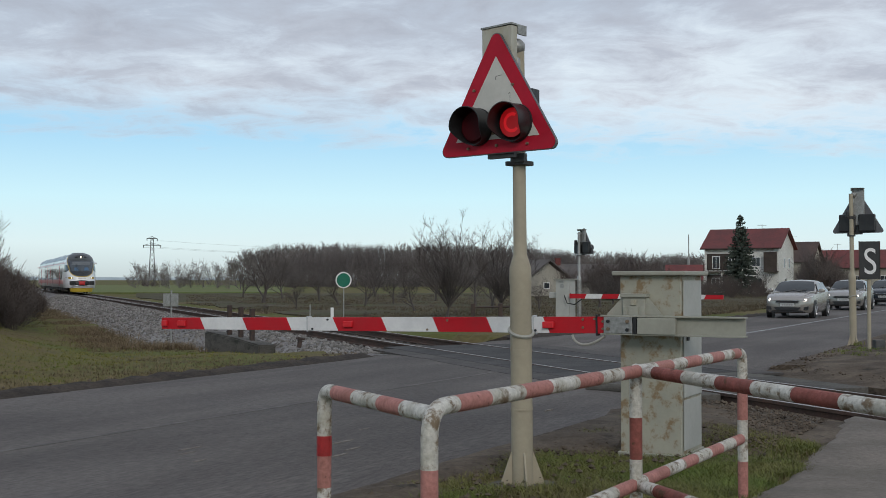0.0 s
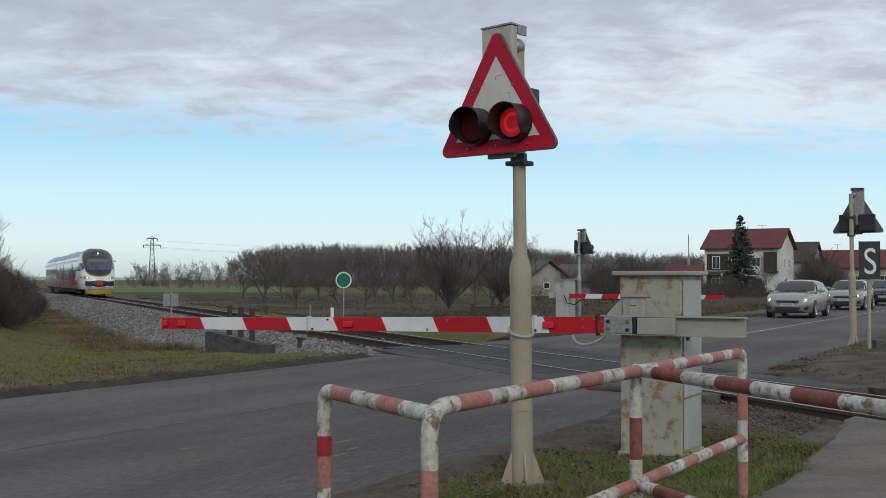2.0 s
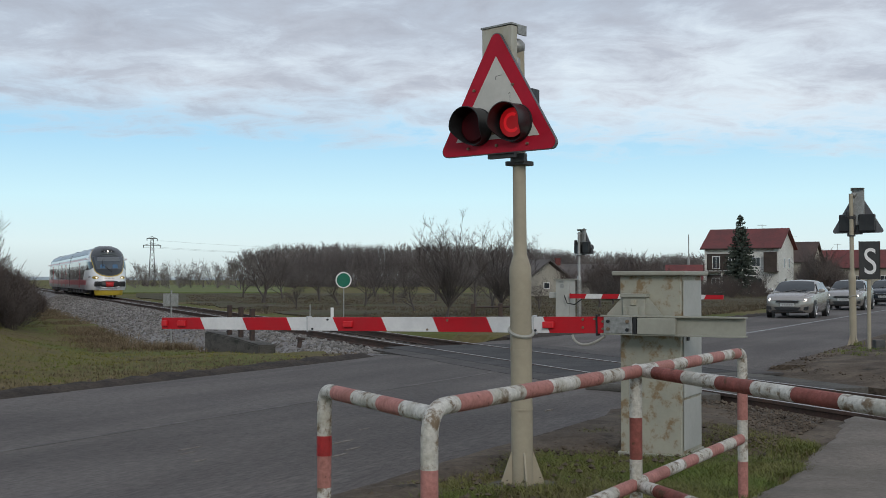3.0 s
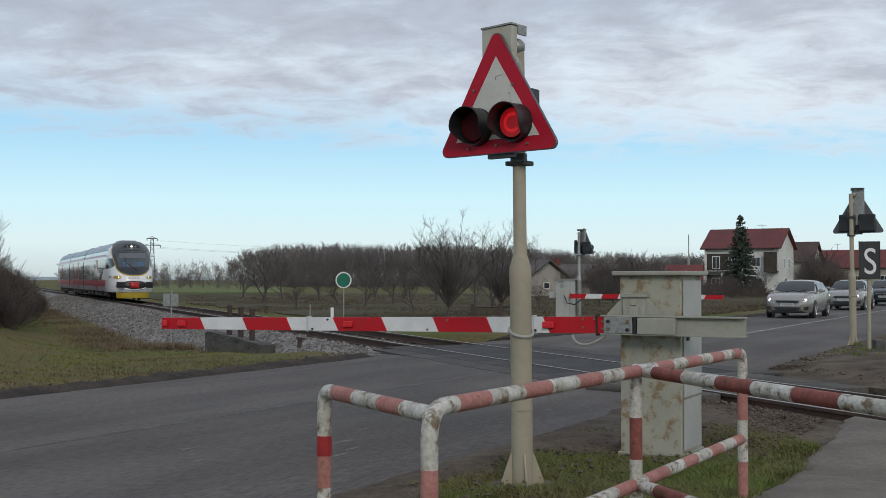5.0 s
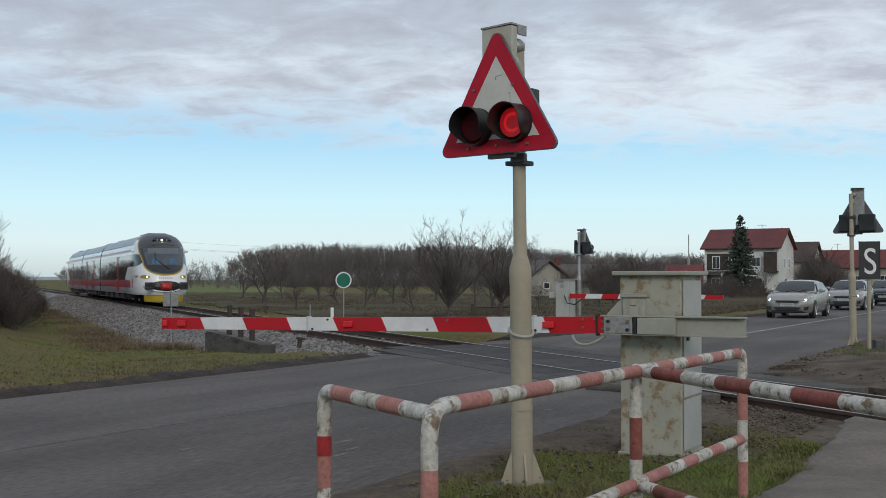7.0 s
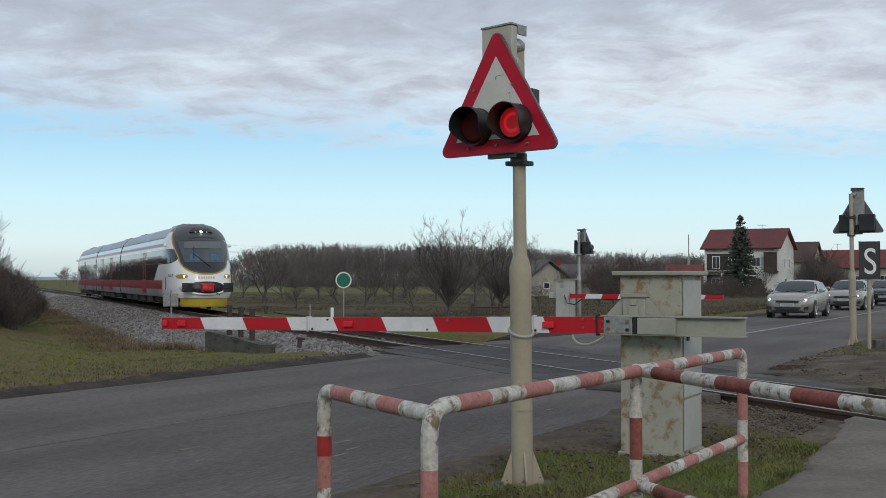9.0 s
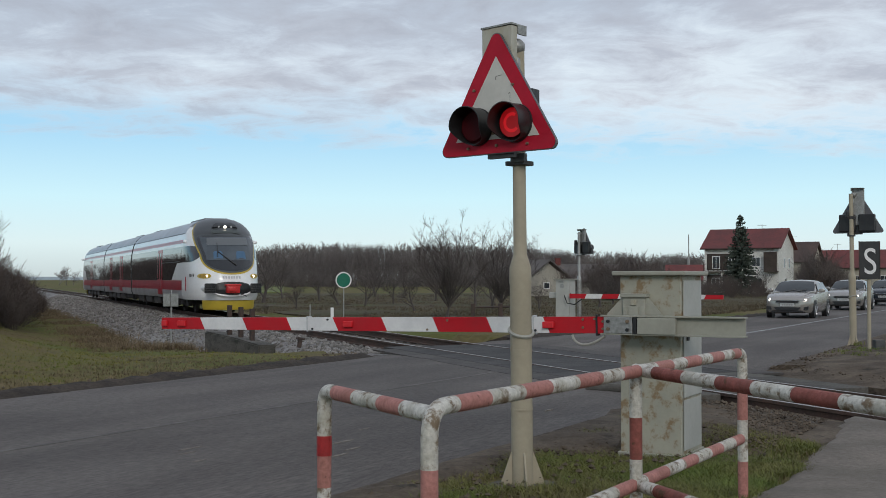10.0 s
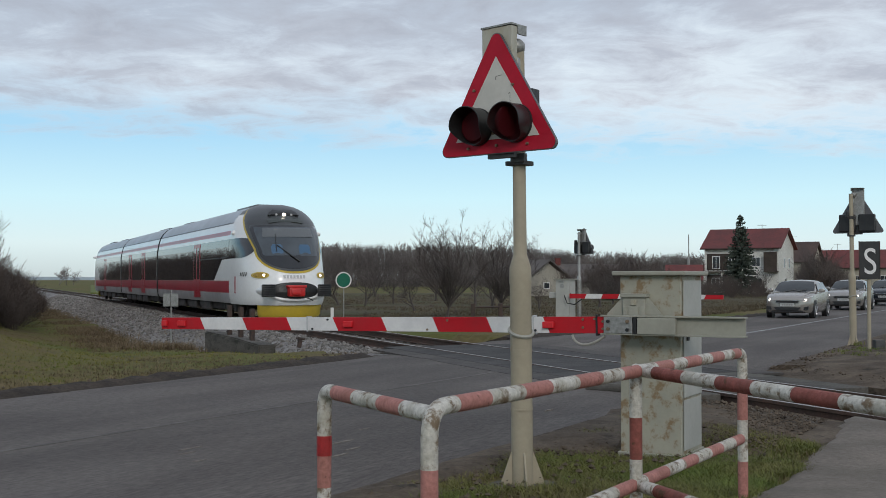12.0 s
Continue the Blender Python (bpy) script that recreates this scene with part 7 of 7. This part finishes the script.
# ---- grass ----
def blades(name, spots, mat, label, h0, h1, w, lean=0.5, per=4, seed=1):
    rng = np.random.RandomState(seed)
    P = np.repeat(np.array(spots), per, axis=0)
    n = len(P)
    P[:, :2] += rng.normal(0, 0.025, (n, 2))
    a = rng.uniform(0, 2 * np.pi, n)
    h = rng.uniform(h0, h1, n)
    l = rng.uniform(0.1, lean, n) * h
    d = np.stack([np.cos(a), np.sin(a), np.zeros(n)], 1)
    s = np.stack([-np.sin(a), np.cos(a), np.zeros(n)], 1) * (w / 2)
    up = np.array([0, 0, 1.0])
    v0, v1 = P - s, P + s
    v2, v3 = P + d * (l * 0.35)[:, None] + up * (h * 0.6)[:, None] + s * 0.7, P + d * (l * 0.35)[:, None] + up * (h * 0.6)[:, None] - s * 0.7
    v4 = P + d * l[:, None] + up * h[:, None]
    V = np.stack([v0, v1, v2, v3, v4, v4], 1).reshape(-1, 3)
    b = np.arange(n)[:, None] * 6
    F_ = np.concatenate([b + np.array([[0, 1, 2, 3]]), b + np.array([[3, 2, 4, 5]])])
    V[5::6] += 0.001
    me_places = [(0, 0, 0, 1.0, 0, 0.0)]
    scatter_trees(name, [(V, F_)], me_places, mat, label, "grass")


def build_grass():
    rng = random.Random(21)
    green, dry, straw = [], [], []
    # tufts on the camera's side, thick by the mast, thin towards the cabinet
    while len(green) < 19000:
        u, v = rng.uniform(2.5, 12.3), rng.uniform(-4.2, -1.55)
        x, y = on_road(u, v)[:2]
        f = noise.noise(Vector((x * 1.3, y * 1.3, 0.3)))
        if math.hypot(x - 0.547, y - 7.85) < 0.3 or v > -1.78 - 0.06 * (u - 7.3) + 0.25 * f:
            continue
        keep = 0.62 + 1.3 * f - 0.55 * smooth(8.6, 11.0, u) - 0.9 * smooth(-3.75, -4.2, v)
        if rng.random() < keep:
            green.append((x, y, ground_height(x, y) - 0.01))
    blades("verge_grass", green, M["grass"], "short green grass on the verge by the mast", 0.025, 0.075, 0.006, 1.5, 5, 1)
    litter = []
    while len(litter) < 5200:
        u, v = rng.uniform(2.5, 12.3), rng.uniform(-4.25, -1.7)
        x, y = on_road(u, v)[:2]
        if math.hypot(x - 0.547, y - 7.85) > 0.2 and v < -1.7 - 0.06 * (u - 7.3) and noise.noise(Vector((x * 1.1, y * 1.1, 5.3))) > -0.15:
            litter.append((x, y, ground_height(x, y) - 0.005))
    blades("dead_grass", litter, M["grass_dry"], "dead brown grass and leaf litter on the verge", 0.015, 0.05, 0.008, 2.2, 4, 9)
    green = []
    while len(green) < 1500:
        u, v = rng.uniform(19, 28), rng.uniform(-4.0, 0.5)
        x, y = on_road(u, v)[:2]
        if track_so(x, y)[1] > 2.2 and noise.noise(Vector((x * 0.7, y * 0.7, 2.3))) > 0.05:
            green.append((x, y, 0.06))
    blades("bank_grass", green, M["grass"], "tufts of green grass on the mud bank", 0.03, 0.08, 0.014, 0.8, 4, 2)
    green = []
    for _ in range(90000):
        u, v = rng.uniform(2, 54), -11.95 - 36 * rng.random() ** 1.8
        x, y = on_road(u, v)[:2]
        s, o = track_so(x, y)
        if -3.6 < o or y < 6 or rng.random() < 0.7 * smooth(-6.5, -3.6, o):
            continue
        f = noise.noise(Vector((x * 0.35, y * 0.35, 0.9))) + 0.4 * noise.noise(Vector((x * 1.5, y * 1.5, 4)))
        (green if f > -0.14 + 0.4 * smooth(-15.5, -12.0, v) else straw).append((x, y, ground_height(x, y) - 0.01))
    blades("ditch_grass", green, M["grass_olive"], "olive winter grass on the verge beyond the road", 0.02, 0.055, 0.013, 1.5, 3, 3)
    blades("straw_grass", straw, M["grass_dry"], "short straw-coloured grass on the verge beyond the road", 0.02, 0.06, 0.013, 1.5, 3, 5)
    for _ in range(46000):
        px, z = rng.uniform(330, 1400), 38 + 90 * rng.random() ** 1.6
        x, y = at_px(px, z)
        u, v = road_uv(x, y)
        if v > -12.6 or abs(track_so(x, y)[1]) < 4.2:
            continue
        if noise.noise(Vector((x * 0.1, y * 0.1, 7))) > -0.25:
            dry.append((x, y, ground_height(x, y) + 0.04))
    # dead weeds along the foot of the ballast
    stalks = []
    for _ in range(12000):
        s, o = -9 + 85 * rng.random() ** 1.2, rng.gauss(-4.8, 0.7)
        if o > -3.7 and rng.random() < 0.8:
            continue
        q = on_track(s, o)
        if road_uv(q.x, q.y)[1] > -14.5:
            continue
        if noise.noise(Vector((q.x * 0.25, q.y * 0.25, 11))) > -0.2:
            stalks.append((q.x, q.y, max(ground_height(q.x, q.y), bed_profile(o, s)) - 0.03))
    blades("dead_weeds", stalks, M["weeds"], "dead brown weeds at the foot of the ballast", 0.03, 0.24, 0.014, 1.6, 4, 6)
    blades("dry_grass", dry, M["meadow"], "dry straw-coloured winter grass", 0.04, 0.15, 0.026, 1.4, 3, 4)


M["weeds"] = material("weeds", (0.13, 0.095, 0.06), 0.9, vary=(0.185, 0.14, 0.085), scale=0.6, fine=6, per_island=0.35, spec=0.2)
M["grass_olive"] = material("grass_olive", (0.105, 0.126, 0.017), 0.9, vary=(0.175, 0.15, 0.036), scale=0.5, fine=6, per_island=0.35)
build_grass()


# ---- clods and pebbles ----
def build_clods():
    rng = random.Random(33)
    spots = []
    for _ in range(9000):
        u = rng.uniform(1, 34)
        side = rng.random() < 0.5
        v = NEAR_EDGE + abs(rng.gauss(0, 0.7)) + 0.05 if side else far_edge(u) - abs(rng.gauss(0, 0.35)) - 0.02
        x, y = on_road(u, v)[:2]
        if abs(track_so(x, y)[1]) < 1.9 or v > -2.4:
            continue
        spots.append((x, y, ground_height(x, y) + (0.045 if side else 0.05), 0.008 + 0.032 * rng.random() ** 2))
    for _ in range(6000):
        u, v = rng.uniform(8.6, 14.0), rng.uniform(-4.2, -2.2)
        x, y = on_road(u, v)[:2]
        if abs(track_so(x, y)[1]) < 1.3:
            continue
        spots.append((x, y, max(-0.03, ground_height(x, y)) + 0.03, 0.006 + 0.026 * rng.random() ** 2))
    for _ in range(1800):
        o, v = rng.uniform(1.9, 8), rng.uniform(-4.2, 1.5)
        q = on_track((-21.5 + 0.62 * o - v) / 0.782, o)
        spots.append((q.x, q.y, 0.05, 0.008 + 0.03 * rng.random() ** 2))
    scatter_stones("earth_clods", spots, M["dirt"], "clods of dark earth and pebbles along the road", "earth", 8)


def build_field():
    rows = []
    for k in range(30):
        y = 140 + 6.2 * k
        x0, x1 = -0.31 * y, -0.14 * y
        rows.append([Vector((x0 + (x1 - x0) * j / 10, y, -0.2 + 0.03 * noise.noise(Vector((j, k * 0.4, 0))))) for j in range(11)])
    M["wheat"] = material("wheat", (0.11, 0.145, 0.042), 0.9, vary=(0.14, 0.145, 0.055), scale=0.05, fine=1.2, spec=0.2)
    ribbon("wheat_field", rows, M["wheat"], "strip of young green winter wheat", "field", 0.2)


def build_meadow():
    """The rough brown meadow between the line and the road, under the orchard."""
    M["meadow_soil"] = material("meadow_soil", (0.082, 0.067, 0.042), 0.95, vary=(0.062, 0.058, 0.028), scale=0.12, fine=4, bump=0.8, bump_scale=6, spots=(0.075, 0.085, 0.03), spot_at=(0.54, 0.66), spot_scale=0.25, spec=0.2, grain=0.35)
    rows = []
    for k in range(46):
        y = 40 + 100 * (k / 45) ** 1.3
        x0 = max(-0.27 * y, (5.2 - 0.381 * (y - 35.91)) / 0.9245 - 4.66)
        x1 = min(0.36 * y, (0.4848 * y - 13.4) / 0.8746)
        rows.append([Vector((x, y, ground_height(x, y) + 0.06)) for x in [x0 + (x1 - x0) * j / 40 for j in range(41)]])
    ribbon("meadow", rows, M["meadow_soil"], "rough brown winter meadow under the fruit trees", "meadow", 0.25)


def build_scuffs():
    """Pale scrapes on the asphalt of the near lane."""
    rng = random.Random(17)
    for u, v, l, w in ((7.35, -6.5, 0.3, 0.035), (7.15, -6.35, 0.2, 0.03), (8.3, -5.6, 0.34, 0.05), (8.0, -5.3, 0.24, 0.03), (7.6, -5.2, 0.36, 0.045), (6.9, -6.0, 0.16, 0.03), (9.1, -5.9, 0.18, 0.03), (11.4, -5.0, 0.22, 0.04)):
        rows = []
        for k in range(9):
            f = k / 8
            half = 0.5 * w * math.sin(math.pi * (0.06 + 0.88 * f)) * rng.uniform(0.5, 1.2)
            rows.append([on_road(u + l * (f - 0.5), v - half, 0.004), on_road(u + l * (f - 0.5), v + half, 0.004)])
        ribbon("road_scuff", rows, M["scuff"], "pale scrape on the asphalt", "road marking", 0.02)


M["scuff"] = material("scuff", (0.24, 0.21, 0.18), 0.85, vary=(0.13, 0.115, 0.1), scale=14, fine=60, spec=0.2, grain=0.3)
build_clods()
build_field()
build_meadow()
build_scuffs()


# ---- far hills ----
def build_hills():
    # distance haze painted into the hills' own colour as pale blue-grey
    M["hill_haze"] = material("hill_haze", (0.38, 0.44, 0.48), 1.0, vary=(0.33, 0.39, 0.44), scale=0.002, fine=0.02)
    verts, faces = [], []
    for k in range(121):
        x = -2600 + 43 * k
        h = 5 + 5 * noise.noise(Vector((k * 0.13, 0, 0))) + 2 * noise.noise(Vector((k * 0.6, 1, 0)))
        verts += [(x, 2100, -20), (x, 2100, h), (x, 2200, -20)]
    for k in range(120):
        a = 3 * k
        faces += [(a, a + 3, a + 4, a + 1), (a + 1, a + 4, a + 5, a + 2)]
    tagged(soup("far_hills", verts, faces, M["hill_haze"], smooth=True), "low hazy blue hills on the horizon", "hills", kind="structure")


build_hills()


# ---- what moves ----
def motions():
    def behind(t):
        return 0.1684 * t * t - 8.453 * t + 77.2
    rows = []
    for k in range(25):
        t = k * 0.5
        m = Matrix.Translation(on_track(behind(t), 0, 0.012)) @ Matrix.Rotation(math.atan2(TRACK_D.y, TRACK_D.x), 4, "Z")
        rows.append((t, m))
    walk(TRAIN, rows)
    for w, x in WHEELS:
        rows = []
        for k in range(181):
            t = k / 15
            turned = (behind(0) - behind(t)) / 0.42
            rows.append((t, Matrix.Translation((x, 0, 0.435)) @ Matrix.Rotation(turned, 4, "Y")))
        walk(w, rows)
    # the two lamps flash in turn
    for n, disc in enumerate(LAMPS):
        centre = 0.39 if n == 0 else -0.1
        def state(t):
            d = abs((t - centre + 0.51185) % 1.0237 - 0.51185)
            return min(1.0, max(0.0, (0.203 - d) / 0.04))
        rows = []
        for k in range(361):
            t = k / FPS
            a = state(t)
            rows.append((t, Matrix.Translation((0, -0.034 - 0.07 * math.sin(math.pi * a), 0)) @ Matrix.Rotation(radians(-180 * (1 - a)), 4, "Z")))
        walk(disc, rows)


motions()
